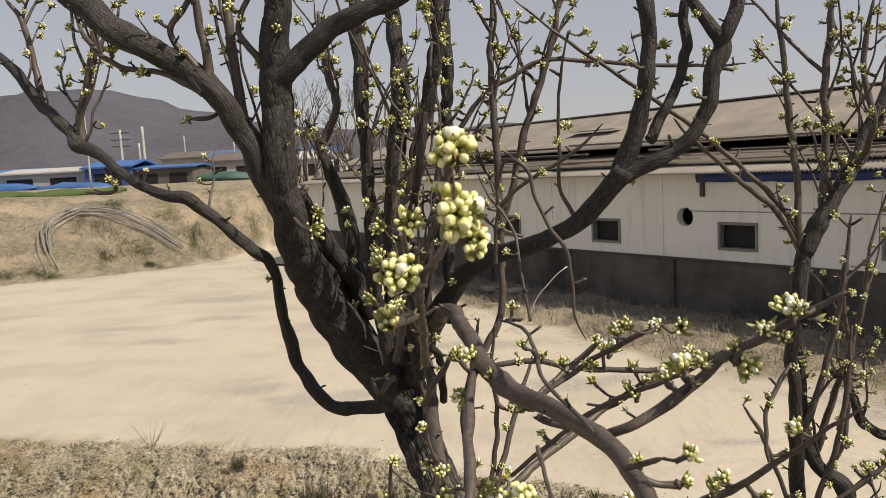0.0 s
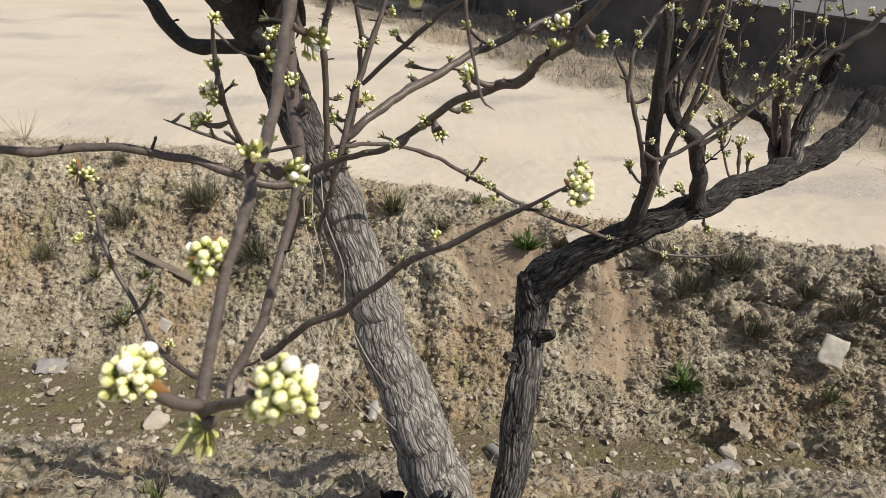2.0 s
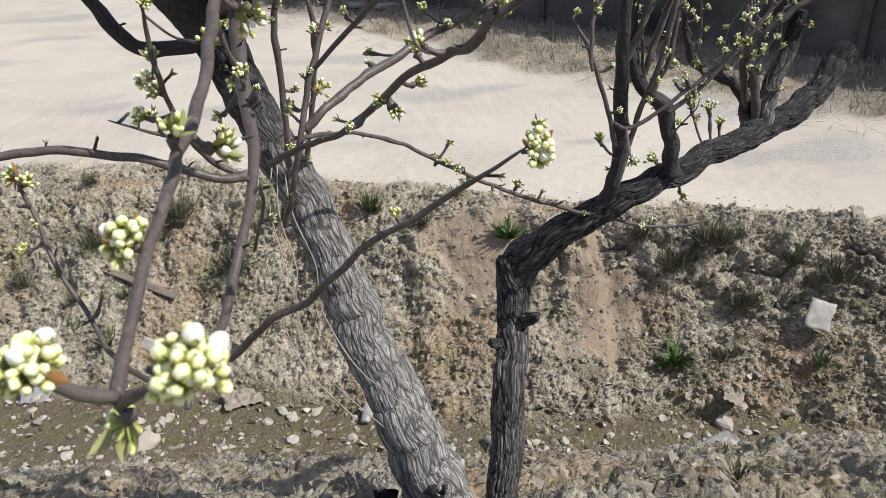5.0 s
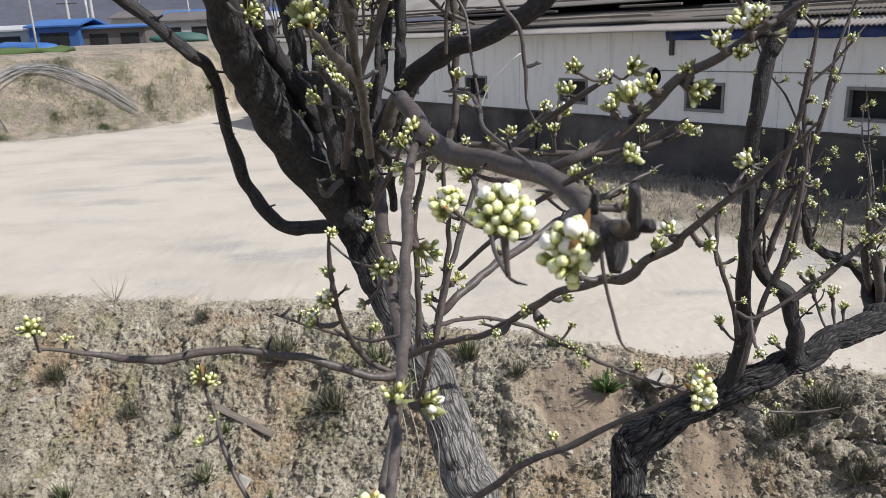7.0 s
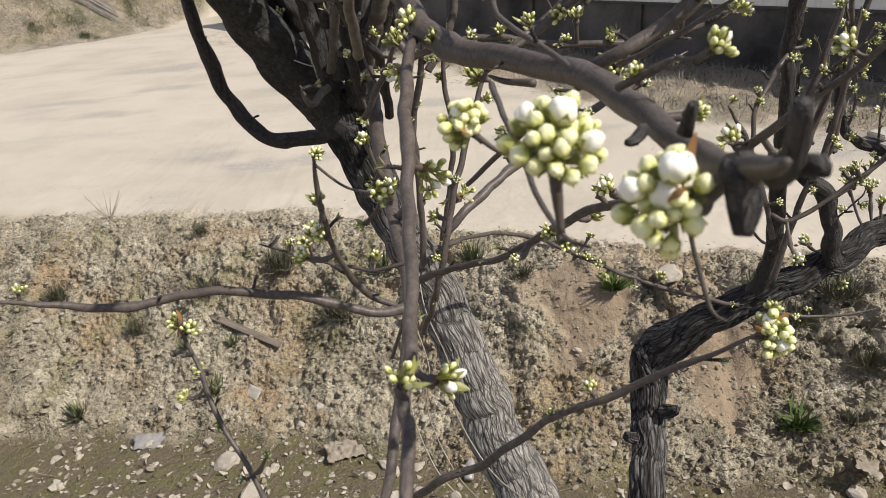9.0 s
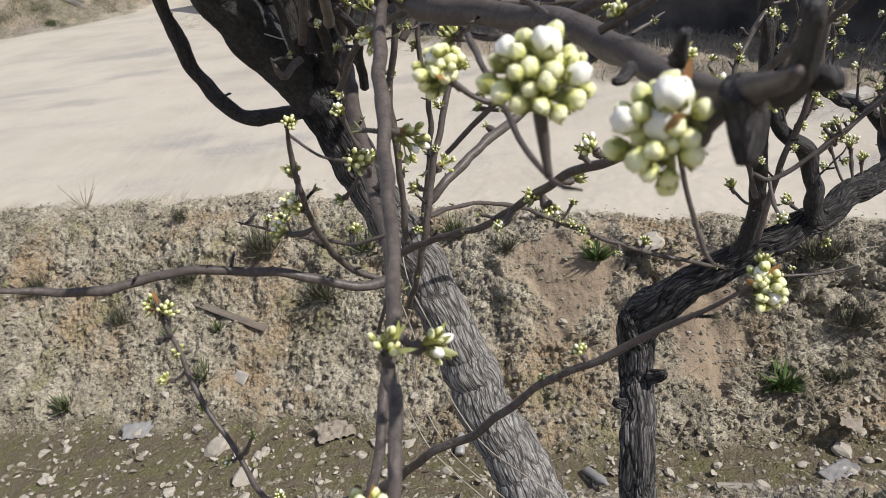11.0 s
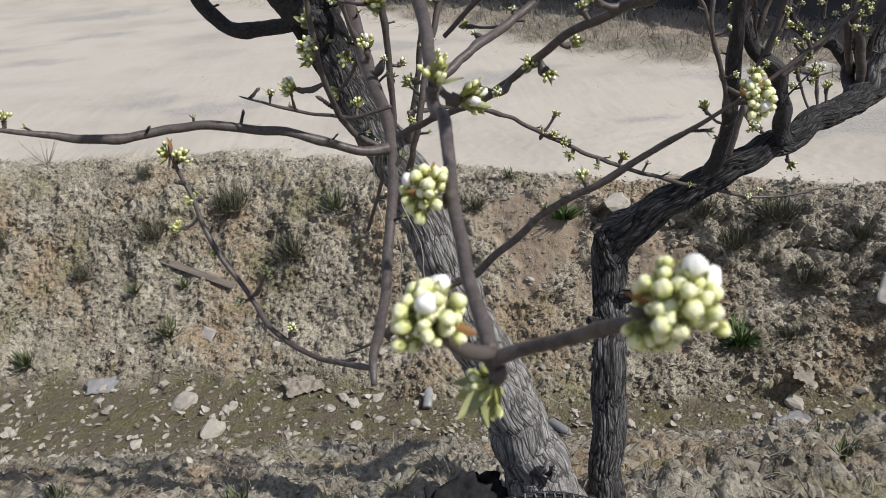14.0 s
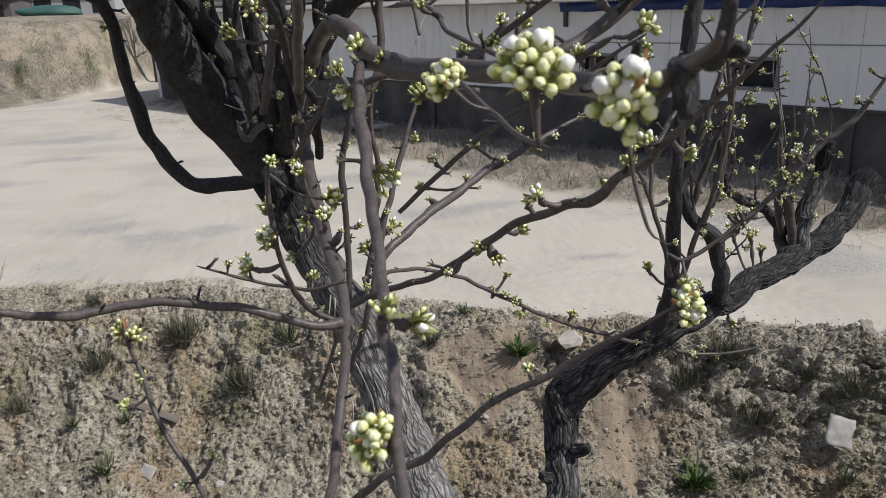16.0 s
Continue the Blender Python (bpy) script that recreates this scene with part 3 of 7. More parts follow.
part("roof_patch", box_mesh("roof_patch", plain("pale_patch", (0.7, 0.7, 0.68), (0.55, 0.55, 0.53), 4, 40), -4.6, -3.3, -2.5, -2.2, 0.0, 0.012), shed).location.z = 3.27
for u0, u1 in ((0.25, 2.3), (2.2, 4.6), (4.5, 8.0)):
    n = 24
    vs, fs = [], []
    for k in range(n + 1):
        u = u0 + (u1 - u0) * k / n
        for j, z in enumerate((2.36, 2.28, 2.20 - 0.05 * abs(noise.noise((u * 2, 1, 1))))):
            vs.append((u, 0.05 + 0.02 * math.sin(u * 9 + j) + 0.03 * j * noise.noise((u * 3, j, 0)), z))
    for k in range(n):
        for j in range(2):
            a = k * 3 + j
            fs.append((a, a + 1, a + 4, a + 3))
    me = mesh_of("tarp", vs, fs, TARP)
    tp = part("tarp", me, shed, "blue tarpaulin rolled under the eave")
    tp.modifiers.new("thick", "SOLIDIFY").thickness = 0.008
part("bracket", box_mesh("bracket", STEEL, 0.31, 0.38, 0.0, 0.05, 1.97, 2.33, 0.006), shed)

# ---- trees ----
tree_1 = tagged(new("pear_tree"), "old leaning pear tree with budding white blossom clusters", "tree")
tree_2 = tagged(new("pear_tree"), "forked pear tree with rough dark trunk and budding twigs", "tree")
tree_1.location, tree_2.location = (0.75, 2.0, 0.7), (0.91, 2.07, 0.65)
for tr in (tree_1, tree_2):
    tr.matrix_world = Matrix.Translation(tr.location)
LINES = []
AUTO = []
SEED = random.Random(11)


def place_part(name, me, tree, label=""):
    """A mesh made in the world's coordinates, hung under its tree."""
    me.transform(Matrix.Translation(-tree.location))
    return part(name, me, tree, label)


def limb(name, tree, bark, buds, nodes):
    """A tapering branch along its nodes (x, y, z, radius), with knots and bark."""
    rmax = max(n[3] for n in nodes)
    pts = spline(nodes, 0.0045 if bark in ("old", "black", "char") else max(0.004, min(0.012, rmax * 0.35)))
    seed = len(LINES) * 3.7
    if bark != "smooth":
        wander = np.array([[noise.noise((k * (0.13 if bark == "rough" else 0.07), seed, j)) for j in range(3)] for k in range(len(pts))])
        pts[:, :3] += wander * np.minimum(pts[:, 3:4] * 0.45, 0.012)
    if bark in ("old", "black", "char"):
        wide, long, deep = {"old": (0.021, 0.05, 0.0026), "black": (0.018, 0.07, 0.005), "char": (0.024, 0.03, 0.0024)}[bark]
        data = tube(pts, max(64, min(190, int(rmax * 2000))), 0.12, 6, seed, 0.03, 0, (wide, long, min(deep, rmax * 0.16)))
    elif bark == "rough":
        data = tube(pts, 36, 0.17, 22, seed, 0.045, 0.08)
    else:
        wander = np.array([[noise.noise((k * 0.09, seed, j)) for j in range(3)] for k in range(len(pts))])
        pts[:, :3] += wander * np.minimum(pts[:, 3:4] * 0.7, 0.004)
        pts[:, 3] *= np.interp(np.linspace(0, 1, len(pts)), (0, 0.8, 0.97, 1), (1, 1, 0.62, 0.3))
        data = tube(pts, 12 if rmax > 0.006 else 8, 0.10, 30, seed, 0.0, 0.13)
    me = mesh_of(name, data[0], data[1], BARK[bark])
    at = me.attributes.new("along", "FLOAT_VECTOR", "POINT")
    at.data.foreach_set("vector", np.array(data[2], dtype=np.float32).ravel())
    if data[3]:
        me.attributes.new("cleft", "FLOAT", "POINT").data.foreach_set("value", np.array(data[3], dtype=np.float32))
    ob = place_part(name, me, tree, {"old": "fissured grey bark", "black": "deeply furrowed blackish bark with grey ridges", "char": "rough blackish bark with grey flakes", "rough": "dark rough-barked limb"}.get(bark, ""))
    LINES.append((tree, pts))
    for k in range(buds):
        q = pts[int(len(pts) * (0.25 + 0.72 * (k + SEED.random()) / max(1, buds)))  if buds else 0 : ][:1]
        if len(q):
            AUTO.append((tree, q[0]))
    return ob


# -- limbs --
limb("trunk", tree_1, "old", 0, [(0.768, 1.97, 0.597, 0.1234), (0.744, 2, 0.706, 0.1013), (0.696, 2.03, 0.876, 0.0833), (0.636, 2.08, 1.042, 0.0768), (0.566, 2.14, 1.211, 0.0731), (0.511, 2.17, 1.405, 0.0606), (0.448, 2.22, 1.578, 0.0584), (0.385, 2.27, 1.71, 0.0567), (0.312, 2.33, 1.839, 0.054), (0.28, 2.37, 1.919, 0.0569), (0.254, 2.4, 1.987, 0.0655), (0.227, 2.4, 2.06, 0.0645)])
limb("limb", tree_1, "char", 0, [(0.268, 2.42, 1.957, 0.0623), (0.199, 2.37, 2.062, 0.0616), (0.137, 2.3, 2.173, 0.0562), (0.091, 2.21, 2.286, 0.0493), (0.075, 2.11, 2.387, 0.0437), (0.075, 2.03, 2.469, 0.0401), (0.074, 1.98, 2.535, 0.0375), (0.074, 1.94, 2.591, 0.0342), (0.076, 1.92, 2.696, 0.0325), (0.086, 1.91, 2.776, 0.0332), (0.098, 1.9, 2.842, 0.0338), (0.107, 1.88, 2.906, 0.028), (0.119, 1.86, 2.966, 0.0255), (0.131, 1.85, 3.038, 0.0221)])
limb("limb", tree_1, "rough", 0, [(0.072, 2, 2.487, 0.0261), (0.048, 1.95, 2.597, 0.0271), (0.029, 1.92, 2.669, 0.0265), (0.005, 1.9, 2.731, 0.0251), (-0.039, 1.88, 2.803, 0.0247), (-0.086, 1.87, 2.849, 0.0245), (-0.164, 1.86, 2.899, 0.0262), (-0.23, 1.86, 2.945, 0.0262), (-0.284, 1.86, 2.987, 0.0253), (-0.347, 1.86, 3.051, 0.0225)])
limb("limb", tree_1, "rough", 0, [(0.096, 1.9, 2.809, 0.024), (0.153, 1.89, 2.866, 0.0227), (0.209, 1.88, 2.902, 0.0207), (0.27, 1.87, 2.929, 0.0187), (0.34, 1.86, 2.952, 0.0158), (0.419, 1.85, 2.982, 0.013)])
limb("limb", tree_1, "rough", 3, [(0.27, 2.44, 1.978, 0.0248), (0.202, 2.45, 1.959, 0.0212), (0.119, 2.46, 1.943, 0.0189), (0.041, 2.46, 1.952, 0.0189), (-0.016, 2.45, 1.999, 0.0188), (-0.052, 2.44, 2.075, 0.0173), (-0.066, 2.42, 2.149, 0.0183), (-0.073, 2.4, 2.215, 0.0156), (-0.073, 2.37, 2.281, 0.0141), (-0.071, 2.34, 2.344, 0.0137), (-0.072, 2.3, 2.405, 0.0145), (-0.103, 2.27, 2.432, 0.0153), (-0.141, 2.26, 2.469, 0.0152), (-0.2, 2.24, 2.537, 0.015), (-0.25, 2.22, 2.58, 0.0171), (-0.312, 2.23, 2.591, 0.0138), (-0.379, 2.25, 2.615, 0.0128), (-0.431, 2.27, 2.645, 0.0129), (-0.496, 2.3, 2.692, 0.0143), (-0.552, 2.33, 2.72, 0.017), (-0.587, 2.34, 2.734, 0.0195), (-0.606, 2.35, 2.764, 0.0171), (-0.657, 2.37, 2.809, 0.0148), (-0.716, 2.4, 2.852, 0.015), (-0.752, 2.42, 2.896, 0.0152), (-0.796, 2.44, 2.943, 0.014), (-0.84, 2.46, 2.981, 0.0129), (-0.902, 2.48, 3.031, 0.0117)])
limb("limb", tree_1, "rough", 2, [(0.236, 2.42, 2.046, 0.0366), (0.165, 2.4, 2.156, 0.0299), (0.123, 2.36, 2.257, 0.0291), (0.089, 2.32, 2.338, 0.026), (0.056, 2.28, 2.408, 0.022), (0.033, 2.24, 2.473, 0.0171), (0.012, 2.2, 2.542, 0.0135), (0.001, 2.16, 2.612, 0.01)])
limb("limb", tree_1, "rough", 3, [(0.223, 2.45, 2.118, 0.027), (0.169, 2.44, 2.278, 0.0205), (0.127, 2.43, 2.373, 0.019), (0.123, 2.42, 2.462, 0.0234), (0.111, 2.42, 2.535, 0.0221), (0.089, 2.41, 2.608, 0.0172), (0.062, 2.4, 2.679, 0.0125), (0.047, 2.4, 2.735, 0.009), (0.022, 2.4, 2.77, 0.0056)])
limb("limb", tree_1, "rough", 2, [(0.171, 2.38, 2.228, 0.0249), (0.138, 2.34, 2.33, 0.0243), (0.099, 2.3, 2.42, 0.0213), (0.062, 2.26, 2.507, 0.0185), (0.041, 2.22, 2.581, 0.0147)])
limb("branch", tree_1, "smooth", 3, [(0.065, 2.4, 2.704, 0.0123), (0.091, 2.4, 2.748, 0.0122), (0.111, 2.4, 2.815, 0.0107), (0.093, 2.4, 2.891, 0.0106), (0.086, 2.4, 2.966, 0.0091), (0.074, 2.4, 3.055, 0.0075)])
limb("limb", tree_1, "rough", 3, [(0.24, 2.24, 2.136, 0.0193), (0.221, 2.2, 2.32, 0.0173), (0.225, 2.18, 2.45, 0.0164), (0.222, 2.18, 2.629, 0.0155), (0.218, 2.18, 2.805, 0.0161), (0.217, 2.18, 2.95, 0.0158), (0.224, 2.18, 3.105, 0.0138)])
limb("limb", tree_1, "rough", 3, [(0.276, 2.24, 2.134, 0.0219), (0.254, 2.25, 2.281, 0.0205), (0.255, 2.26, 2.44, 0.0204), (0.278, 2.28, 2.626, 0.0232), (0.299, 2.3, 2.797, 0.0245), (0.29, 2.32, 2.941, 0.0205), (0.285, 2.32, 3.11, 0.0176)])
limb("limb", tree_1, "rough", 3, [(0.254, 2.27, 2.453, 0.0164), (0.313, 2.28, 2.609, 0.017), (0.355, 2.26, 2.735, 0.0173), (0.386, 2.24, 2.842, 0.0184), (0.407, 2.22, 2.959, 0.0168), (0.408, 2.2, 3.085, 0.0152)])
limb("limb", tree_1, "rough", 4, [(0.315, 2.22, 2.139, 0.0177), (0.348, 2.3, 2.358, 0.0153), (0.39, 2.38, 2.619, 0.0157), (0.413, 2.38, 2.856, 0.0155), (0.418, 2.38, 3.101, 0.0139)])
limb("branch", tree_1, "smooth", 6, [(0.466, 2.2, 2.139, 0.0089), (0.527, 2.23, 2.245, 0.009), (0.537, 2.25, 2.4, 0.009), (0.537, 2.25, 2.64, 0.0095), (0.53, 2.25, 2.861, 0.0075), (0.543, 2.25, 3.062, 0.0069)])
limb("branch", tree_1, "smooth", 5, [(0.528, 2.3, 2.424, 0.0086), (0.569, 2.3, 2.553, 0.0085), (0.611, 2.3, 2.708, 0.0096), (0.666, 2.3, 2.859, 0.0083), (0.699, 2.3, 2.981, 0.007), (0.716, 2.3, 3.076, 0.0059)])
limb("branch", tree_1, "smooth", 4, [(0.424, 2.3, 2.69, 0.0061), (0.508, 2.3, 2.799, 0.006), (0.573, 2.3, 2.837, 0.006), (0.667, 2.3, 2.878, 0.0054), (0.828, 2.3, 2.863, 0.0053), (1.062, 2.3, 2.841, 0.0047), (1.157, 2.3, 2.841, 0.0041)])
limb("branch", tree_1, "rough", 2, [(0.318, 2.2, 2.103, 0.0119), (0.314, 2.1, 2.248, 0.011), (0.321, 2.05, 2.381, 0.0115), (0.331, 2, 2.479, 0.0101), (0.357, 1.95, 2.567, 0.0087), (0.38, 1.9, 2.648, 0.0075), (0.393, 1.9, 2.737, 0.0066)])
limb("branch", tree_1, "rough", 2, [(0.269, 2.15, 2.254, 0.0093), (0.273, 2.1, 2.414, 0.0089), (0.286, 2.05, 2.536, 0.0085), (0.306, 2, 2.669, 0.008), (0.319, 2, 2.774, 0.007)])
limb("branch", tree_1, "rough", 2, [(0.384, 2.1, 2.075, 0.0092), (0.388, 2, 2.204, 0.0085), (0.362, 1.9, 2.27, 0.0071), (0.36, 1.8, 2.349, 0.0073), (0.36, 1.75, 2.427, 0.007), (0.377, 1.7, 2.496, 0.0059)])
limb("branch", tree_1, "rough", 2, [(0.401, 2.3, 2.217, 0.0135), (0.399, 2.3, 2.358, 0.0144), (0.408, 2.3, 2.494, 0.0131), (0.411, 2.3, 2.613, 0.0118), (0.411, 2.3, 2.729, 0.0106)])
limb("branch", tree_1, "rough", 2, [(0.355, 1.95, 2.254, 0.0073), (0.363, 1.7, 2.352, 0.0068), (0.366, 1.5, 2.397, 0.0057), (0.374, 1.35, 2.431, 0.0038)])
limb("branch", tree_1, "rough", 2, [(0.308, 2.2, 2.159, 0.0086), (0.336, 2.15, 2.276, 0.0082), (0.364, 2.1, 2.372, 0.0069), (0.375, 2.1, 2.469, 0.0068), (0.391, 2.1, 2.576, 0.0058), (0.415, 2.1, 2.69, 0.0057)])
limb("limb", tree_1, "rough", 2, [(0.28, 2.38, 2.055, 0.031), (0.337, 2.28, 2.196, 0.029), (0.394, 2.18, 2.307, 0.026), (0.46, 2.1, 2.378, 0.0216), (0.518, 2.03, 2.419, 0.0196), (0.576, 1.98, 2.445, 0.0189), (0.63, 1.94, 2.463, 0.0183), (0.672, 1.92, 2.485, 0.018), (0.708, 1.9, 2.515, 0.0185), (0.748, 1.88, 2.559, 0.0197), (0.78, 1.86, 2.606, 0.0193)])
limb("limb", tree_1, "rough", 3, [(0.771, 1.87, 2.581, 0.0196), (0.796, 1.86, 2.651, 0.0193), (0.813, 1.85, 2.714, 0.0165), (0.823, 1.84, 2.781, 0.0146), (0.828, 1.84, 2.854, 0.0145), (0.821, 1.83, 2.915, 0.0143), (0.818, 1.83, 2.976, 0.0117)])
limb("limb", tree_1, "rough", 3, [(0.776, 1.87, 2.592, 0.0213), (0.829, 1.86, 2.611, 0.0158), (0.873, 1.86, 2.63, 0.0149), (0.908, 1.85, 2.661, 0.0139), (0.935, 1.85, 2.713, 0.0146), (0.949, 1.85, 2.775, 0.0154), (0.966, 1.85, 2.822, 0.0162), (0.94, 1.84, 2.863, 0.0118), (0.909, 1.84, 2.911, 0.0101), (0.892, 1.83, 2.961, 0.0092)])
limb("limb", tree_1, "rough", 2, [(0.96, 1.85, 2.827, 0.0128), (0.981, 1.84, 2.866, 0.0127), (0.997, 1.84, 2.916, 0.0118), (1.009, 1.83, 2.963, 0.01)])
limb("branch", tree_1, "rough", 3, [(0.83, 1.86, 2.654, 0.0114), (0.86, 1.87, 2.708, 0.0105), (0.891, 1.88, 2.772, 0.0097), (0.908, 1.88, 2.835, 0.0096), (0.901, 1.88, 2.889, 0.0087), (0.92, 1.88, 2.961, 0.0078)])
limb("branch", tree_1, "smooth", 8, [(0.467, 1.7, 2.254, 0.0055), (0.507, 1.65, 2.274, 0.0053), (0.57, 1.65, 2.283, 0.0053), (0.657, 1.65, 2.267, 0.0052), (0.745, 1.65, 2.261, 0.0052), (0.833, 1.65, 2.265, 0.0048), (0.936, 1.65, 2.294, 0.0036)])
limb("limb", tree_1, "smooth", 0, [(0.32, 2.3, 2.134, 0.01716), (0.387, 2.05, 2.283, 0.01502), (0.433, 1.8, 2.347, 0.01397), (0.46, 1.64, 2.351, 0.0141), (0.483, 1.56, 2.331, 0.01481), (0.509, 1.48, 2.312, 0.0151), (0.543, 1.4, 2.307, 0.014), (0.583, 1.32, 2.309, 0.0122), (0.61, 1.25, 2.313, 0.0112), (0.632, 1.18, 2.318, 0.0109), (0.646, 1.12, 2.316, 0.0106), (0.652, 1.04, 2.317, 0.0104), (0.651, 0.97, 2.32, 0.0096), (0.645, 0.89, 2.333, 0.0093), (0.639, 0.825, 2.351, 0.0083), (0.635, 0.8, 2.363, 0.0052)])
limb("branch", tree_1, "smooth", 6, [(0.633, 1.19, 2.314, 0.0058), (0.66, 1.17, 2.333, 0.0056), (0.693, 1.18, 2.348, 0.0061), (0.734, 1.18, 2.378, 0.006), (0.766, 1.17, 2.409, 0.005), (0.805, 1.16, 2.434, 0.0045), (0.837, 1.15, 2.454, 0.0044), (0.87, 1.13, 2.48, 0.0038)])
limb("branch", tree_1, "smooth", 2, [(0.629, 1.17, 2.321, 0.0028), (0.61, 1.22, 2.332, 0.0026), (0.578, 1.3, 2.35, 0.0028), (0.57, 1.4, 2.373, 0.0029), (0.557, 1.48, 2.38, 0.0028), (0.523, 1.55, 2.378, 0.003)])
limb("branch", tree_1, "smooth", 2, [(0.566, 1.43, 2.281, 0.0042), (0.637, 1.5, 2.316, 0.0051), (0.684, 1.5, 2.359, 0.0048)])
limb("branch", tree_1, "smooth", 4, [(0.566, 1.43, 2.279, 0.0039), (0.639, 1.45, 2.324, 0.0043), (0.695, 1.4, 2.372, 0.004), (0.736, 1.35, 2.405, 0.0032)])
limb("branch", tree_1, "smooth", 5, [(0.535, 1.75, 2.033, 0.0042), (0.633, 1.7, 2.134, 0.0047), (0.701, 1.65, 2.2, 0.0049), (0.752, 1.6, 2.239, 0.0046), (0.813, 1.55, 2.283, 0.004), (0.873, 1.5, 2.332, 0.0032)])
limb("twig", tree_1, "smooth", 0, [(0.639, 1.07, 2.329, 0.003), (0.654, 1.05, 2.341, 0.0029), (0.667, 1.035, 2.352, 0.0026)])
limb("twig", tree_1, "smooth", 0, [(0.655, 0.97, 2.308, 0.0018), (0.655, 0.96, 2.288, 0.0015), (0.662, 0.96, 2.254, 0.0014), (0.669, 0.95, 2.226, 0.0013), (0.68, 0.95, 2.217, 0.0008)])
limb("branch", tree_1, "smooth", 6, [(0.438, 1.75, 1.863, 0.0075), (0.49, 1.7, 1.903, 0.0056), (0.582, 1.62, 1.957, 0.0055), (0.643, 1.55, 2.023, 0.0061), (0.687, 1.48, 2.078, 0.006), (0.733, 1.42, 2.114, 0.0059), (0.763, 1.36, 2.142, 0.0073), (0.78, 1.32, 2.176, 0.0058), (0.809, 1.3, 2.201, 0.005), (0.805, 1.25, 2.231, 0.0044), (0.838, 1.2, 2.285, 0.0038), (0.87, 1.15, 2.339, 0.0031), (0.875, 1.1, 2.374, 0.0025)])
limb("branch", tree_1, "smooth", 6, [(0.483, 1.98, 1.852, 0.0094), (0.52, 2, 1.882, 0.0095), (0.586, 2.06, 1.92, 0.0097), (0.628, 2.1, 1.937, 0.0099), (0.694, 2.17, 1.956, 0.0103), (0.764, 2.24, 1.984, 0.0093), (0.836, 2.3, 2.002, 0.0096), (0.907, 2.34, 2.03, 0.0083), (0.995, 2.38, 2.062, 0.007), (1.084, 2.42, 2.098, 0.0057)])
limb("branch", tree_1, "smooth", 6, [(0.462, 1.85, 1.876, 0.0044), (0.557, 2, 1.836, 0.0044), (0.664, 2.1, 1.781, 0.0047), (0.776, 2.15, 1.704, 0.005), (0.908, 2.18, 1.623, 0.0051), (1.03, 2.2, 1.563, 0.0053), (1.231, 2.25, 1.477, 0.0049), (1.388, 2.28, 1.425, 0.005), (1.482, 2.28, 1.424, 0.005), (1.558, 2.28, 1.434, 0.005)])
limb("twig", tree_1, "smooth", 2, [(0.437, 1.62, 1.96, 0.0033), (0.391, 1.63, 1.945, 0.0033), (0.353, 1.65, 1.941, 0.003), (0.277, 1.68, 1.949, 0.0027), (0.191, 1.69, 1.978, 0.0023)])
limb("branch", tree_1, "smooth", 2, [(0.428, 1.57, 1.902, 0.0047), (0.377, 1.55, 1.948, 0.0049), (0.356, 1.5, 2.024, 0.0042), (0.351, 1.46, 2.098, 0.0036), (0.35, 1.45, 2.152, 0.0041), (0.355, 1.441, 2.192, 0.0037)])
limb("branch", tree_1, "smooth", 2, [(0.396, 1.15, 1.781, 0.0034), (0.397, 1.18, 1.796, 0.0053), (0.405, 1.25, 1.793, 0.0061), (0.411, 1.35, 1.795, 0.007), (0.426, 1.45, 1.845, 0.0075), (0.431, 1.56, 1.889, 0.0081), (0.425, 1.68, 1.931, 0.0108), (0.402, 1.8, 1.972, 0.0121), (0.375, 1.95, 2.028, 0.0141), (0.355, 2.1, 2.092, 0.0162), (0.345, 2.2, 2.16, 0.018)])
limb("branch", tree_1, "smooth", 1, [(0.402, 1.355, 1.711, 0.0065), (0.448, 1.335, 1.76, 0.0055), (0.484, 1.32, 1.795, 0.0053), (0.534, 1.305, 1.826, 0.0052), (0.609, 1.27, 1.914, 0.0044), (0.674, 1.235, 1.967, 0.0039), (0.723, 1.215, 2.005, 0.0037), (0.768, 1.19, 2.045, 0.0032), (0.799, 1.178, 2.07, 0.0029)])
limb("branch", tree_1, "smooth", 3, [(0.394, 1.18, 1.783, 0.0035), (0.326, 1.25, 1.754, 0.0035), (0.265, 1.3, 1.768, 0.0036), (0.226, 1.35, 1.806, 0.0034), (0.183, 1.39, 1.865, 0.0034), (0.162, 1.42, 1.922, 0.0034), (0.148, 1.43, 1.96, 0.0037), (0.144, 1.438, 1.988, 0.0028)])
limb("branch", tree_1, "smooth", 1, [(0.429, 1.555, 1.914, 0.0086), (0.385, 1.54, 1.92, 0.0068), (0.343, 1.53, 1.94, 0.0067), (0.293, 1.52, 1.961, 0.0066), (0.233, 1.51, 1.976, 0.0065), (0.182, 1.5, 1.991, 0.0064), (0.138, 1.49, 1.994, 0.0063), (0.1, 1.475, 1.991, 0.0062), (0.067, 1.46, 1.993, 0.0061), (0.032, 1.45, 2.002, 0.006), (-0.005, 1.44, 2.014, 0.0052), (-0.034, 1.43, 2.024, 0.0044), (-0.09, 1.41, 2.039, 0.0041)])
limb("branch", tree_1, "smooth", 2, [(0.492, 0.765, 2.087, 0.0042), (0.488, 0.82, 2.098, 0.0039), (0.485, 0.87, 2.113, 0.0041), (0.488, 0.97, 2.139, 0.0045), (0.484, 1, 2.139, 0.0049), (0.484, 1.12, 2.165, 0.0057), (0.48, 1.25, 2.213, 0.0066), (0.477, 1.42, 2.288, 0.0078), (0.49, 1.55, 2.317, 0.0077)])
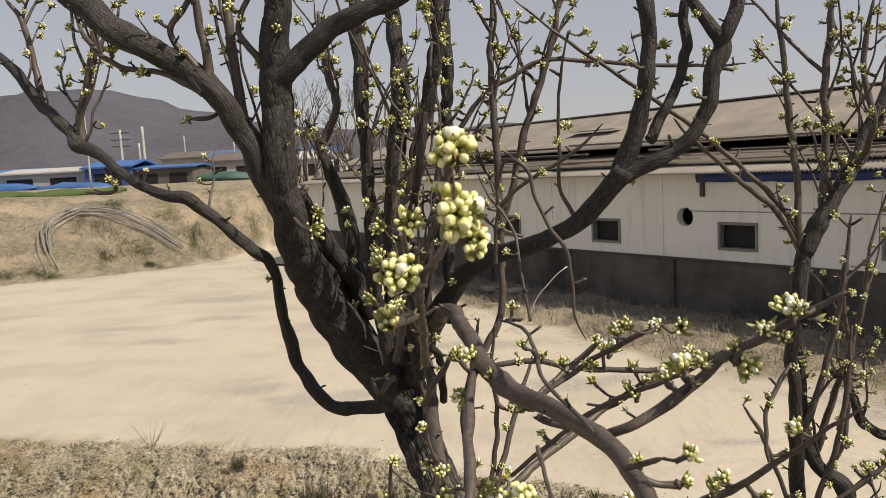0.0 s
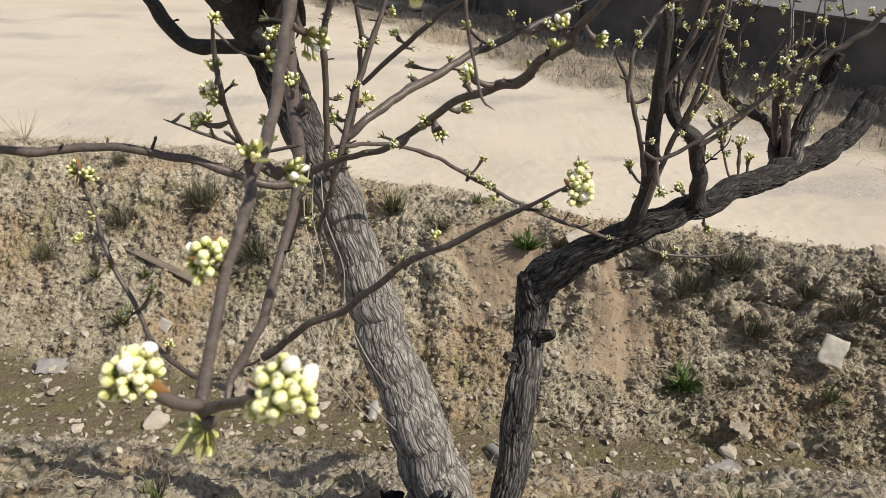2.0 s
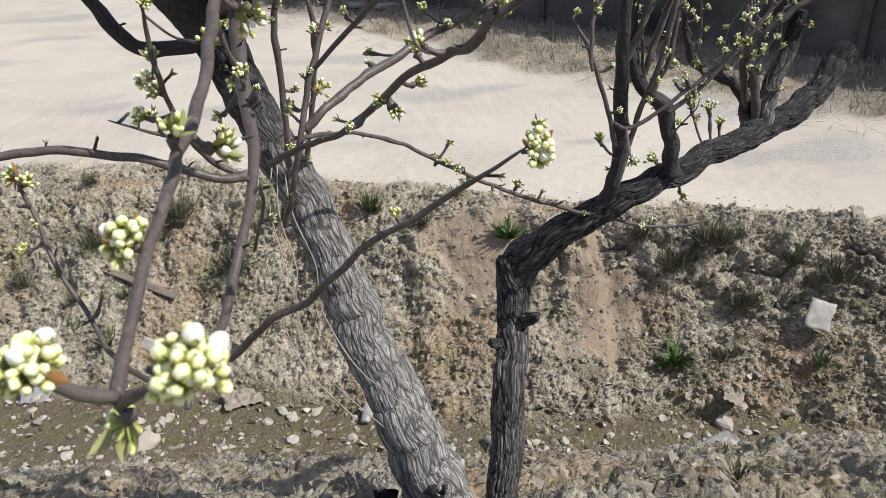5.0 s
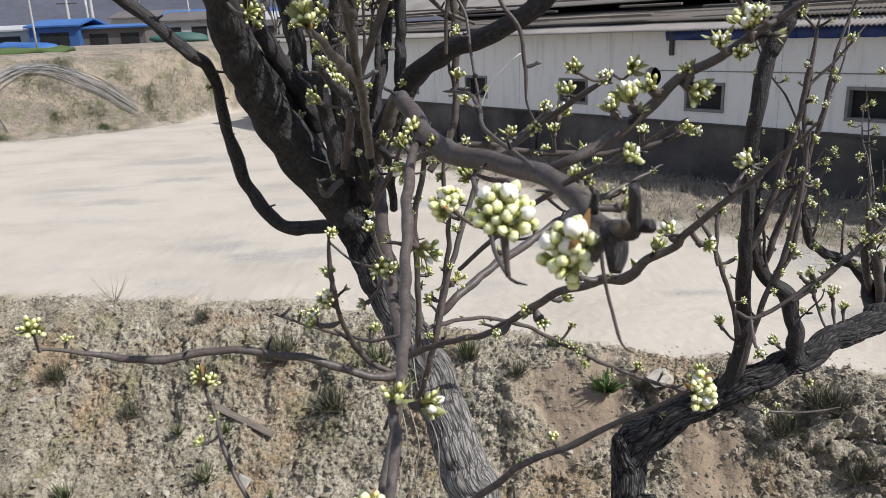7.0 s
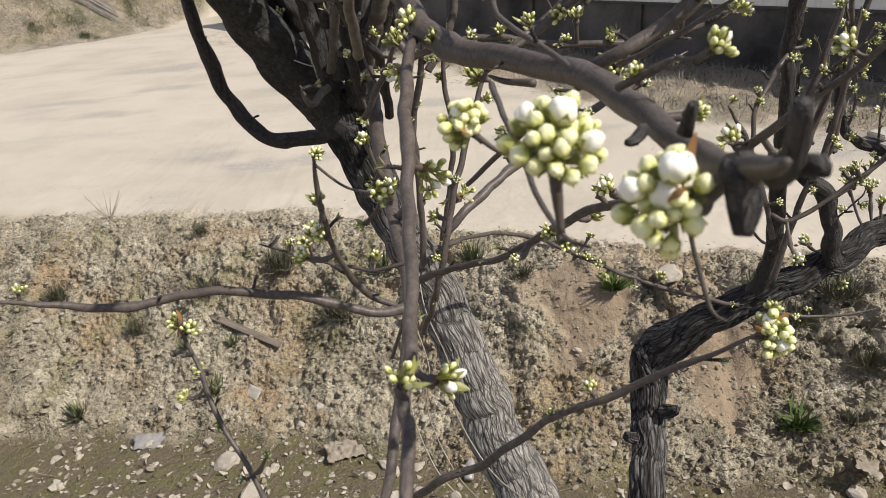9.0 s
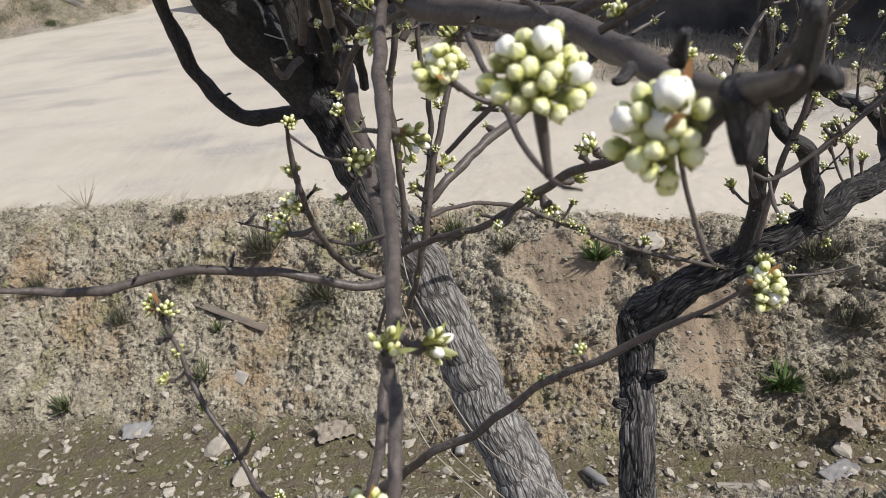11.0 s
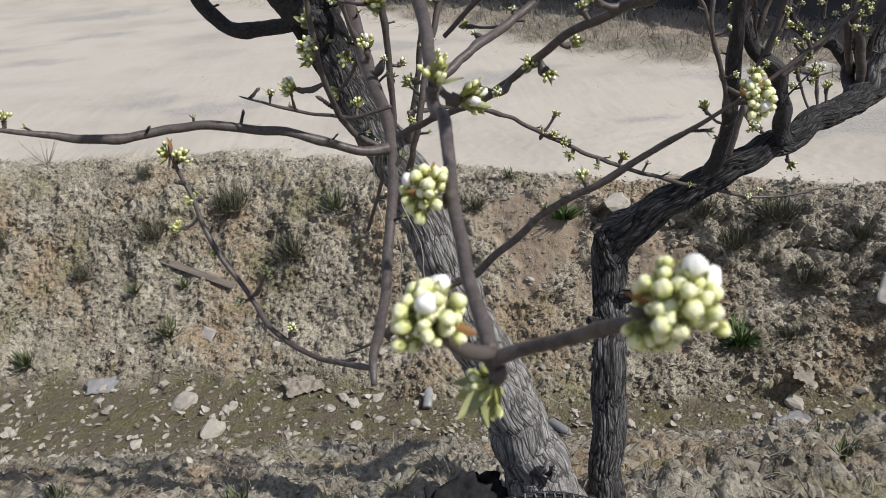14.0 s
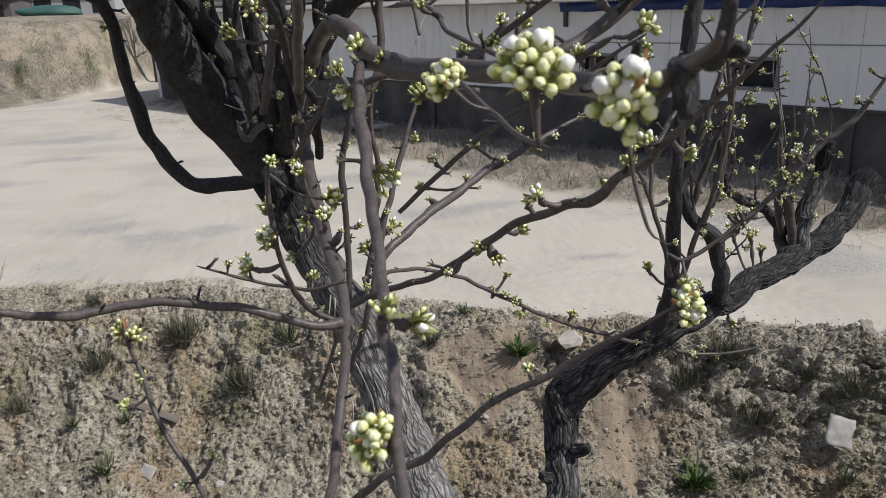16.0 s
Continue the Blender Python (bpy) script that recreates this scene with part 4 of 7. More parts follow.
limb("twig", tree_1, "smooth", 0, [(0.492, 0.767, 2.079, 0.0043), (0.51, 0.755, 2.092, 0.0034), (0.527, 0.735, 2.112, 0.0032), (0.538, 0.715, 2.129, 0.0033), (0.547, 0.7, 2.142, 0.0029)])
limb("branch", tree_1, "smooth", 4, [(0.427, 1.9, 1.669, 0.0058), (0.473, 1.85, 1.823, 0.0063), (0.506, 1.88, 1.958, 0.0062), (0.537, 1.92, 2.054, 0.0061), (0.573, 1.96, 2.15, 0.0057), (0.593, 1.98, 2.207, 0.0052)])
limb("branch", tree_1, "smooth", 4, [(0.426, 2.1, 1.719, 0.0074), (0.431, 2.1, 1.905, 0.0071), (0.432, 2.1, 2.039, 0.0073), (0.453, 2.1, 2.141, 0.0067), (0.477, 2.1, 2.269, 0.0055)])
limb("branch", tree_1, "smooth", 4, [(0.459, 2.15, 1.712, 0.0066), (0.494, 2.15, 1.886, 0.0063), (0.51, 2.15, 2.012, 0.0061), (0.5, 2.15, 2.132, 0.0054), (0.516, 2.15, 2.242, 0.0048)])
limb("twig", tree_1, "smooth", 0, [(0.56, 1.15, 2.321, 0.00258), (0.567, 1.05, 2.309, 0.002), (0.574, 0.95, 2.3, 0.00171), (0.582, 0.9, 2.298, 0.00156), (0.592, 0.89, 2.297, 0.00152)])
limb("branch", tree_1, "smooth", 1, [(0.376, 1.8, 2.248, 0.00864), (0.396, 1.6, 2.349, 0.00738), (0.416, 1.4, 2.434, 0.006386), (0.434, 1.25, 2.489, 0.005346), (0.467, 1.1, 2.536, 0.00392), (0.487, 0.98, 2.571, 0.00294), (0.497, 0.9, 2.602, 0.00224), (0.497, 0.9, 2.633, 0.00168)])
limb("twig", tree_1, "smooth", 0, [(0.434, 1.25, 2.486, 0.0054), (0.436, 1.12, 2.515, 0.0046), (0.434, 1.05, 2.532, 0.0031)])
limb("twig", tree_1, "smooth", 0, [(0.426, 1.3, 2.467, 0.0043), (0.435, 1.1, 2.549, 0.0028), (0.452, 1, 2.581, 0.0019)])
limb("twig", tree_1, "smooth", 0, [(0.402, 1.5, 2.402, 0.0071), (0.409, 1.3, 2.436, 0.0058), (0.417, 1.15, 2.461, 0.0042), (0.419, 1.08, 2.475, 0.0028)])
limb("branch", tree_1, "smooth", 2, [(0.275, 2.1, 2.172, 0.009), (0.337, 2, 2.375, 0.0084), (0.397, 1.95, 2.502, 0.0081), (0.443, 1.9, 2.642, 0.0067), (0.442, 1.85, 2.68, 0.0056)])
limb("branch", tree_1, "smooth", 5, [(-0.575, 2.35, 2.726, 0.0116), (-0.579, 2.35, 2.804, 0.0109), (-0.531, 2.33, 2.919, 0.0094), (-0.498, 2.31, 3.016, 0.008), (-0.504, 2.3, 3.129, 0.0074)])
limb("twig", tree_1, "smooth", 2, [(-0.498, 2.3, 2.664, 0.0063), (-0.447, 2.25, 2.615, 0.0055), (-0.471, 2.25, 2.602, 0.0049), (-0.531, 2.25, 2.608, 0.0043)])
limb("branch", tree_1, "smooth", 3, [(-0.039, 1.88, 2.803, 0.0116), (-0.039, 1.87, 2.891, 0.0085), (-0.047, 1.86, 2.978, 0.0075), (-0.049, 1.85, 3.039, 0.0065)])
limb("branch", tree_1, "smooth", 3, [(0.011, 1.92, 2.74, 0.0119), (0.001, 1.92, 2.85, 0.0108), (-0.004, 1.92, 2.964, 0.0097), (0, 1.92, 3.054, 0.0087)])
limb("branch", tree_1, "smooth", 5, [(-0.046, 1.86, 2.796, 0.0095), (-0.132, 1.88, 2.842, 0.0062), (-0.223, 1.9, 2.861, 0.0059), (-0.301, 1.92, 2.914, 0.0054), (-0.341, 1.94, 2.99, 0.005)])
limb("branch", tree_1, "smooth", 3, [(-0.057, 1.87, 2.847, 0.0076), (-0.104, 1.86, 2.915, 0.0061), (-0.061, 1.85, 2.966, 0.0056), (-0.011, 1.82, 3.019, 0.0045)])
limb("twig", tree_1, "smooth", 1, [(-0.023, 1.92, 2.771, 0.0049), (-0.053, 1.9, 2.749, 0.0044), (-0.087, 1.88, 2.747, 0.0044)])
limb("branch", tree_1, "smooth", 2, [(0.084, 1.9, 2.832, 0.0077), (0.047, 1.88, 2.887, 0.0071), (0.031, 1.87, 2.926, 0.0057), (0.083, 1.85, 2.999, 0.0056)])
limb("branch", tree_1, "smooth", 4, [(-0.722, 2.43, 2.849, 0.0107), (-0.753, 2.45, 2.978, 0.0087), (-0.774, 2.45, 3.088, 0.008), (-0.816, 2.45, 3.153, 0.0073)])
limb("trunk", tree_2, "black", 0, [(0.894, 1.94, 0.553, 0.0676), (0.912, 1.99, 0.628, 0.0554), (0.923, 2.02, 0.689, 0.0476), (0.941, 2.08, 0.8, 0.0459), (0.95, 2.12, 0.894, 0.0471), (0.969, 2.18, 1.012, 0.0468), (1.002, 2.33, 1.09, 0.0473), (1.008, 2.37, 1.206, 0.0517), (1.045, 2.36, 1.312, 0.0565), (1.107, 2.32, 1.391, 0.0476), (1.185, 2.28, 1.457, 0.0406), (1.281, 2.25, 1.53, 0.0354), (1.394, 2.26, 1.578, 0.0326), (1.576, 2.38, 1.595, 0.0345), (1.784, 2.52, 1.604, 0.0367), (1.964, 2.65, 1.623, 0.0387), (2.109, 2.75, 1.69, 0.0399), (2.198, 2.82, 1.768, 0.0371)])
limb("limb", tree_2, "rough", 3, [(1.24, 2.26, 1.511, 0.0239), (1.25, 2.24, 1.582, 0.0198), (1.249, 2.21, 1.679, 0.0192), (1.237, 2.18, 1.799, 0.0184), (1.216, 2.15, 1.944, 0.0155), (1.209, 2.13, 2.074, 0.0139), (1.198, 2.12, 2.136, 0.0147), (1.198, 2.1, 2.247, 0.0155), (1.21, 2.1, 2.35, 0.0174), (1.218, 2.1, 2.402, 0.0173)])
limb("stub", tree_2, "black", 0, [(1.015, 2.35, 1.216, 0.0332), (0.979, 2.33, 1.286, 0.0227), (0.962, 2.32, 1.337, 0.0143)])
limb("branch", tree_2, "smooth", 3, [(1.21, 2.1, 2.389, 0.0075), (1.185, 2.1, 2.473, 0.0064), (1.096, 2.08, 2.567, 0.0058), (0.981, 2.06, 2.671, 0.0052), (0.83, 2.02, 2.779, 0.0046), (0.688, 2, 2.879, 0.004), (0.584, 1.98, 2.962, 0.0034)])
limb("branch", tree_2, "smooth", 6, [(1.207, 2.1, 2.402, 0.008), (1.198, 2.1, 2.58, 0.0074), (1.184, 2.1, 2.705, 0.0068), (1.17, 2.1, 2.829, 0.0063), (1.155, 2.1, 2.975, 0.0057)])
limb("limb", tree_2, "rough", 4, [(1.218, 2.1, 2.395, 0.0197), (1.25, 2.1, 2.461, 0.018), (1.319, 2.12, 2.562, 0.0169), (1.377, 2.14, 2.66, 0.0153), (1.452, 2.17, 2.797, 0.0132)])
limb("branch", tree_2, "smooth", 5, [(1.263, 2.11, 2.488, 0.0096), (1.269, 2.11, 2.64, 0.0085), (1.263, 2.11, 2.763, 0.0079), (1.276, 2.11, 2.884, 0.0078), (1.281, 2.11, 2.992, 0.0072)])
limb("branch", tree_2, "smooth", 5, [(1.333, 2.15, 2.548, 0.0076), (1.339, 2.05, 2.657, 0.0066), (1.32, 2.05, 2.789, 0.0061), (1.337, 2.05, 2.929, 0.006)])
limb("limb", tree_2, "rough", 4, [(1.407, 2.23, 1.594, 0.0225), (1.379, 2.22, 1.713, 0.0193), (1.363, 2.22, 1.78, 0.0214), (1.308, 2.22, 1.833, 0.017), (1.266, 2.22, 1.904, 0.015), (1.262, 2.22, 1.996, 0.0113), (1.258, 2.22, 2.096, 0.0088), (1.238, 2.22, 2.216, 0.0069)])
limb("branch", tree_2, "smooth", 8, [(1.361, 2.2, 1.778, 0.0067), (1.431, 2.2, 1.828, 0.0056), (1.513, 2.2, 1.917, 0.0049), (1.595, 2.2, 2.013, 0.0043)])
limb("branch", tree_2, "smooth", 4, [(1.314, 2.2, 1.824, 0.0072), (1.349, 2.2, 1.903, 0.0066), (1.36, 2.2, 1.992, 0.0059), (1.35, 2.2, 2.117, 0.0051)])
limb("branch", tree_2, "rough", 4, [(1.746, 2.52, 1.608, 0.0199), (1.766, 2.58, 1.631, 0.019), (1.776, 2.62, 1.675, 0.0178), (1.74, 2.64, 1.722, 0.0164), (1.646, 2.62, 1.767, 0.0148), (1.584, 2.6, 1.814, 0.0119), (1.547, 2.58, 1.887, 0.0103), (1.521, 2.56, 1.979, 0.0088)])
limb("branch", tree_2, "smooth", 3, [(1.784, 2.54, 1.624, 0.0134), (1.758, 2.54, 1.746, 0.0131), (1.727, 2.54, 1.831, 0.0096), (1.701, 2.54, 1.975, 0.0078)])
limb("limb", tree_2, "old", 2, [(1.801, 2.55, 1.605, 0.0336), (1.82, 2.56, 1.693, 0.0283), (1.847, 2.58, 1.762, 0.0249), (1.882, 2.6, 1.855, 0.023), (1.891, 2.6, 1.944, 0.0211)])
limb("branch", tree_2, "smooth", 6, [(1.816, 2.59, 1.597, 0.0125), (1.777, 2.59, 1.746, 0.0095), (1.746, 2.59, 1.862, 0.0086), (1.726, 2.59, 2.018, 0.007)])
limb("branch", tree_2, "smooth", 3, [(1.207, 2.12, 1.727, 0.0062), (1.174, 2.12, 1.842, 0.0055), (1.125, 2.12, 1.968, 0.0054), (1.086, 2.12, 2.035, 0.0041)])
limb("branch", tree_2, "smooth", 4, [(1.222, 2.13, 1.617, 0.0077), (1.262, 2.13, 1.805, 0.0069), (1.302, 2.13, 1.915, 0.0068), (1.324, 2.13, 2.048, 0.006), (1.335, 2.13, 2.213, 0.0053)])
limb("branch", tree_2, "smooth", 8, [(1.196, 2.12, 1.785, 0.0056), (1.23, 2.1, 1.775, 0.0055), (1.316, 2.1, 1.826, 0.0049), (1.445, 2.1, 1.928, 0.0049), (1.565, 2.1, 2.067, 0.0048)])
limb("branch", tree_2, "smooth", 8, [(1.791, 2.6, 1.604, 0.0115), (1.718, 2.55, 1.82, 0.0101), (1.784, 2.52, 1.925, 0.0091), (1.896, 2.5, 2.021, 0.0082), (1.993, 2.5, 2.16, 0.0073)])
limb("branch", tree_2, "smooth", 4, [(1.34, 2.2, 1.937, 0.0064), (1.383, 2.23, 2.096, 0.0057), (1.364, 2.23, 2.23, 0.0055), (1.372, 2.23, 2.357, 0.0048)])
limb("spur", tree_1, "rough", 0, [(0.641, 0.845, 2.348, 0.0078), (0.643, 0.848, 2.340, 0.0072), (0.643, 0.846, 2.332, 0.0066), (0.642, 0.843, 2.326, 0.0052), (0.641, 0.84, 2.321, 0.0034)])
limb("spur", tree_1, "rough", 0, [(0.646, 0.828, 2.348, 0.00531), (0.646, 0.82, 2.355, 0.00525), (0.645, 0.815, 2.362, 0.0039), (0.644, 0.81, 2.371, 0.00352), (0.642, 0.805, 2.38, 0.00304)])
limb("spur", tree_1, "rough", 0, [(0.651, 0.82, 2.354, 0.0038), (0.654, 0.815, 2.355, 0.0041), (0.654, 0.81, 2.354, 0.0018)])
limb("spur", tree_1, "rough", 0, [(0.641, 0.92, 2.339, 0.0039), (0.641, 0.915, 2.347, 0.0031), (0.641, 0.91, 2.355, 0.0025)])
limb("spur", tree_1, "rough", 0, [(0.635, 0.98, 2.326, 0.0037), (0.628, 0.97, 2.323, 0.003), (0.623, 0.965, 2.323, 0.0018)])
limb("spur", tree_1, "smooth", 0, [(0.607, 1.3, 2.287, 0.0042), (0.584, 1.32, 2.285, 0.0032), (0.563, 1.33, 2.293, 0.0022)])
limb("spur", tree_2, "black", 0, [(1.034, 2.3, 1.136, 0.0216), (1.052, 2.277, 1.157, 0.0165), (1.060, 2.268, 1.172, 0.0095)])
limb("spur", tree_2, "black", 0, [(0.955, 2.27, 1.073, 0.0167), (0.924, 2.25, 1.099, 0.0131)])
limb("twig", tree_1, "smooth", 0, [(0.285, 2, 2.161, 0.0071), (0.257, 1.95, 2.143, 0.0064), (0.246, 1.93, 2.183, 0.0029)])
limb("twig", tree_1, "smooth", 0, [(0.345, 2, 2.096, 0.0062), (0.4, 1.95, 2.19, 0.0059), (0.426, 1.92, 2.244, 0.0043)])
limb("twig", tree_1, "smooth", 0, [(0.396, 1.35, 1.709, 0.0025), (0.357, 1.4, 1.66, 0.0019), (0.331, 1.42, 1.639, 0.0016)])
limb("twig", tree_1, "smooth", 1, [(0.355, 1.9, 1.617, 0.0038), (0.394, 1.85, 1.729, 0.0041), (0.406, 1.8, 1.821, 0.0039)])
limb("twig", tree_1, "smooth", 0, [(0.53, 1.78, 2.549, 0.0039), (0.538, 1.77, 2.613, 0.0038), (0.553, 1.76, 2.632, 0.0037), (0.573, 1.75, 2.625, 0.0037), (0.592, 1.75, 2.602, 0.0037), (0.6, 1.75, 2.559, 0.0037), (0.624, 1.75, 2.506, 0.0038), (0.652, 1.75, 2.462, 0.0038), (0.662, 1.75, 2.4, 0.0034), (0.665, 1.75, 2.336, 0.0029), (0.686, 1.76, 2.288, 0.0025)])
limb("twig", tree_1, "smooth", 2, [(0.522, 1.9, 2.421, 0.0043), (0.532, 1.88, 2.526, 0.0042), (0.584, 1.86, 2.584, 0.0041), (0.644, 1.84, 2.619, 0.004), (0.692, 1.82, 2.65, 0.0034), (0.733, 1.8, 2.689, 0.0028)])
limb("twig", tree_1, "smooth", 1, [(0.58, 1.9, 2.476, 0.0032), (0.523, 1.9, 2.5, 0.0042), (0.478, 1.9, 2.54, 0.0042)])
limb("twig", tree_1, "smooth", 2, [(0.583, 1.75, 2.331, 0.0029), (0.572, 1.77, 2.402, 0.0029), (0.558, 1.8, 2.498, 0.003), (0.513, 1.83, 2.569, 0.003), (0.494, 1.85, 2.609, 0.0025)])
limb("twig", tree_2, "smooth", 2, [(1.206, 2.1, 2.405, 0.0048), (1.147, 2.08, 2.493, 0.0058), (1.067, 2.05, 2.555, 0.0057), (0.952, 2, 2.653, 0.0044), (0.902, 1.97, 2.7, 0.0043)])
limb("twig", tree_2, "smooth", 3, [(1.21, 2.1, 2.413, 0.0107), (1.268, 2.12, 2.485, 0.0107), (1.332, 2.14, 2.563, 0.0095), (1.394, 2.16, 2.675, 0.0083)])
limb("twig", tree_2, "smooth", 3, [(1.11, 2.02, 1.936, 0.0036), (1.107, 2.03, 1.984, 0.0048), (1.118, 2.05, 2.053, 0.0049), (1.187, 2.1, 2.138, 0.0074)])
limb("twig", tree_2, "smooth", 4, [(1.248, 2.2, 1.916, 0.0081), (1.296, 2.2, 2.053, 0.0079), (1.328, 2.2, 2.186, 0.0065), (1.348, 2.2, 2.302, 0.0064), (1.365, 2.2, 2.465, 0.005)])
limb("twig", tree_2, "smooth", 4, [(1.311, 2.25, 1.866, 0.0083), (1.34, 2.25, 1.98, 0.0082), (1.381, 2.25, 2.104, 0.0067), (1.414, 2.25, 2.225, 0.0066), (1.437, 2.25, 2.395, 0.0052)])

# -- end of limbs --


def knot_hole(tree, at, size):
    """A healed branch scar: a swollen ring of bark round a dark hollow."""
    ring, hollow = [], Soup([DARK])
    for k in range(29):
        a = 2 * math.pi * k / 28
        ring.append((at[0] + size * 0.62 * math.cos(a) + 0.004 * math.sin(3 * a), at[1] - 0.004 + 0.006 * math.sin(2 * a), at[2] + size * math.sin(a), size * (0.30 + 0.07 * math.sin(5 * a + 1))))
    d = tube(ring, 14, 0.35, 60, 2.0)
    me = mesh_of("knot", d[0], d[1], BARK["old"])
    co = me.attributes.new("along", "FLOAT_VECTOR", "POINT")
    co.data.foreach_set("vector", np.array(d[2], dtype=np.float32).ravel())
    me.attributes.new("cleft", "FLOAT", "POINT").data.foreach_set("value", np.ones(len(d[0]), dtype=np.float32))
    knot = place_part("knot", me, tree, "swollen bark ring round a hollow")
    # a solid near-black ball imitates the shade inside the hole
    b = ball(16, 8, 0.0, 0.0)
    hollow.put((b[0] - np.array((0, 0, 0.5))) * np.array((size * 1.2, size * 0.5, size * 1.9)) + np.array(at), b[1])
    place_part("hollow", hollow.mesh("hollow"), tree, "near-black ball standing in for the hollow's shade")


def shoots(count, low, rng, east=-9.0):
    """Thin crooked water shoots along the upper limbs."""
    hosts = [(tr, pts) for tr, pts in LINES if pts[:, 3].max() > 0.008 and pts[:, 0].max() > east]
    made = 0
    while made < count:
        tr, pts = rng.choice(hosts)
        q = pts[rng.randrange(len(pts))]
        if q[2] < low or q[1] < 1.9 or q[0] < east:
            continue
        d = np.array((rng.uniform(-0.75, 0.75), rng.uniform(-0.3, 0.5), 1.0))
        ln = rng.uniform(0.12, 0.45)
        r = rng.uniform(0.0022, 0.0042)
        nodes, p = [(*q[:3], r * 1.3)], np.array(q[:3])
        for k in range(5):
            d = d + np.array((rng.uniform(-0.4, 0.4), rng.uniform(-0.3, 0.3), rng.uniform(0.0, 0.25)))
            d /= np.linalg.norm(d)
            p = p + d * ln / 5
            nodes.append((*p, r * (1 - 0.09 * k)))
        limb("twig", tr, "smooth", rng.choice((2, 3, 4)), nodes)
        made += 1


shoots(95, 2.38, random.Random(4))
shoots(14, 1.98, random.Random(9))
shoots(26, 1.62, random.Random(15), 1.3)


def spur_mesh(seed):
    """A short wrinkled spur with a brown bud at its end, along z, one unit long."""
    rng = random.Random(seed)
    s = Soup([BARK["smooth"], BARK["rough"], LEAF])
    bend = (rng.uniform(-0.25, 0.25), rng.uniform(-0.25, 0.25))
    line = []
    for k in range(15):
        t = k / 14
        line.append((bend[0] * t * t, bend[1] * t * t, t * 0.8, 0.13 * (1.1 - 0.25 * t) * (1 + 0.22 * math.sin(k * 2.3 + seed))))
    t = tube(line, 7, 0.2, 5, seed)
    s.put(t[0], t[1], 1)
    b = ball(8, 6, 0.1, 0.7)
    s.put(b[0] * np.array((0.36, 0.36, 0.42)) + np.array((bend[0] * 0.9, bend[1] * 0.9, 0.7)), b[1], 0)
    if seed % 2:
        for k in range(4):
            v, f = leaf_data(0.55, 0.1, 0.6, 0.2)
            m = turn_to((math.cos(k * 1.7), math.sin(k * 1.7), 1.3), k)
            s.put(v @ m.T + np.array((bend[0] * 0.9, bend[1] * 0.9, 0.8)), f, 2)
    return s.mesh("spur")


# ---- blossom ----
def ball(nu, nv, lobes, tip):
    """A bud: a ball drawn to a tip with folded lobes, base at the origin, along z, one unit long."""
    v, f = [], []
    for j in range(nv + 1):
        t = j / nv
        r = 0.53 * max(0.0, 1 - abs(2 * t - 1) ** 2.3) ** 0.5 * (1 - tip * t)
        for k in range(nu):
            a = 2 * math.pi * k / nu
            rr = r * (1 + lobes * (abs(math.cos(2.5 * a + 1.6 * t)) - 0.6) * (0.3 + t))
            v.append((rr * math.cos(a), rr * math.sin(a), t))
    for j in range(nv):
        for k in range(nu):
            f.append((j * nu + k, j * nu + (k + 1) % nu, (j + 1) * nu + (k + 1) % nu, (j + 1) * nu + k))
    return np.array(v), f


def calyx():
    v, f = [], []
    for k in range(5):
        a = 2 * math.pi * k / 5
        for da, r, z in ((-0.5, 0.22, -0.05), (0.5, 0.22, -0.05), (-0.42, 0.53, 0.30), (0.42, 0.53, 0.30), (0.0, 0.66, 0.66)):
            v.append((r * math.cos(a + da), r * math.sin(a + da), z))
        o = k * 5
        f += [(o, o + 1, o + 3, o + 2), (o + 2, o + 3, o + 4)]
    return np.array(v), f


BALL, CUP = ball(10, 7, 0.12, 0.14), calyx()
BUD_MESHES = {}
for kind, petals in (("white", PETAL), ("cream", CREAM)):
    for tip in (0.04, 0.24):
        s = Soup([petals, SEPAL])
        b = ball(30, 14, 0.10, tip)
        b = (np.array([p * (1 + 0.14 * noise.noise(Vector(p) * 1.7 + Vector((tip * 40, 3, 0)))) for p in b[0]]), b[1])
        s.put(b[0], b[1], 0, b[0][:, 2])
        s.put(CUP[0], CUP[1], 1)
        BUD_MESHES[kind, tip] = s.mesh("bud")


def leaf_data(length, width, fold, curl):
    v, f = [], []
    for k in range(6):
        t = k / 5
        w = width * math.sin(math.pi * min(0.97, 0.08 + t * 0.9)) ** 0.8
        z = curl * t * t * length
        for sgn in (-1, 0, 1):
            v.append((sgn * w, -abs(sgn) * 0 + z + abs(sgn) * w * fold, t * length))
    for k in range(5):
        for j in range(2):
            a = k * 3 + j
            f.append((a, a + 1, a + 4, a + 3))
    return np.array(v), f


def turn_to(d, spin=0.0):
    d = Vector(d).normalized()
    return np.array((d.to_track_quat("Z", "Y").to_matrix() @ Matrix.Rotation(spin, 3, "Z")))


def nearest(tree, p):
    best = None
    for tr, pts in LINES:
        if tree is not None and tr is not tree:
            continue
        d = np.linalg.norm(pts[:, :3] - p, axis=1)
        k = int(d.argmin())
        if best is None or d[k] < best[0]:
            best = (d[k], pts[k], tr)
    return best


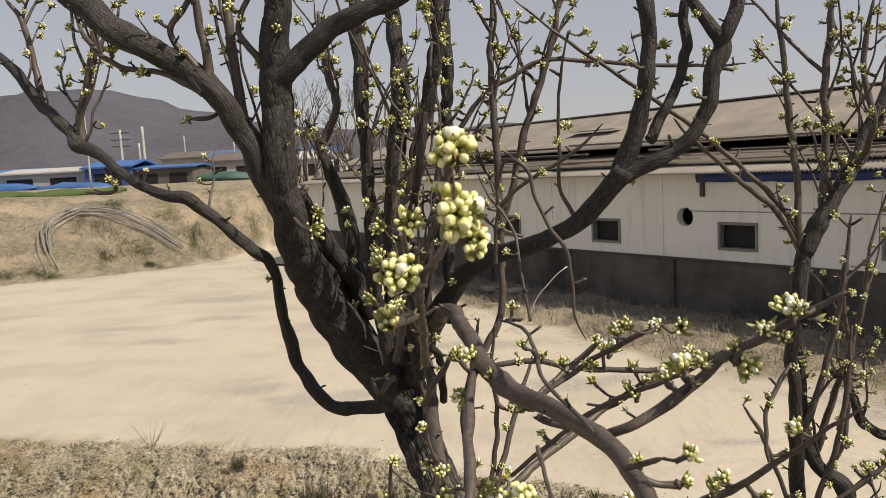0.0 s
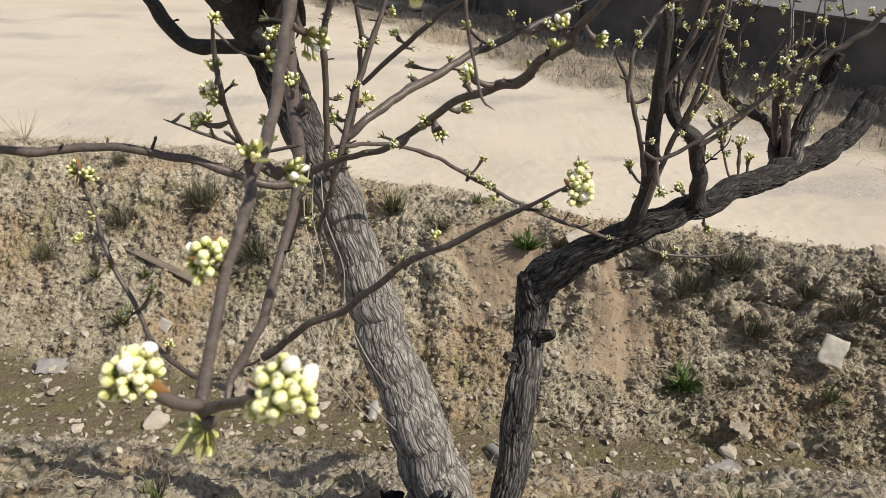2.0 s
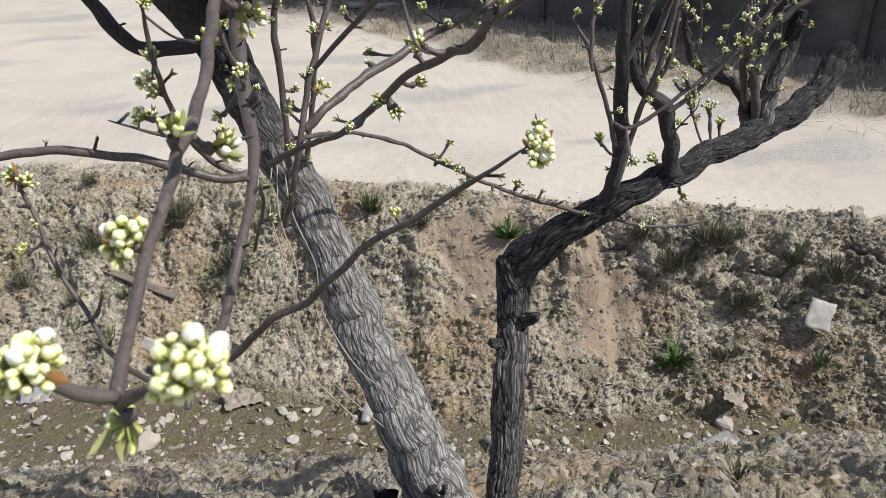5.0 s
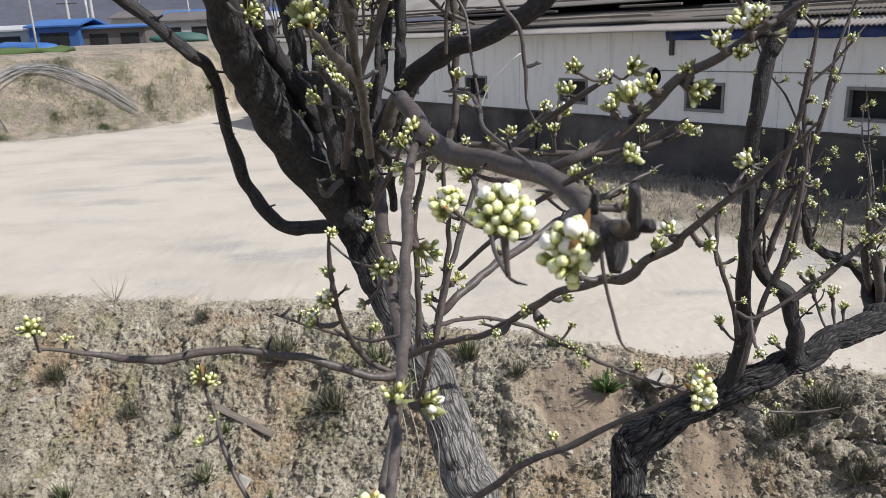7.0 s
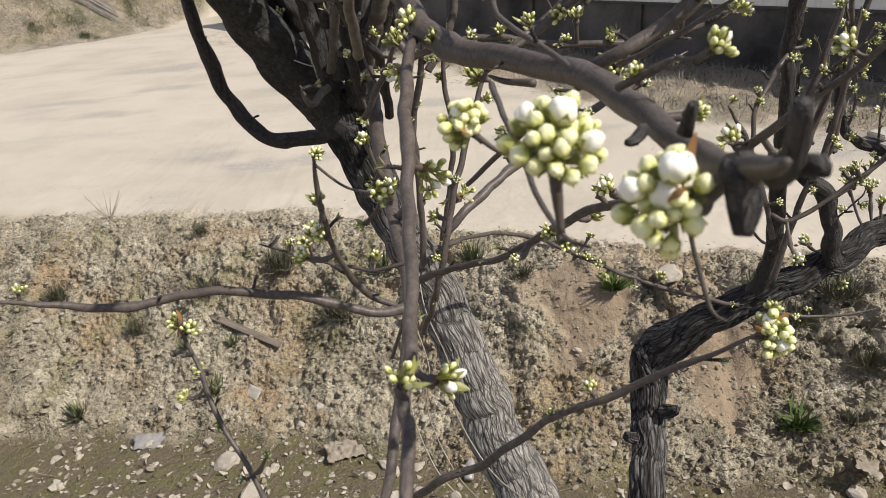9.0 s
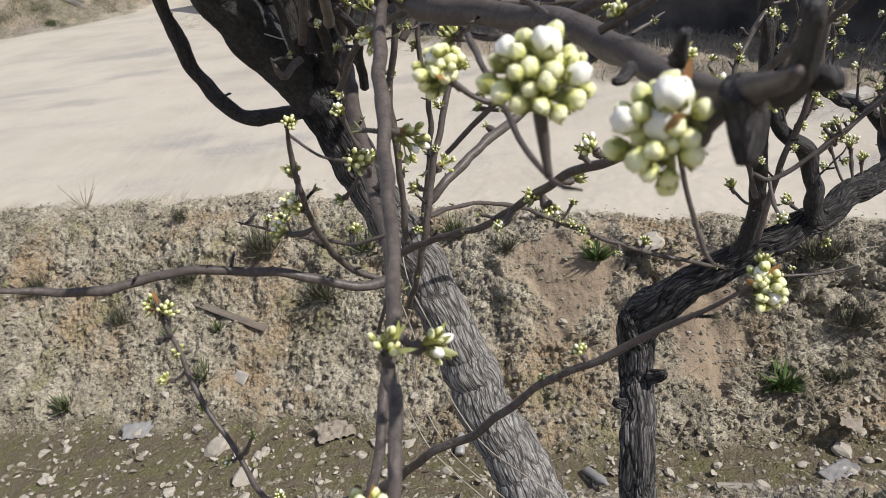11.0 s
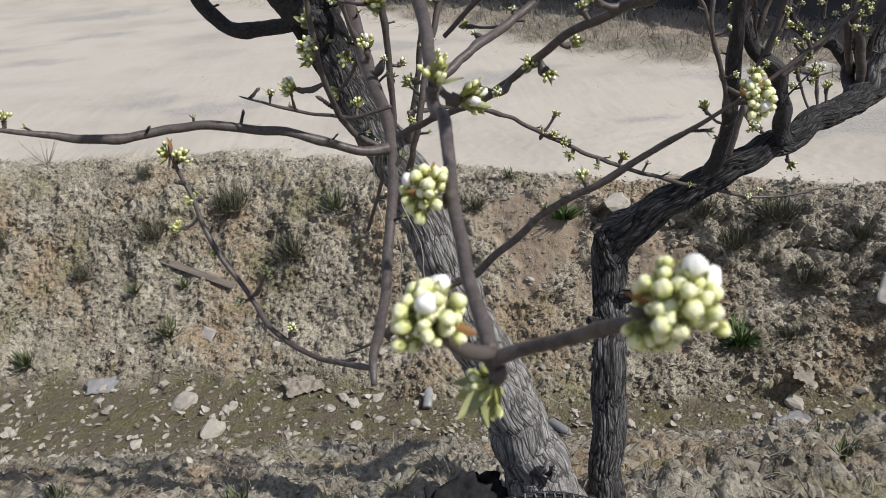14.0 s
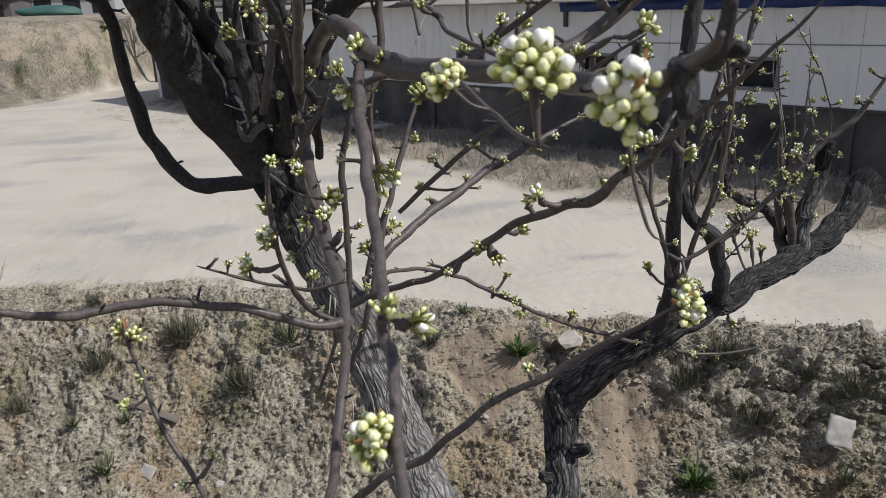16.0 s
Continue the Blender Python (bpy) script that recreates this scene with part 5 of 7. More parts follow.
def cluster(tree, at, size, whites, greens, style="mix", label=""):
    """A spur with a knot of buds on short stalks, and young leaves round them."""
    rng = random.Random(int(abs(at[0]) * 7919 + abs(at[1]) * 104729 + abs(at[2]) * 1299709))
    c = np.array(at)
    gap, foot, tr = nearest(None, c)
    out = c - foot[:3]
    span = np.linalg.norm(out)
    axis = out / span if span > 0.004 else np.array((rng.uniform(-0.4, 0.4), -0.5, 0.8))
    axis = axis + np.array((rng.uniform(-0.25, 0.25), rng.uniform(-0.3, 0.1), 0.45))
    axis /= np.linalg.norm(axis)
    base = c - axis * size * 0.42
    s = Soup([BARK["smooth"], SEPAL, LEAF, PETAL, CREAM, RUST])
    bend = foot[:3] * 0.5 + base * 0.5 + np.array((0, 0, -0.12 * np.linalg.norm(base - foot[:3])))
    rt = min(0.0035, max(0.0016, foot[3] * 0.6))
    knob = spline([(*(base - axis * size * 0.22), rt), (*(base - axis * size * 0.08), rt * 1.5), (*base, rt * 1.55), (*(base + axis * size * 0.12), rt * 0.8)], 0.003)
    d = tube(knob, 9, 0.5, 160, rng.random() * 9)
    s.put(d[0], d[1], 0)
    stem = spline([(*foot[:3], rt * 1.2), (*bend, rt), (*base, rt * 1.15), (*(base + axis * size * 0.14), rt * 0.9)], 0.004)
    d = tube(stem, 7, 0.2, 60, rng.random() * 9, 0, 0.6)
    s.put(d[0], d[1], 0)
    # bud scales at the foot of the cluster
    for k in range(7):
        a = rng.uniform(0, 6.28)
        m = turn_to(axis + 0.9 * np.array((math.cos(a), math.sin(a), rng.uniform(-0.4, 0.4))), rng.uniform(0, 6))
        v, f = leaf_data(size * 0.16, size * 0.05, 0.5, 0.4)
        s.put(v @ m.T + base, f, 0 if k % 3 else 5)
    n = whites + greens + (24 if style == "near" else 4)
    if style == "near":
        whites = max(1, int(whites * 0.7))
    top = base + axis * size * 0.12
    buds = []
    for k in range(n):
        g = k * 2.399963 + rng.uniform(-0.3, 0.3)
        h = (k + 0.5) / n
        th = math.acos(1 - (1.3 if style == "near" else 0.55) * h)
        loc = np.array((math.sin(th) * math.cos(g), math.sin(th) * math.sin(g), math.cos(th)))
        dirn = turn_to(axis) @ loc
        white = k % max(1, n // whites) == 0 and k // max(1, n // whites) < whites if whites else False
        bl = min(0.0118, size * (0.245 if style == "near" else 0.25)) * rng.uniform(0.72, 1.0) * (1.3 if white else 0.92)
        reach = size * (0.44 if style == "near" else 0.4) * (rng.uniform(0.3, 0.7) if k % 3 == 2 else rng.uniform(0.72, 1.08))
        buds.append((top + dirn * max(0.004, reach - bl * 0.6), dirn + np.array((0, 0, 0.25)), bl, white))
    holder = None
    for p, dirn, bl, white in buds:
        st = spline([(*top, 0.0008), (*((top + p) / 2 + np.array((0, 0, 0.002))), 0.0007), (*p, 0.0009)], 0.005)
        d = tube(st, 5)
        s.put(d[0], d[1], 1)
        if style != "near":
            m = turn_to(dirn, rng.uniform(0, 6)) @ np.diag((bl * 0.66, bl * 0.66, bl * 1.1))
            s.put(BALL[0] @ m.T + p, BALL[1], 3 if white else 4, BALL[0][:, 2])
            s.put(CUP[0] @ m.T + p, CUP[1], 1)
    leaves = {"leaf": 12, "rust": 7, "near": 26}.get(style, 6)
    for k in range(leaves):
        a = k * 2.4 + rng.uniform(-0.4, 0.4)
        loc = np.array((math.cos(a), math.sin(a), rng.uniform(-0.3, 0.9) if style in ("near", "rust") else rng.uniform(0.9, 3.0)))
        m = turn_to(turn_to(axis) @ loc, rng.uniform(0, 6))
        ln = size * (rng.uniform(0.24, 0.38) if style == "near" else rng.uniform(0.38, 0.66)) * (1.15 if style == "leaf" else 1)
        ln = min(ln, 0.024)
        v, f = leaf_data(ln, ln * (0.19 if style == "near" else 0.17), 0.7, rng.uniform(-0.3, 0.5))
        mat = 5 if style == "rust" and k % 2 == 0 or (style == "near" and k < 2) else (2 if k % 3 else 1)
        if style == "near" and k < 2:
            v, f = leaf_data(ln * 1.5, ln * 0.3, 0.5, 0.4)
        s.put(v @ m.T + top - axis * size * 0.06, f, mat)
    holder = place_part("inflorescence", s.mesh("inflorescence"), tr, label or ("cluster of swelling white and cream pear buds" if whites else "tight cluster of green pear buds"))
    if style == "near":
        for p, dirn, bl, white in buds:
            b = new("bud", BUD_MESHES["white" if white else "cream", rng.choice((0.04, 0.24))])
            b.parent = holder
            b.matrix_local = Matrix.Translation(Vector(p) - tr.location) @ Matrix(turn_to(dirn, rng.uniform(0, 6))).to_4x4() @ Matrix.Diagonal((bl * 0.86, bl * 0.86, bl * rng.uniform(0.82, 1.05), 1))


knot_hole(tree_1, (0.741, 1.925, 0.865), 0.0256)
SPURS = [spur_mesh(k) for k in range(8)]
rng_spur = random.Random(77)
for tr, pts in list(LINES):
    run = np.concatenate([[0], np.cumsum(np.linalg.norm(np.diff(pts[:, :3], axis=0), axis=1))])
    at = rng_spur.uniform(0.03, 0.12)
    while at < run[-1] - 0.01:
        q = pts[int(np.searchsorted(run, at))]
        at += rng_spur.uniform(0.05, 0.16)
        if q[1] < 1.15 or q[2] < 1.35 or q[3] > 0.035:
            continue
        a = rng_spur.uniform(0, 6.28)
        d = np.array((math.cos(a), math.sin(a) * 0.7, rng_spur.uniform(-0.1, 0.9)))
        d /= np.linalg.norm(d)
        ln = rng_spur.uniform(0.010, 0.028)
        ob = part("spur", SPURS[rng_spur.randrange(8)], tr)
        ob.matrix_local = Matrix.Translation(Vector(q[:3] + d * q[3] * 0.7) - tr.location) @ Matrix(turn_to(d, a)).to_4x4() @ Matrix.Diagonal((ln * 0.9, ln * 0.9, ln, 1))
# -- clusters --
cluster(tree_1, (0.557, 0.695, 2.158), 0.04, 5, 11, "near")
cluster(tree_1, (0.552, 0.7, 2.136), 0.03, 3, 6, "near")
cluster(tree_1, (0.462, 0.742, 2.131), 0.04, 4, 10, "near")
cluster(tree_1, (0.487, 0.771, 2.058), 0.036, 1, 7, "leaf")
cluster(tree_1, (0.463, 0.89, 2.126), 0.04, 3, 8, "near")
cluster(tree_1, (0.517, 1.035, 2.133), 0.038, 2, 3, "leaf")
cluster(tree_1, (0.578, 0.905, 2.354), 0.052, 6, 9, "near")
cluster(tree_1, (0.606, 0.86, 2.333), 0.047, 8, 8, "near")
cluster(tree_1, (0.532, 1.008, 2.336), 0.039, 4, 6, "near")
cluster(tree_1, (0.819, 1.174, 2.067), 0.049, 5, 9, "near")
cluster(tree_1, (0.811, 1.19, 2.09), 0.025, 0, 5, "mix")
cluster(tree_1, (0.691, 1.023, 2.363), 0.032, 1, 9, "mix")
cluster(tree_1, (0.646, 1.06, 2.343), 0.02, 1, 3, "mix")
cluster(tree_1, (0.787, 1.274, 2.23), 0.036, 2, 6, "mix")
cluster(tree_1, (0.717, 1.189, 2.402), 0.046, 2, 7, "mix")
cluster(tree_1, (0.819, 1.146, 2.469), 0.045, 3, 8, "mix")
cluster(tree_1, (0.785, 1.155, 2.396), 0.043, 1, 7, "leaf")
cluster(tree_1, (0.689, 1.42, 2.388), 0.041, 1, 7, "mix")
cluster(tree_1, (0.746, 1.277, 2.42), 0.035, 1, 4, "leaf")
cluster(tree_1, (0.473, 1.508, 2.336), 0.044, 1, 7, "mix")
cluster(tree_1, (0.548, 1.45, 2.27), 0.044, 0, 6, "leaf")
cluster(tree_1, (0.678, 1.29, 2.42), 0.029, 0, 6, "leaf")
cluster(tree_1, (0.748, 1.6, 2.239), 0.042, 0, 6, "mix")
cluster(tree_1, (0.282, 1.85, 2.456), 0.066, 1, 7, "mix")
cluster(tree_1, (0.283, 1.9, 2.509), 0.062, 0, 6, "leaf")
cluster(tree_1, (0.231, 2, 2.343), 0.074, 0, 6, "leaf")
cluster(tree_1, (0.505, 1.35, 2.183), 0.075, 4, 8, "mix")
cluster(tree_1, (0.114, 2.1, 2.496), 0.043, 3, 6, "mix")
cluster(tree_1, (0.441, 1.7, 2.291), 0.055, 0, 5, "leaf")
cluster(tree_1, (0.453, 1.5, 2.264), 0.054, 2, 5, "mix")
cluster(tree_1, (0.507, 0.91, 2.592), 0.05, 3, 16, "near")
cluster(tree_1, (0.517, 0.948, 2.566), 0.034, 1, 9, "near")
cluster(tree_1, (0.444, 1.83, 2.687), 0.079, 0, 10, "mix")
cluster(tree_1, (0.351, 1.9, 2.518), 0.067, 0, 6, "leaf")
cluster(tree_1, (0.296, 1.9, 2.39), 0.073, 1, 7, "mix")
cluster(tree_1, (1.19, 2.3, 2.877), 0.101, 0, 8, "mix")
cluster(tree_1, (0.775, 2.38, 2.883), 0.054, 0, 6, "mix")
cluster(tree_1, (0.706, 1.1, 2.301), 0.026, 1, 6, "mix")
cluster(tree_1, (0.361, 1.429, 2.198), 0.031, 0, 8, "mix")
cluster(tree_1, (0.344, 1.412, 2.106), 0.043, 3, 7, "mix")
cluster(tree_1, (0.299, 1.5, 2.036), 0.043, 2, 6, "mix")
cluster(tree_1, (0.28, 1.634, 2), 0.038, 1, 4, "leaf")
cluster(tree_1, (0.343, 2, 1.951), 0.058, 2, 5, "mix")
cluster(tree_1, (0.316, 2.2, 2.036), 0.057, 2, 5, "mix")
cluster(tree_1, (0.321, 1.9, 1.911), 0.042, 2, 4, "mix")
cluster(tree_1, (0.441, 1.4, 2.152), 0.051, 0, 6, "leaf")
cluster(tree_1, (0.399, 1.8, 2.029), 0.055, 2, 5, "mix")
cluster(tree_1, (0.531, 1.95, 1.949), 0.067, 2, 6, "mix")
cluster(tree_1, (0.467, 1.9, 1.928), 0.038, 1, 4, "mix")
cluster(tree_1, (0.693, 1.402, 2.143), 0.041, 2, 6, "mix")
cluster(tree_1, (0.67, 1.52, 2.01), 0.037, 2, 4, "mix")
cluster(tree_1, (0.639, 1.54, 2.028), 0.033, 0, 5, "mix")
cluster(tree_1, (0.775, 1.35, 2.162), 0.029, 1, 5, "mix")
cluster(tree_1, (0.625, 2.42, 1.92), 0.041, 0, 4, "leaf")
cluster(tree_1, (0.763, 2.368, 2.039), 0.055, 0, 5, "mix")
cluster(tree_1, (0.943, 2.48, 2.01), 0.088, 1, 8, "mix")
cluster(tree_1, (0.613, 1.27, 1.926), 0.02, 0, 5, "mix")
cluster(tree_1, (0.13, 1.44, 1.978), 0.038, 0, 5, "rust")
cluster(tree_1, (0.162, 1.43, 1.975), 0.041, 0, 7, "mix")
cluster(tree_1, (0.16, 1.42, 1.912), 0.031, 0, 6, "mix")
cluster(tree_1, (0.184, 1.38, 1.849), 0.023, 0, 4, "mix")
cluster(tree_1, (0.265, 1.32, 1.848), 0.022, 0, 4, "mix")
cluster(tree_1, (0.779, 2.15, 1.712), 0.038, 0, 4, "mix")
cluster(tree_1, (0.808, 2.15, 1.754), 0.029, 0, 4, "mix")
cluster(tree_1, (0.84, 2.16, 1.637), 0.041, 0, 4, "leaf")
cluster(tree_1, (0.986, 2.19, 1.62), 0.049, 0, 5, "leaf")
cluster(tree_1, (1.471, 2.28, 1.506), 0.045, 0, 5, "mix")
cluster(tree_1, (1.513, 2.42, 1.754), 0.092, 2, 9, "mix")
cluster(tree_1, (1.571, 2.42, 1.733), 0.077, 2, 7, "mix")
cluster(tree_1, (1.224, 2.32, 1.691), 0.059, 0, 5, "leaf")
cluster(tree_1, (1.403, 2.4, 1.593), 0.07, 3, 6, "mix")
cluster(tree_1, (1.61, 2.42, 1.683), 0.054, 0, 5, "mix")
cluster(tree_1, (-0.021, 1.31, 2.112), 0.052, 0, 8, "mix")
cluster(tree_1, (0.095, 2.2, 2.53), 0.065, 1, 6, "mix")
cluster(tree_1, (0.166, 1.876, 2.512), 0.086, 0, 7, "leaf")
cluster(tree_1, (1.206, 1.983, 1.737), 0.045, 2, 7, "mix")
cluster(tree_1, (0.357, 1.849, 2.1), 0.045, 2, 7, "mix")
cluster(tree_1, (0.436, 1.035, 2.533), 0.045, 2, 8, "near")
cluster(tree_1, (0.417, 1.07, 2.485), 0.042, 0, 6, "leaf")
cluster(tree_1, (0.453, 0.995, 2.582), 0.036, 0, 4, "leaf")
cluster(tree_1, (0.496, 0.9, 2.645), 0.042, 1, 12, "near")
# -- end of clusters --
for tr, q in AUTO:
    off = np.array((SEED.uniform(-1, 1), SEED.uniform(-1, 0.5), SEED.uniform(-0.1, 1)))
    off /= np.linalg.norm(off)
    cluster(tr, tuple(q[:3] + off * (q[3] + SEED.uniform(0.018, 0.045))), SEED.uniform(0.022, 0.038), SEED.choice((0, 1, 2, 3)), SEED.choice((4, 5, 6)), SEED.choice(("mix", "mix", "mix", "leaf")))

# ---- earth, stones and litter ----
CLOD = plain("clod_earth", (0.42, 0.378, 0.292), (0.235, 0.203, 0.15), 3, 110, 0.95, 0.7, 0.004, island=0.58)
scatter = random.Random(21)


def lump(seed, sub=1, flat=0.7, jag=0.35):
    bm = bmesh.new()
    bmesh.ops.create_icosphere(bm, subdivisions=sub, radius=1)
    for v in bm.verts:
        k = 1 + jag * noise.noise(v.co * 1.3 + Vector((seed, 0, 0))) + 0.5 * jag * noise.noise(v.co * 3.1 + Vector((0, seed, 0)))
        v.co *= k
        v.co.z *= flat
    data = np.array([v.co[:] for v in bm.verts]), [tuple(v.index for v in f.verts) for f in bm.faces]
    bm.free()
    return data


LUMPS = [lump(k * 5.3, 2 if k < 3 else 1, 0.75, 0.85) for k in range(6)]
ROCKS = [mesh_of("stone", *lump(k * 3.1 + 90, 2, 0.6, 0.45), STONE, smooth=False) for k in range(6)]


def on_bank(rng):
    x = rng.uniform(-4.4, 4.6)
    t = rng.random() ** 0.8
    return x, lip(x) - bank_width(x) * (1 - t * 1.06)


def spread_clods(count, lo, hi, where, name, label, mat):
    v, f, o = [], [], 0
    for k in range(count):
        x, y = where(scatter)
        r = lo + (hi - lo) * scatter.random() ** 3
        if slip(x, y) > scatter.uniform(0.2, 1.3):
            continue
        d = LUMPS[len(v) % 6]
        m = np.array(Euler((scatter.uniform(-0.6, 0.6), scatter.uniform(-0.6, 0.6), scatter.uniform(0, 6.3))).to_matrix()) * r @ np.diag((scatter.uniform(0.7, 1.5), scatter.uniform(0.7, 1.1), scatter.uniform(0.5, 1.1)))
        if noise.noise((x * 2.3, y * 2.3, 40)) > scatter.uniform(0.0, 0.9):
            continue
        dy, up, _ = surface(x, y)
        p = d[0] @ m.T + np.array((x, y + dy, up - r * scatter.uniform(0.2, 0.75)))
        v.append(p)
        f.extend([(a + o, b + o, c + o) for a, b, c in d[1]])
        o += len(p)
    me = mesh_of(name, np.vstack(v).tolist(), f, mat, smooth=False)
    return tagged(new(name, me), label, "soil", kind="stuff")


spread_clods(46000, 0.004, 0.019, on_bank, "soil_clods", "crumbled grey-brown earth clods on the bank", CLOD)
for k in range(300):
    x, y = on_bank(scatter)
    r = scatter.uniform(0.016, 0.036)
    if k == 0:
        CLODS = [mesh_of("clod", *d, CLOD, smooth=False) for d in LUMPS]
    ob = part("clod", CLODS[k % 6], ground)
    dy, up, _ = surface(x, y)
    ob.matrix_world = Matrix.Translation((x, y + dy, up - r * 0.2)) @ Euler((scatter.uniform(-0.5, 0.5), scatter.uniform(-0.5, 0.5), scatter.uniform(0, 6.3))).to_matrix().to_4x4() @ Matrix.Diagonal((r, r * 0.8, r * 0.7, 1))
spread_clods(7000, 0.006, 0.036, lambda r: (r.uniform(-2.5, 3.8), r.uniform(1.6, 4.6)), "slope_clods", "loose earth crumbs on the near slope", CLOD)
spread_clods(700, 0.004, 0.014, lambda r: (r.uniform(-6, 6), r.uniform(6.5, 13)), "road_pebbles", "small pebbles and grit on the sandy yard", STONE)
spread_clods(900, 0.004, 0.016, lambda r: (lambda x: (x, lip(x) + r.uniform(0.0, 0.35)))(r.uniform(-4, 4.6)), "edge_gravel", "gritty crumbs along the road edge", CLOD)
spread_clods(2400, 0.005, 0.026, lambda r: (lambda x: (x, r.uniform(near_toe(x) - 0.35, lip(x) - bank_width(x) + 0.12)))(r.uniform(-3, 4)), "ditch_gravel", "pale pebbles on the wet ditch floor", STONE)


def stone(x, y, r, flat=1.0, label="pale weathered stone lying in the ditch"):
    ob = new("stone", ROCKS[scatter.randrange(6)])
    ob.matrix_world = Matrix.Translation((x, y, height(x, y) + r * 0.25)) @ Euler((scatter.uniform(-0.3, 0.3), scatter.uniform(-0.3, 0.3), scatter.uniform(0, 6.3))).to_matrix().to_4x4() @ Matrix.Diagonal((r, r * scatter.uniform(0.6, 0.95), r * 0.8 * flat, 1))
    return tagged(ob, label, "stone", "stones in the ditch")


for x, y, r in ((-1.38, 4.97, 0.10), (-1.05, 4.85, 0.05), (-1.1, 4.62, 0.085), (1.92, 5.43, 0.11), (0.42, 4.72, 0.06), (2.25, 4.05, 0.05), (2.86, 4.3, 0.07), (3.3, 4.3, 0.06), (-0.2, 4.85, 0.05), (0.05, 4.8, 0.045), (-0.3, 4.75, 0.04)):
    stone(x, y, r)
for k in range(210):
    x = scatter.uniform(-2.8, 3.8)
    y = scatter.uniform(near_toe(x) - 0.45, lip(x) - bank_width(x) * (1 - 0.25 * scatter.random() ** 2))
    stone(x, y, 0.012 + 0.035 * scatter.random() ** 2.5)
for k in range(75):
    stone(*on_bank(scatter), 0.012 + 0.034 * scatter.random() ** 3, label="small pale stone stuck in the earth bank")


def sheet(name, w, h, nx, ny, crumple, mat, seed, thick=0.003):
    v, f = [], []
    for j in range(ny + 1):
        for i in range(nx + 1):
            x, y = (i / nx - 0.5) * w, (j / ny - 0.5) * h
            n = noise.noise((x * 9 / max(w, h) + seed, y * 9 / max(w, h), 0)) + 0.5 * noise.noise((x * 22 / max(w, h), y * 22 / max(w, h) + seed, 3))
            v.append((x * (1 + 0.1 * n), y + 0.04 * w * noise.noise((x * 20, seed, y * 20)), crumple * n))
    for j in range(ny):
        for i in range(nx):
            a = j * (nx + 1) + i
            f.append((a, a + 1, a + nx + 2, a + nx + 1))
    ob = new(name, mesh_of(name, v, f, mat))
    ob.modifiers.new("thick", "SOLIDIFY").thickness = thick
    return ob


PAPER = plain("dirty_white_sheet", (0.50, 0.48, 0.43), (0.27, 0.25, 0.22), 9, 60, 0.6, 0.2)
FILM = plain("grey_plastic_film", (0.33, 0.32, 0.31), (0.20, 0.195, 0.19), 12, 60, 0.35, 0.2, spec=0.5)


def lay(ob, x, y, up, rx, ry, rz, label, cat):
    ob.matrix_world = pose(x, y, height(x, y) + up, rx, ry, rz)
    return tagged(ob, label, cat)


lay(sheet("board_scrap", 0.17, 0.21, 8, 8, 0.012, PAPER, 1, 0.010), 3.59, 4.60, 0.09, 52, 14, -22, "dirty white board scrap stuck in the bank", "litter")
lay(sheet("film_scrap", 0.26, 0.13, 10, 6, 0.03, FILM, 2), -2.05, 5.25, 0.03, 22, 4, 10, "grey plastic scrap on the ditch edge", "litter")
lay(sheet("paper_scrap", 0.13, 0.10, 6, 6, 0.012, PAPER, 3), -1.29, 5.56, 0.03, 40, 10, -30, "small white paper scrap on the bank", "litter")
lay(sheet("film_scrap", 0.26, 0.12, 12, 8, 0.018, FILM, 4), 2.75, 4.12, 0.03, 6, 2, 25, "crumpled pale plastic film in the ditch", "litter")
lay(sheet("film_scrap", 0.24, 0.14, 12, 8, 0.03, DRY_LEAF, 5), 2.95, 4.4, 0.05, 15, 5, 60, "crumpled grey plastic film by the water", "litter")
lay(sheet("leaf_rag", 0.28, 0.18, 24, 16, 0.03, DRY_LEAF, 6), -0.5, 5.0, 0.05, 12, 3, 20, "heap of bleached dead leaves and rag", "litter")
lay(sheet("dry_rag", 0.1, 0.12, 10, 8, 0.03, DRY_LEAF, 7), 4.0, 5.02, 0.04, 35, 5, 5, "bleached rag on the bank edge", "litter")
lay(new("slab_piece", box_mesh("slab_piece", STONE, -0.12, 0.12, -0.035, 0.035, 0, 0.035, 0.01)), 2.08, 4.06, 0.0, 0, 3, -8, "grey broken slab bar lying in the ditch", "slab")
lay(new("plank", box_mesh("plank", TIMBER, -0.48, 0.48, -0.028, 0.028, -0.006, 0.008, 0.003)), -1.5, 6.07, 0.085, 36, 10, -28, "weathered grey wooden lath lying on the bank", "plank")


def bottle():
    s = Soup([FILM])
    prof = [(0, 0.001), (0, 0.03), (0.01, 0.034), (0.08, 0.034), (0.1, 0.031), (0.12, 0.034), (0.17, 0.034), (0.21, 0.014), (0.235, 0.013), (0.235, 0.001)]
    v = [(r * math.cos(a * math.pi / 8), r * math.sin(a * math.pi / 8) * 0.75, h) for h, r in prof for a in range(16)]
    s.put(v, [(j * 16 + k, j * 16 + (k + 1) % 16, j * 16 + 16 + (k + 1) % 16, j * 16 + 16 + k) for j in range(len(prof) - 1) for k in range(16)])
    return new("bottle", s.mesh("bottle"))


lay(bottle(), 1.22, 4.35, 0.03, 78, 0, 25, "crushed grey plastic bottle lying by the ditch", "bottle")
lay(bottle(), 0.40, 4.62, 0.03, 70, 0, 170, "dusty plastic bottle half sunk in the ditch", "bottle")


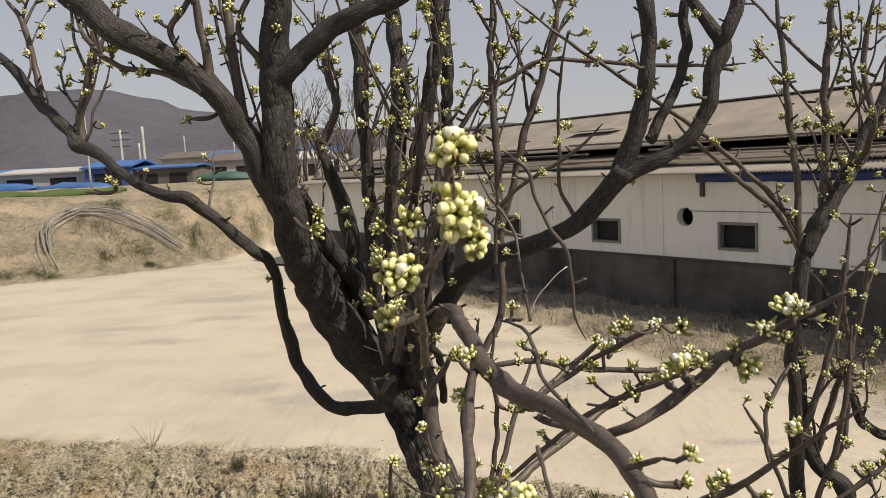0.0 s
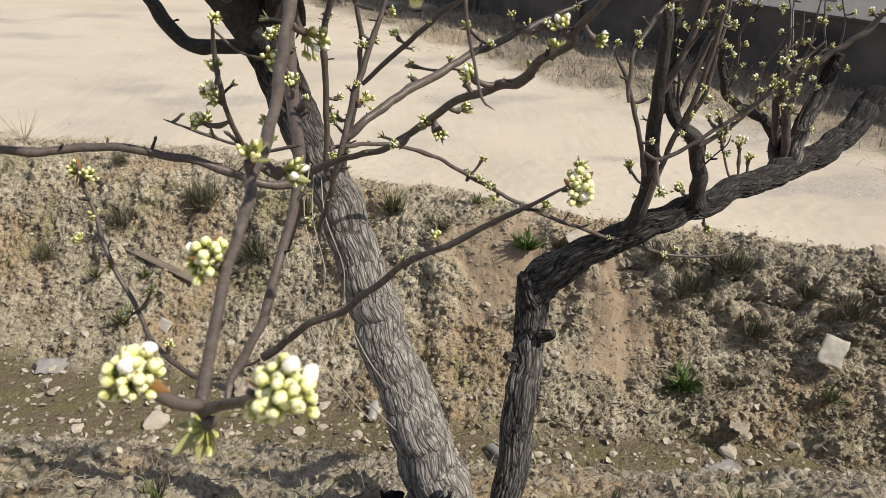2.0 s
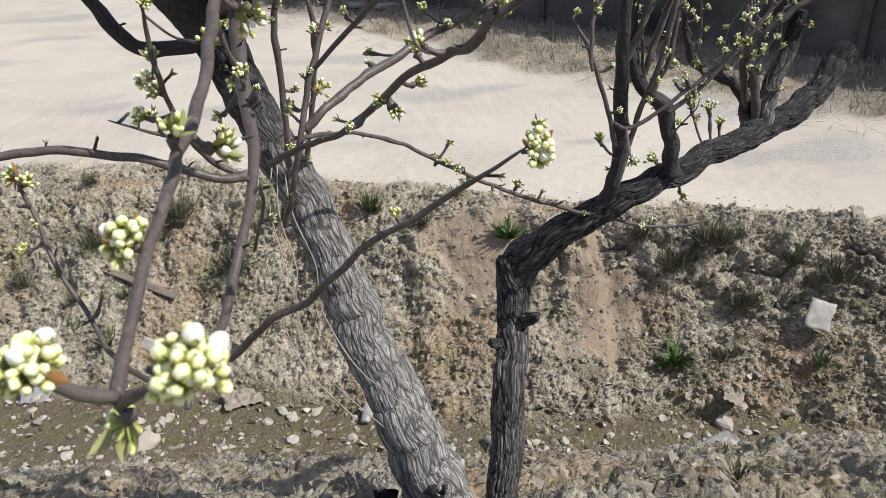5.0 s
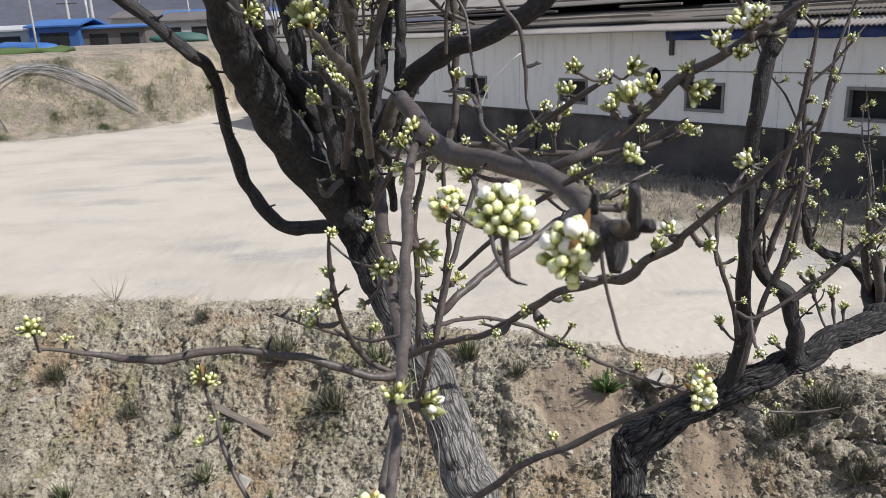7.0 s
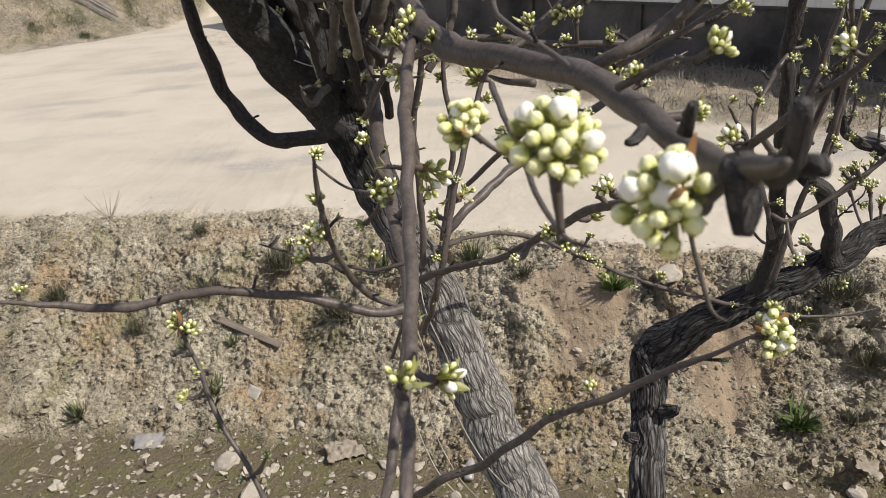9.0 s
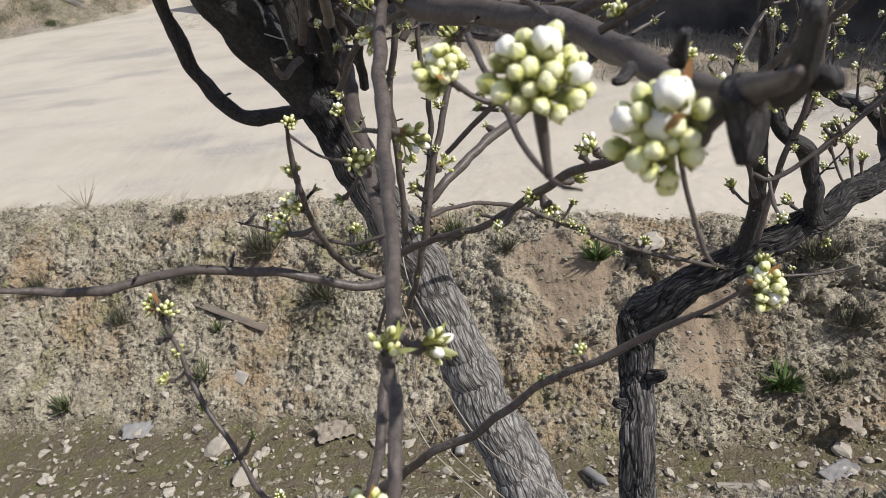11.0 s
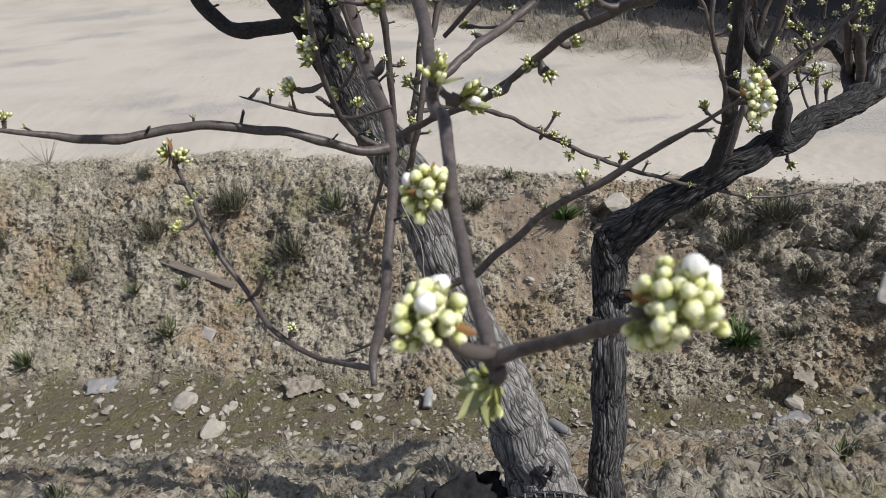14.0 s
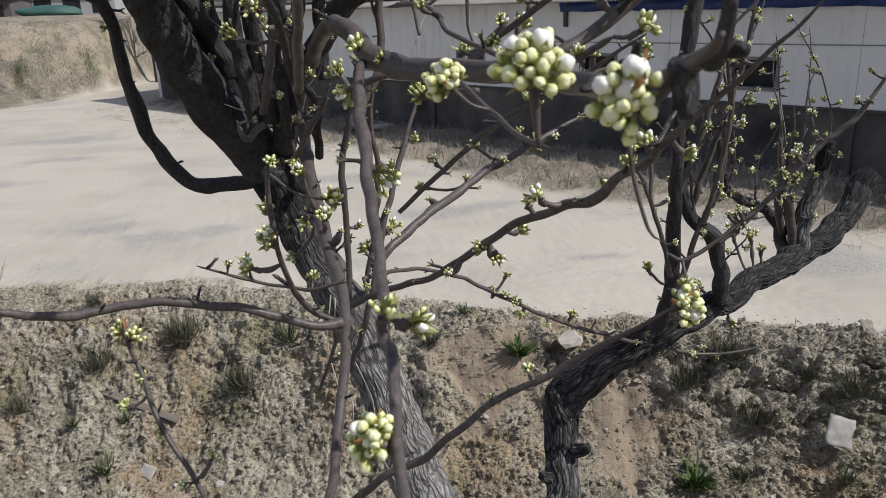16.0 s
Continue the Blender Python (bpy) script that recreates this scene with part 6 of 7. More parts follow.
def weed(x, y, size, count, mat, spread, label, thin=0.09):
    s = Soup([mat])
    rng = random.Random(int(x * 991 + y * 77) + 5)
    for k in range(count):
        a, up = rng.uniform(0, 6.28), rng.uniform(-0.05, 1.0) * spread
        d = (math.cos(a), math.sin(a) - 0.25, up)
        ln = size * rng.uniform(0.5, 1.0)
        v, f = leaf_data(ln, ln * thin, 0.4, rng.uniform(-0.7, -0.1))
        m = turn_to(d, rng.uniform(-0.5, 0.5) + math.pi)
        s.put(v @ m.T + np.array((rng.uniform(-1, 1), rng.uniform(-1, 1), 0)) * size * (0.15 if thin > 0.03 else 0.4), f)
    ob = new("weed", s.mesh("weed"))
    ob.location = (x, y, height(x, y) - 0.005)
    return tagged(ob, label, "weed", "weeds on the bank")


for x, y, sz in ((2.63, 4.70, 0.20), (1.54, 5.50, 0.17)):
    weed(x, y, sz, 120, WEED, 0.8, "fresh green weed with narrow leaves on the bank", 0.075)
for x, y, sz in ((-1.57, 5.55, 0.17), (-1.51, 5.94, 0.13), (-0.21, 6.15, 0.2), (0.55, 5.95, 0.22)):
    weed(x, y, sz, 60, OLIVE_WEED, 1.5, "loose tuft of olive grass on the bank", 0.045)
for x, y, sz in ((0.25, 1.95, 0.10), (-2.7, 5.5, 0.18), (1.9, 2.6, 0.1), (-0.2, 2.3, 0.1), (3.57, 4.45, 0.14), (0.1, 2.2, 0.08), (-0.45, 2.05, 0.1), (-0.9, 2.5, 0.09), (1.35, 2.3, 0.07), (2.45, 2.35, 0.13), (0.3, 2.35, 0.07), (1.7, 2.15, 0.07), (-0.1, 1.85, 0.08), (-1.9, 5.9, 0.12), (1.2, 5.9, 0.1)):
    weed(x, y, sz, 46, OLIVE_WEED, 1.6, "low green weed tuft among dry litter", 0.06)
for x, y, sz in ((-1.09, 6.42, 0.20), (-1.8, 6.33, 0.17), (-0.59, 5.98, 0.20), (2.69, 5.07, 0.16), (3.14, 4.87, 0.16), (-1.92, 6.88, 0.10), (-1.16, 6.45, 0.14), (3.5, 4.9, 0.12), (-3.2, 6.5, 0.15), (2.5, 5.25, 0.14), (3.0, 5.1, 0.18), (3.75, 4.75, 0.16), (2.95, 4.65, 0.1), (-2.4, 6.2, 0.13), (0.9, 5.75, 0.12)):
    weed(x, y, sz * 1.1, 260, GREY_WEED, 1.3, "grey-green bushy weed on the crumbling bank", 0.022)


def dry_shrub(x, y, size):
    s = Soup([STRAW])
    rng = random.Random(3)
    for k in range(26):
        a = rng.uniform(0, 6.28)
        d = np.array((math.cos(a) * 0.8, math.sin(a) * 0.5, rng.uniform(0.4, 1.2))) * size * rng.uniform(0.5, 1)
        st = spline([(0, 0, 0, 0.002), (*(d * 0.5), 0.0016), (*(d + np.array((0, 0, 0.02))), 0.0008)], 0.02)
        t = tube(st, 4)
        s.put(t[0], t[1])
    ob = new("dry_shrub", s.mesh("dry_shrub"))
    ob.location = (x, y, height(x, y))
    return tagged(ob, "small dry bare shrub on the road edge", "shrub")


dry_shrub(-2.98, 7.36, 0.28)
dry_shrub(1.0, 6.0, 0.12)


def litter_straw(count, where, lo, hi, name, label, mat, leafy=0.0, upright=0.12):
    s = Soup([mat, DRY_LEAF, PALE_LEAF])
    for k in range(count):
        x, y = where(scatter)
        z = height(x, y)
        ln = scatter.uniform(lo, hi)
        a = scatter.uniform(0, 6.28)
        d = np.array((math.cos(a), math.sin(a), scatter.uniform(-0.05, upright)))
        p = np.array((x, y, z + 0.012))
        if scatter.random() < leafy:
            v, f = leaf_data(min(0.06, ln * 0.35), min(0.06, ln * 0.35) * scatter.uniform(0.2, 0.5), 0.5, scatter.uniform(-0.6, 0.6))
            s.put(v @ turn_to(d, scatter.uniform(0, 6)).T + p, f, scatter.choice((1, 2)))
            continue
        n = np.array((-math.sin(a), math.cos(a), 0)) * scatter.uniform(0.0008, 0.0026)
        mid = p + d * ln * 0.5 + np.array((0, 0, scatter.uniform(0, 0.03)))
        e = p + d * ln
        q = np.array((0, 0, 0.003))
        s.put([p - n, p + n, mid + n, mid - n, e, p + q, mid + q], [(0, 1, 2, 3), (3, 2, 4), (0, 3, 6, 5), (5, 6, 2, 1)])
    return tagged(new(name, s.mesh(name)), label, "straw", kind="stuff")


BLEACHED = plain("bleached_straw", (0.46, 0.42, 0.345), (0.22, 0.19, 0.15), 9, 60, 0.85, 0)
litter_straw(4600, lambda r: (r.uniform(-2.0, 3.6), 1.6 + 2.5 * r.random()), 0.02, 0.10, "dead_litter", "bleached straw, twigs and dead leaves on the slope", BLEACHED, 0.22, 0.35)
litter_straw(1100, lambda r: (lambda x: (x, r.uniform(near_toe(x) - 0.5, lip(x) - bank_width(x) + 0.25)))(r.uniform(-3, 4)), 0.03, 0.20, "ditch_leaves", "bleached curled dead leaves on the ditch floor", STRAW, 0.85, 0.3)
litter_straw(900, lambda r: (lambda x: (x, lip(x) - bank_width(x) * r.uniform(0.05, 0.9)))(r.uniform(2.4, 4.4)), 0.04, 0.16, "root_straw", "dry roots and straws hanging on the bank", STRAW, 0.08, 0.5)
litter_straw(900, on_bank, 0.03, 0.14, "bank_straw", "scattered dry straws and rootlets on the bank", STRAW, 0.12, 0.4)


def grass_blades(count, where, lo, hi, name, label, mats):
    s = Soup(mats)
    for k in range(count):
        x, y = where(scatter)
        if zones(x, y)[2] < scatter.uniform(0.35, 0.9):
            continue
        p = np.array((x, y, height(x, y) - 0.01))
        ln = scatter.uniform(lo, hi)
        a = scatter.uniform(0, 6.28)
        lean = np.array((math.cos(a), math.sin(a), 0)) * scatter.uniform(0.2, 1.1)
        d = lean + np.array((0, 0, scatter.uniform(0.35, 1.0)))
        d *= ln / np.linalg.norm(d)
        n = np.array((-math.sin(a), math.cos(a), 0)) * ln * 0.03
        s.put([p - n, p + n, p + d * 0.6 + n * 0.7, p + d * 0.6 - n * 0.7, p + d + lean * ln * 0.25], [(0, 1, 2, 3), (3, 2, 4)], scatter.randrange(len(mats)))
    return tagged(new(name, s.mesh(name)), label, "grass", kind="stuff")


def by_wall(r):
    u, v = r.uniform(-13, 6.5), 0.05 + 2.6 * r.random() ** 1.3
    p = WALL_AT + U * u + V * v
    return p.x, p.y


GREY_STRAW = plain("grey_straw", (0.36, 0.33, 0.275), (0.19, 0.172, 0.14), 9, 60, 0.85, 0)
grass_blades(19000, by_wall, 0.05, 0.2, "dry_verge_grass", "matted dry straw-coloured grass along the shed", [GREY_STRAW, GREY_STRAW, DRY_LEAF])
grass_blades(9000, lambda r: (lambda x: (x, mound_toe(x) + r.uniform(-0.3, 5.0)))(r.uniform(-16, -7)), 0.05, 0.16, "mound_grass", "thin dry grass on the mound", [DRY_LEAF, GREY_STRAW, GREY_STRAW])
# heaps of shrubs and weeds on the mound: middle, reach along x and y
SHRUBS = [(-12.4, 23.0, 0.25, 0.35), (-11.7, 23.0, 0.35, 0.3), (-11.0, 22.8, 0.3, 0.3), (-11.3, 22.3, 0.22, 0.15), (-10.5, 22.9, 0.25, 0.25), (-10.1, 24.1, 0.35, 0.4), (-9.3, 24.1, 0.3, 0.3), (-8.9, 25.0, 0.3, 0.45), (-9.0, 23.9, 0.25, 0.2), (-8.4, 25.6, 0.25, 0.4), (-8.0, 26.4, 0.25, 0.4), (-12.5, 20.95, 0.35, 0.15), (-11.7, 23.8, 0.4, 0.2), (-10.0, 22.5, 0.2, 0.12), (-13.4, 20.6, 0.4, 0.2)]
GREY_GREEN = soft_material("dull_shrub_leaf", (0.13, 0.145, 0.075), (0.18, 0.18, 0.115), 6, 0.8, 0.03)


def in_shrubs(r):
    a, b, w, d = r.choice(SHRUBS)
    return r.gauss(a, w * 0.75), r.gauss(b, d * 0.75)


grass_blades(22000, in_shrubs, 0.04, 0.14, "mound_shrubs", "low grey-green shrubs and weeds in patches on the mound", [GREY_GREEN, GREY_GREEN, GREY_WEED, WEED])
litter_straw(3500, lambda r: (lambda x: (x, mound_toe(x) + r.uniform(-0.5, 2.2)))(r.uniform(-14.5, -8.3)), 0.15, 0.6, "mound_straw", "bleached straw and stalks strewn over the mound", BLEACHED, 0.0, 0.25)
litter_straw(2600, by_wall, 0.12, 0.45, "verge_straw", "tangled bleached stalks along the shed", BLEACHED, 0.0, 0.45)

for x, y, w, d in ((0.40, 15.7, 0.42, 0.3), (0.92, 14.95, 0.5, 0.28), (4.9, 8.2, 0.4, 0.2)):
    lay(new("slab", box_mesh("slab", PAPER, -w / 2, w / 2, -d / 2, d / 2, 0, 0.06, 0.012)), x, y, 0.02, 4, 3, 30, "pale broken concrete slab on the dry verge", "slab")
lay(sheet("blue_rag", 0.5, 0.35, 10, 8, 0.08, TARP, 9, 0.01), 5.75, 10.75, 0.12, 20, 10, 30, "crumpled blue plastic sheet by the shed wall", "litter")

# ---- shade net at the foot of the trees ----
def net_material():
    """Woven black tape: fine ribs across, glints painted into the colour, and dull gloss."""
    n = Nodes("black_shade_net")
    rows = n.add("ShaderNodeTexWave")
    rows.bands_direction = "Y"
    rows.inputs["Scale"].default_value, rows.inputs["Distortion"].default_value, rows.inputs["Detail Scale"].default_value = 55, 1.6, 2.0
    n.link(n.co, rows.inputs["Vector"])
    dash = n.ramp(n.noise(1.0, 2, 0.5, stretch=(330, 95, 95)), [(0.42, (0, 0, 0)), (0.56, (1, 1, 1))])
    weave = n.mix(1.0, rows.outputs["Fac"], dash, "MULTIPLY")
    # random patches where the painted glints come out stronger
    patchy = n.ramp(n.noise(9, 5), [(0.35, (0.25, 0.25, 0.25)), (0.65, (1, 1, 1))])
    glint = n.mix(1.0, weave, patchy, "MULTIPLY")
    col = n.ramp(glint, [(0.1, (0.010, 0.010, 0.011)), (0.45, (0.05, 0.051, 0.054)), (0.8, (0.24, 0.243, 0.25))])
    n.bump(weave, 1.0, 0.006)
    return n.done(col, 0.5, spec=0.4)


NET = net_material()
HEM = plain("pale_hem_thread", (0.30, 0.30, 0.29), (0.14, 0.14, 0.14), 30, 200, 0.7, 0)
shade_net = tagged(new("shade_net"), "folded black woven shade net with pale stitched hem on the ground", "net")


def net_fold(line, depth, drop, name, seed):
    """A fold of cloth that runs under a ridge line (x, y, z) and falls towards the near side."""
    top = spline([(*p, 0.01) for p in line], 0.012)[:, :3]
    v, f = [], []
    n = 26
    for k, p in enumerate(top):
        for j in range(n + 1):
            t = j / n
            wr = 0.02 * noise.noise((p[0] * 9 + seed, t * 5, 1)) + 0.006 * noise.noise((p[0] * 26, t * 16 + seed, 2))
            v.append((p[0] + 0.03 * t * noise.noise((p[0] * 4, t * 2, seed)), p[1] - depth * t, p[2] - drop * smoothstep(0.0, 1.0, t) + wr * min(1, t * 4) + 0.004 * math.sin(t * 150)))
    for k in range(len(top) - 1):
        for j in range(n):
            a = k * (n + 1) + j
            f.append((a, a + n + 1, a + n + 2, a + 1))
    ob = part(name, mesh_of(name, v, f, NET), shade_net)
    ob.modifiers.new("thick", "SOLIDIFY").thickness = 0.004
    return top


edge = net_fold([(0.30, 1.70, 0.80), (0.40, 1.75, 0.848), (0.57, 1.80, 0.884), (0.71, 1.82, 0.886), (0.84, 1.81, 0.85), (0.97, 1.78, 0.79)], 0.55, 0.02, "net_flap", 1.0)
net_fold([(0.76, 1.72, 0.78), (0.88, 1.72, 0.83), (1.02, 1.70, 0.862), (1.20, 1.68, 0.862), (1.45, 1.64, 0.868), (1.75, 1.60, 0.892), (2.1, 1.54, 0.90), (2.6, 1.45, 0.88)], 0.5, -0.01, "net_roll", 4.0)
hem = part("hem", mesh_of("hem", *tube([(*(p + np.array((0, 0.002, 0.004))), 0.006) for p in edge], 6)[:2], NET), shade_net, "thick rolled hem")
STITCH = mesh_of("stitch", *box_data(-0.0016, 0.0016, -0.016, 0.004, -0.004, 0.0095), HEM)
hem_rng = random.Random(6)
for p in edge[::2]:
    st = part("stitch", STITCH, hem)
    st.matrix_local = pose(p[0], p[1], p[2] + hem_rng.uniform(-0.002, 0.001), hem_rng.uniform(-14, 8), 0, hem_rng.uniform(-22, 22)) @ Matrix.Diagonal((hem_rng.uniform(0.6, 1.4), hem_rng.uniform(0.7, 1.2), 1, 1))
ROPE = plain("frayed_black_cloth", (0.010, 0.010, 0.011), (0.03, 0.028, 0.03), 30, 200, 0.9, 0.6)
lay(sheet("cloth_scrap", 0.22, 0.12, 14, 10, 0.05, ROPE, 11, 0.01), 0.53, 1.96, 0.07, 25, 5, 20, "ragged black cloth scrap beside the trunk", "cloth")

# dry vine stems hanging on the trunk
vine = Soup([BLEACHED])
for k in range(3):
    o = np.array(((0.0, 0.016, -0.009)[k], -0.004 * k, (0.0, 0.005, 0.011)[k]))
    t = tube(spline([(*(np.array(p) + o * (1 + j)), 0.0016) for j, p in enumerate(((0.39, 2.16, 1.72), (0.385, 2.12, 1.60), (0.415, 2.08, 1.47), (0.405, 2.05, 1.36), (0.46, 2.0, 1.22), (0.53, 1.98, 1.13), (0.60, 1.97, 1.05)))], 0.02), 5, 0.2, 20)
    vine.put(t[0], t[1])
tagged(new("dry_vine", vine.mesh("dry_vine")), "thin bleached dry vine stems hanging along the trunk", "vine")

# ---- hoop bundle on the mound ----
PIPE = plain("galvanised_pipe", (0.42, 0.41, 0.40), (0.27, 0.26, 0.25), 3, 30, 0.5, 0.2, metal=0.3)
hoops = tagged(new("hoop_bundle"), "bundle of bent grey greenhouse hoop pipes lying on the mound", "pipes")
hr = random.Random(8)
for k in range(18):
    a, b = hr.uniform(-0.2, 0.2), hr.uniform(-0.15, 0.17)
    line = []
    for x, y in ((-12.25, 21.2), (-12.78, 21.7), (-13.1, 22.35), (-12.74, 23.0), (-12.2, 23.35), (-11.33, 23.55), (-10.38, 23.6), (-9.5, 23.5)):
        x2, y2 = x + a * 1.1 + hr.uniform(-0.04, 0.04), y + b * 1.4
        line.append((x2, y2, height(x2, y2) + 0.05 + 0.008 * k, 0.009))
    if k % 3:
        line = line[1:]
    t = tube(spline(line, 0.12), 6)
    part("hoop_pipe", mesh_of("hoop_pipe", t[0], t[1], PIPE), hoops)

# ---- distance ----
BLUE = plain("blue_sheet_roof", (0.06, 0.17, 0.42), (0.04, 0.11, 0.30), 0.3, 6, 0.5, 0)
GREYROOF = plain("pale_grey_roof", (0.50, 0.50, 0.50), (0.38, 0.37, 0.36), 0.3, 6, 0.7, 0)
BROWNROOF = plain("brown_roof", (0.16, 0.14, 0.13), (0.11, 0.10, 0.095), 0.3, 6, 0.8, 0)
PALEWALL = plain("pale_wall", (0.50, 0.50, 0.48), (0.40, 0.40, 0.38), 0.3, 6, 0.8, 0)
BLUEWALL = plain("blue_wall", (0.05, 0.13, 0.34), (0.04, 0.10, 0.26), 0.3, 6, 0.6, 0)


def house(x, y, w, d, h, rise, roof, wall, label, openings=2, rz=0.0):
    """A low building: walls, a pitched roof with overhang, and near-black plates for shaded openings."""
    z = height(x, y) - 0.2
    top = tagged(new("house"), label, "building", "village houses")
    top.matrix_world = pose(x, y, z, 0, 0, rz)
    part("wall", box_mesh("wall", wall, -w / 2, w / 2, -d / 2, d / 2, 0, h), top)
    v = [(sx * (w / 2 + 0.4), sy * (d / 2 + 0.4), h + 0.02 + dz) for dz in (0, 0.18) for sx in (-1, 1) for sy in (-1, 1)]
    v += [(sx * (w / 2 + 0.4), 0, h + rise + dz) for dz in (0, 0.18) for sx in (-1, 1)]
    f = [(0, 2, 9, 8), (1, 8, 9, 3), (4, 10, 11, 6), (5, 7, 11, 10), (0, 4, 6, 2), (1, 3, 7, 5), (0, 8, 1, 5, 10, 4), (2, 6, 11, 7, 3, 9)]
    part("roof", mesh_of("roof", v, f, roof, smooth=False), top)
    for k in range(openings):
        c = -w / 2 + w * (k + 0.5) / openings
        part("doorway", box_mesh("doorway", DARK, c - w * 0.3 / openings, c + w * 0.3 / openings, -d / 2 - 0.03, -d / 2 + 0.2, 0.3, h * 0.75), top)


house(-54, 92, 11, 8, 2.1, 0.6, GREYROOF, PALEWALL, "long open shed with pale grey roof in the village", 2)
house(-61, 94, 8, 8, 2.2, 0.7, BLUE, PALEWALL, "blue-roofed shed at the field's far edge", 1)
house(-45.4, 91, 5.6, 7, 2.3, 0.8, BLUE, BLUEWALL, "blue sheet-metal shed with blue roof in the village", 1)
house(-39, 91.5, 7.2, 6, 2.1, 0.35, BLUE, BROWNROOF, "open-fronted lean-to with blue roof in the village", 2)
house(-33, 104, 10, 8, 2.6, 1.2, BROWNROOF, PALEWALL, "brown-roofed house in the village", 3)
house(-39, 125, 14, 9, 3.6, 1.4, BLUE, PALEWALL, "blue-roofed house among others in the village", 3)
house(-28, 112, 8, 8, 2.6, 1.2, GREYROOF, PALEWALL, "grey-roofed house in the village", 3)
house(-52, 135, 12, 9, 4.2, 1.2, BROWNROOF, PALEWALL, "brown-roofed house behind the sheds", 3)
house(-30, 140, 6, 7, 4.0, 1.4, BLUE, PALEWALL, "distant blue-roofed house below the hill", 3)
for x, y, w, mat, lab in ((-58, 86, 9, BLUE, "blue tarpaulin cover over a stack at the field edge"), (-49, 86, 9, BLUE, "blue tarpaulin cover in front of the shed"), (-30, 85, 6, plain("green_tarp", (0.06, 0.15, 0.125), (0.045, 0.10, 0.085), 0.4, 6, 0.6, 0), "green tarpaulin cover in the village")):
    d = lump(x, 3, 0.5, 0.3)
    ob = tagged(new("tarp_cover", mesh_of("tarp_cover", *d, mat)), lab, "tarpaulin")
    ob.matrix_world = pose(x, y, height(x, y) + 0.1) @ Matrix.Diagonal((w * 0.5, 1.6, 1.5, 1))


def power_pole(x, y, h, r, arms, label):
    top = tagged(new("power_pole"), label, "pole", "power poles")
    z = height(x, y)
    top.location = (x, y, z)
    t = tube([(0, 0, h * k / 6, r * (1.25 - 0.4 * k / 6)) for k in range(7)], 10)
    part("post", mesh_of("post", t[0], t[1], PALEWALL), top)
    for k in range(arms):
        part("cross_arm", box_mesh("cross_arm", STEEL, -1.3, 1.3, -0.07, 0.07, h - 0.5 - 0.9 * k, h - 0.36 - 0.9 * k), top)
    if arms:
        for k in range(3):
            t = tube([(-1.1 + 1.1 * k, 0, h - 0.38 + 0.1 * j, 0.06 - 0.02 * j) for j in range(3)], 8)
            part("insulator", mesh_of("insulator", t[0], t[1], PAPER), top)


power_pole(-51.3, 110, 8.6, 0.22, 0, "plain grey concrete utility pole beyond the sheds")
power_pole(-49.7, 100, 7.6, 0.18, 3, "utility pole with crossarms and insulators")
power_pole(-47.2, 100, 5.6, 0.15, 0, "short utility pole in the village")
power_pole(-33.5, 62, 8.2, 0.07, 0, "thin grey pole at the field")
power_pole(-57.5, 140, 8.8, 0.14, 0, "thin distant utility pole")
power_pole(-41.0, 120, 6.0, 0.12, 0, "thin distant lamp pole in the village")

CROP = plain("green_crop", (0.07, 0.115, 0.03), (0.095, 0.13, 0.045), 0.8, 12, 0.8, 0.3)
crop = []
cf = []
for i in range(40):
    for j in range(10):
        x, y = -46 + i * 0.75, 36 + j * 1.2
        crop.append((x, y, height(x, y) + 0.12 + 0.08 * noise.noise((x * 2, y * 2, 0))))
for i in range(39):
    for j in range(9):
        a = i * 10 + j
        if -46 + i * 0.75 < -18.6 - j * 0.62:
            cf.append((a, a + 10, a + 11, a + 1))
strip = tagged(new("crop_strip", mesh_of("crop_strip", crop, cf, CROP)), "strip of young green crop on the raised field", "crop", kind="stuff")
strip.modifiers.new("thick", "SOLIDIFY").thickness = 0.2

# bluish distance haze is mixed into the woods' own colour
WOODS = plain("hazy_leafless_woods", (0.128, 0.134, 0.165), (0.096, 0.10, 0.122), 0.012, 0.15, 1.0, 0.6, 3.0, spec=0.0)


def hills():
    v, f = [], []
    xs = np.linspace(-1300, 1100, 160)
    crest = lambda x: float(np.interp(x, (-1300, -700, -396, -347, -277, -223, -187, -120, -20, 150, 400, 1100), (60, 75, 83, 87, 79, 56, 47, 42, 36, 30, 34, 45)))
    for x in xs:
        for j in range(14):
            t = j / 13
            y = 330 + 290 * t
            z = (crest(x) - 2) * smoothstep(0, 1, t) * (0.92 + 0.16 * noise.noise((x * 0.012, t * 2, 3))) + 6 * t * noise.noise((x * 0.05, t * 7, 1)) + 2.2 * noise.noise((x * 0.4, t * 40, 5)) * t
            v.append((x, y, 2 + z))
    for i in range(len(xs) - 1):
        for j in range(13):
            a = i * 14 + j
            f.append((a, a + 14, a + 15, a + 1))
    return tagged(new("hills", mesh_of("hills", v, f, WOODS)), "low wooded hills in winter, distance haze tinting their colour", "hills", kind="structure")


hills()


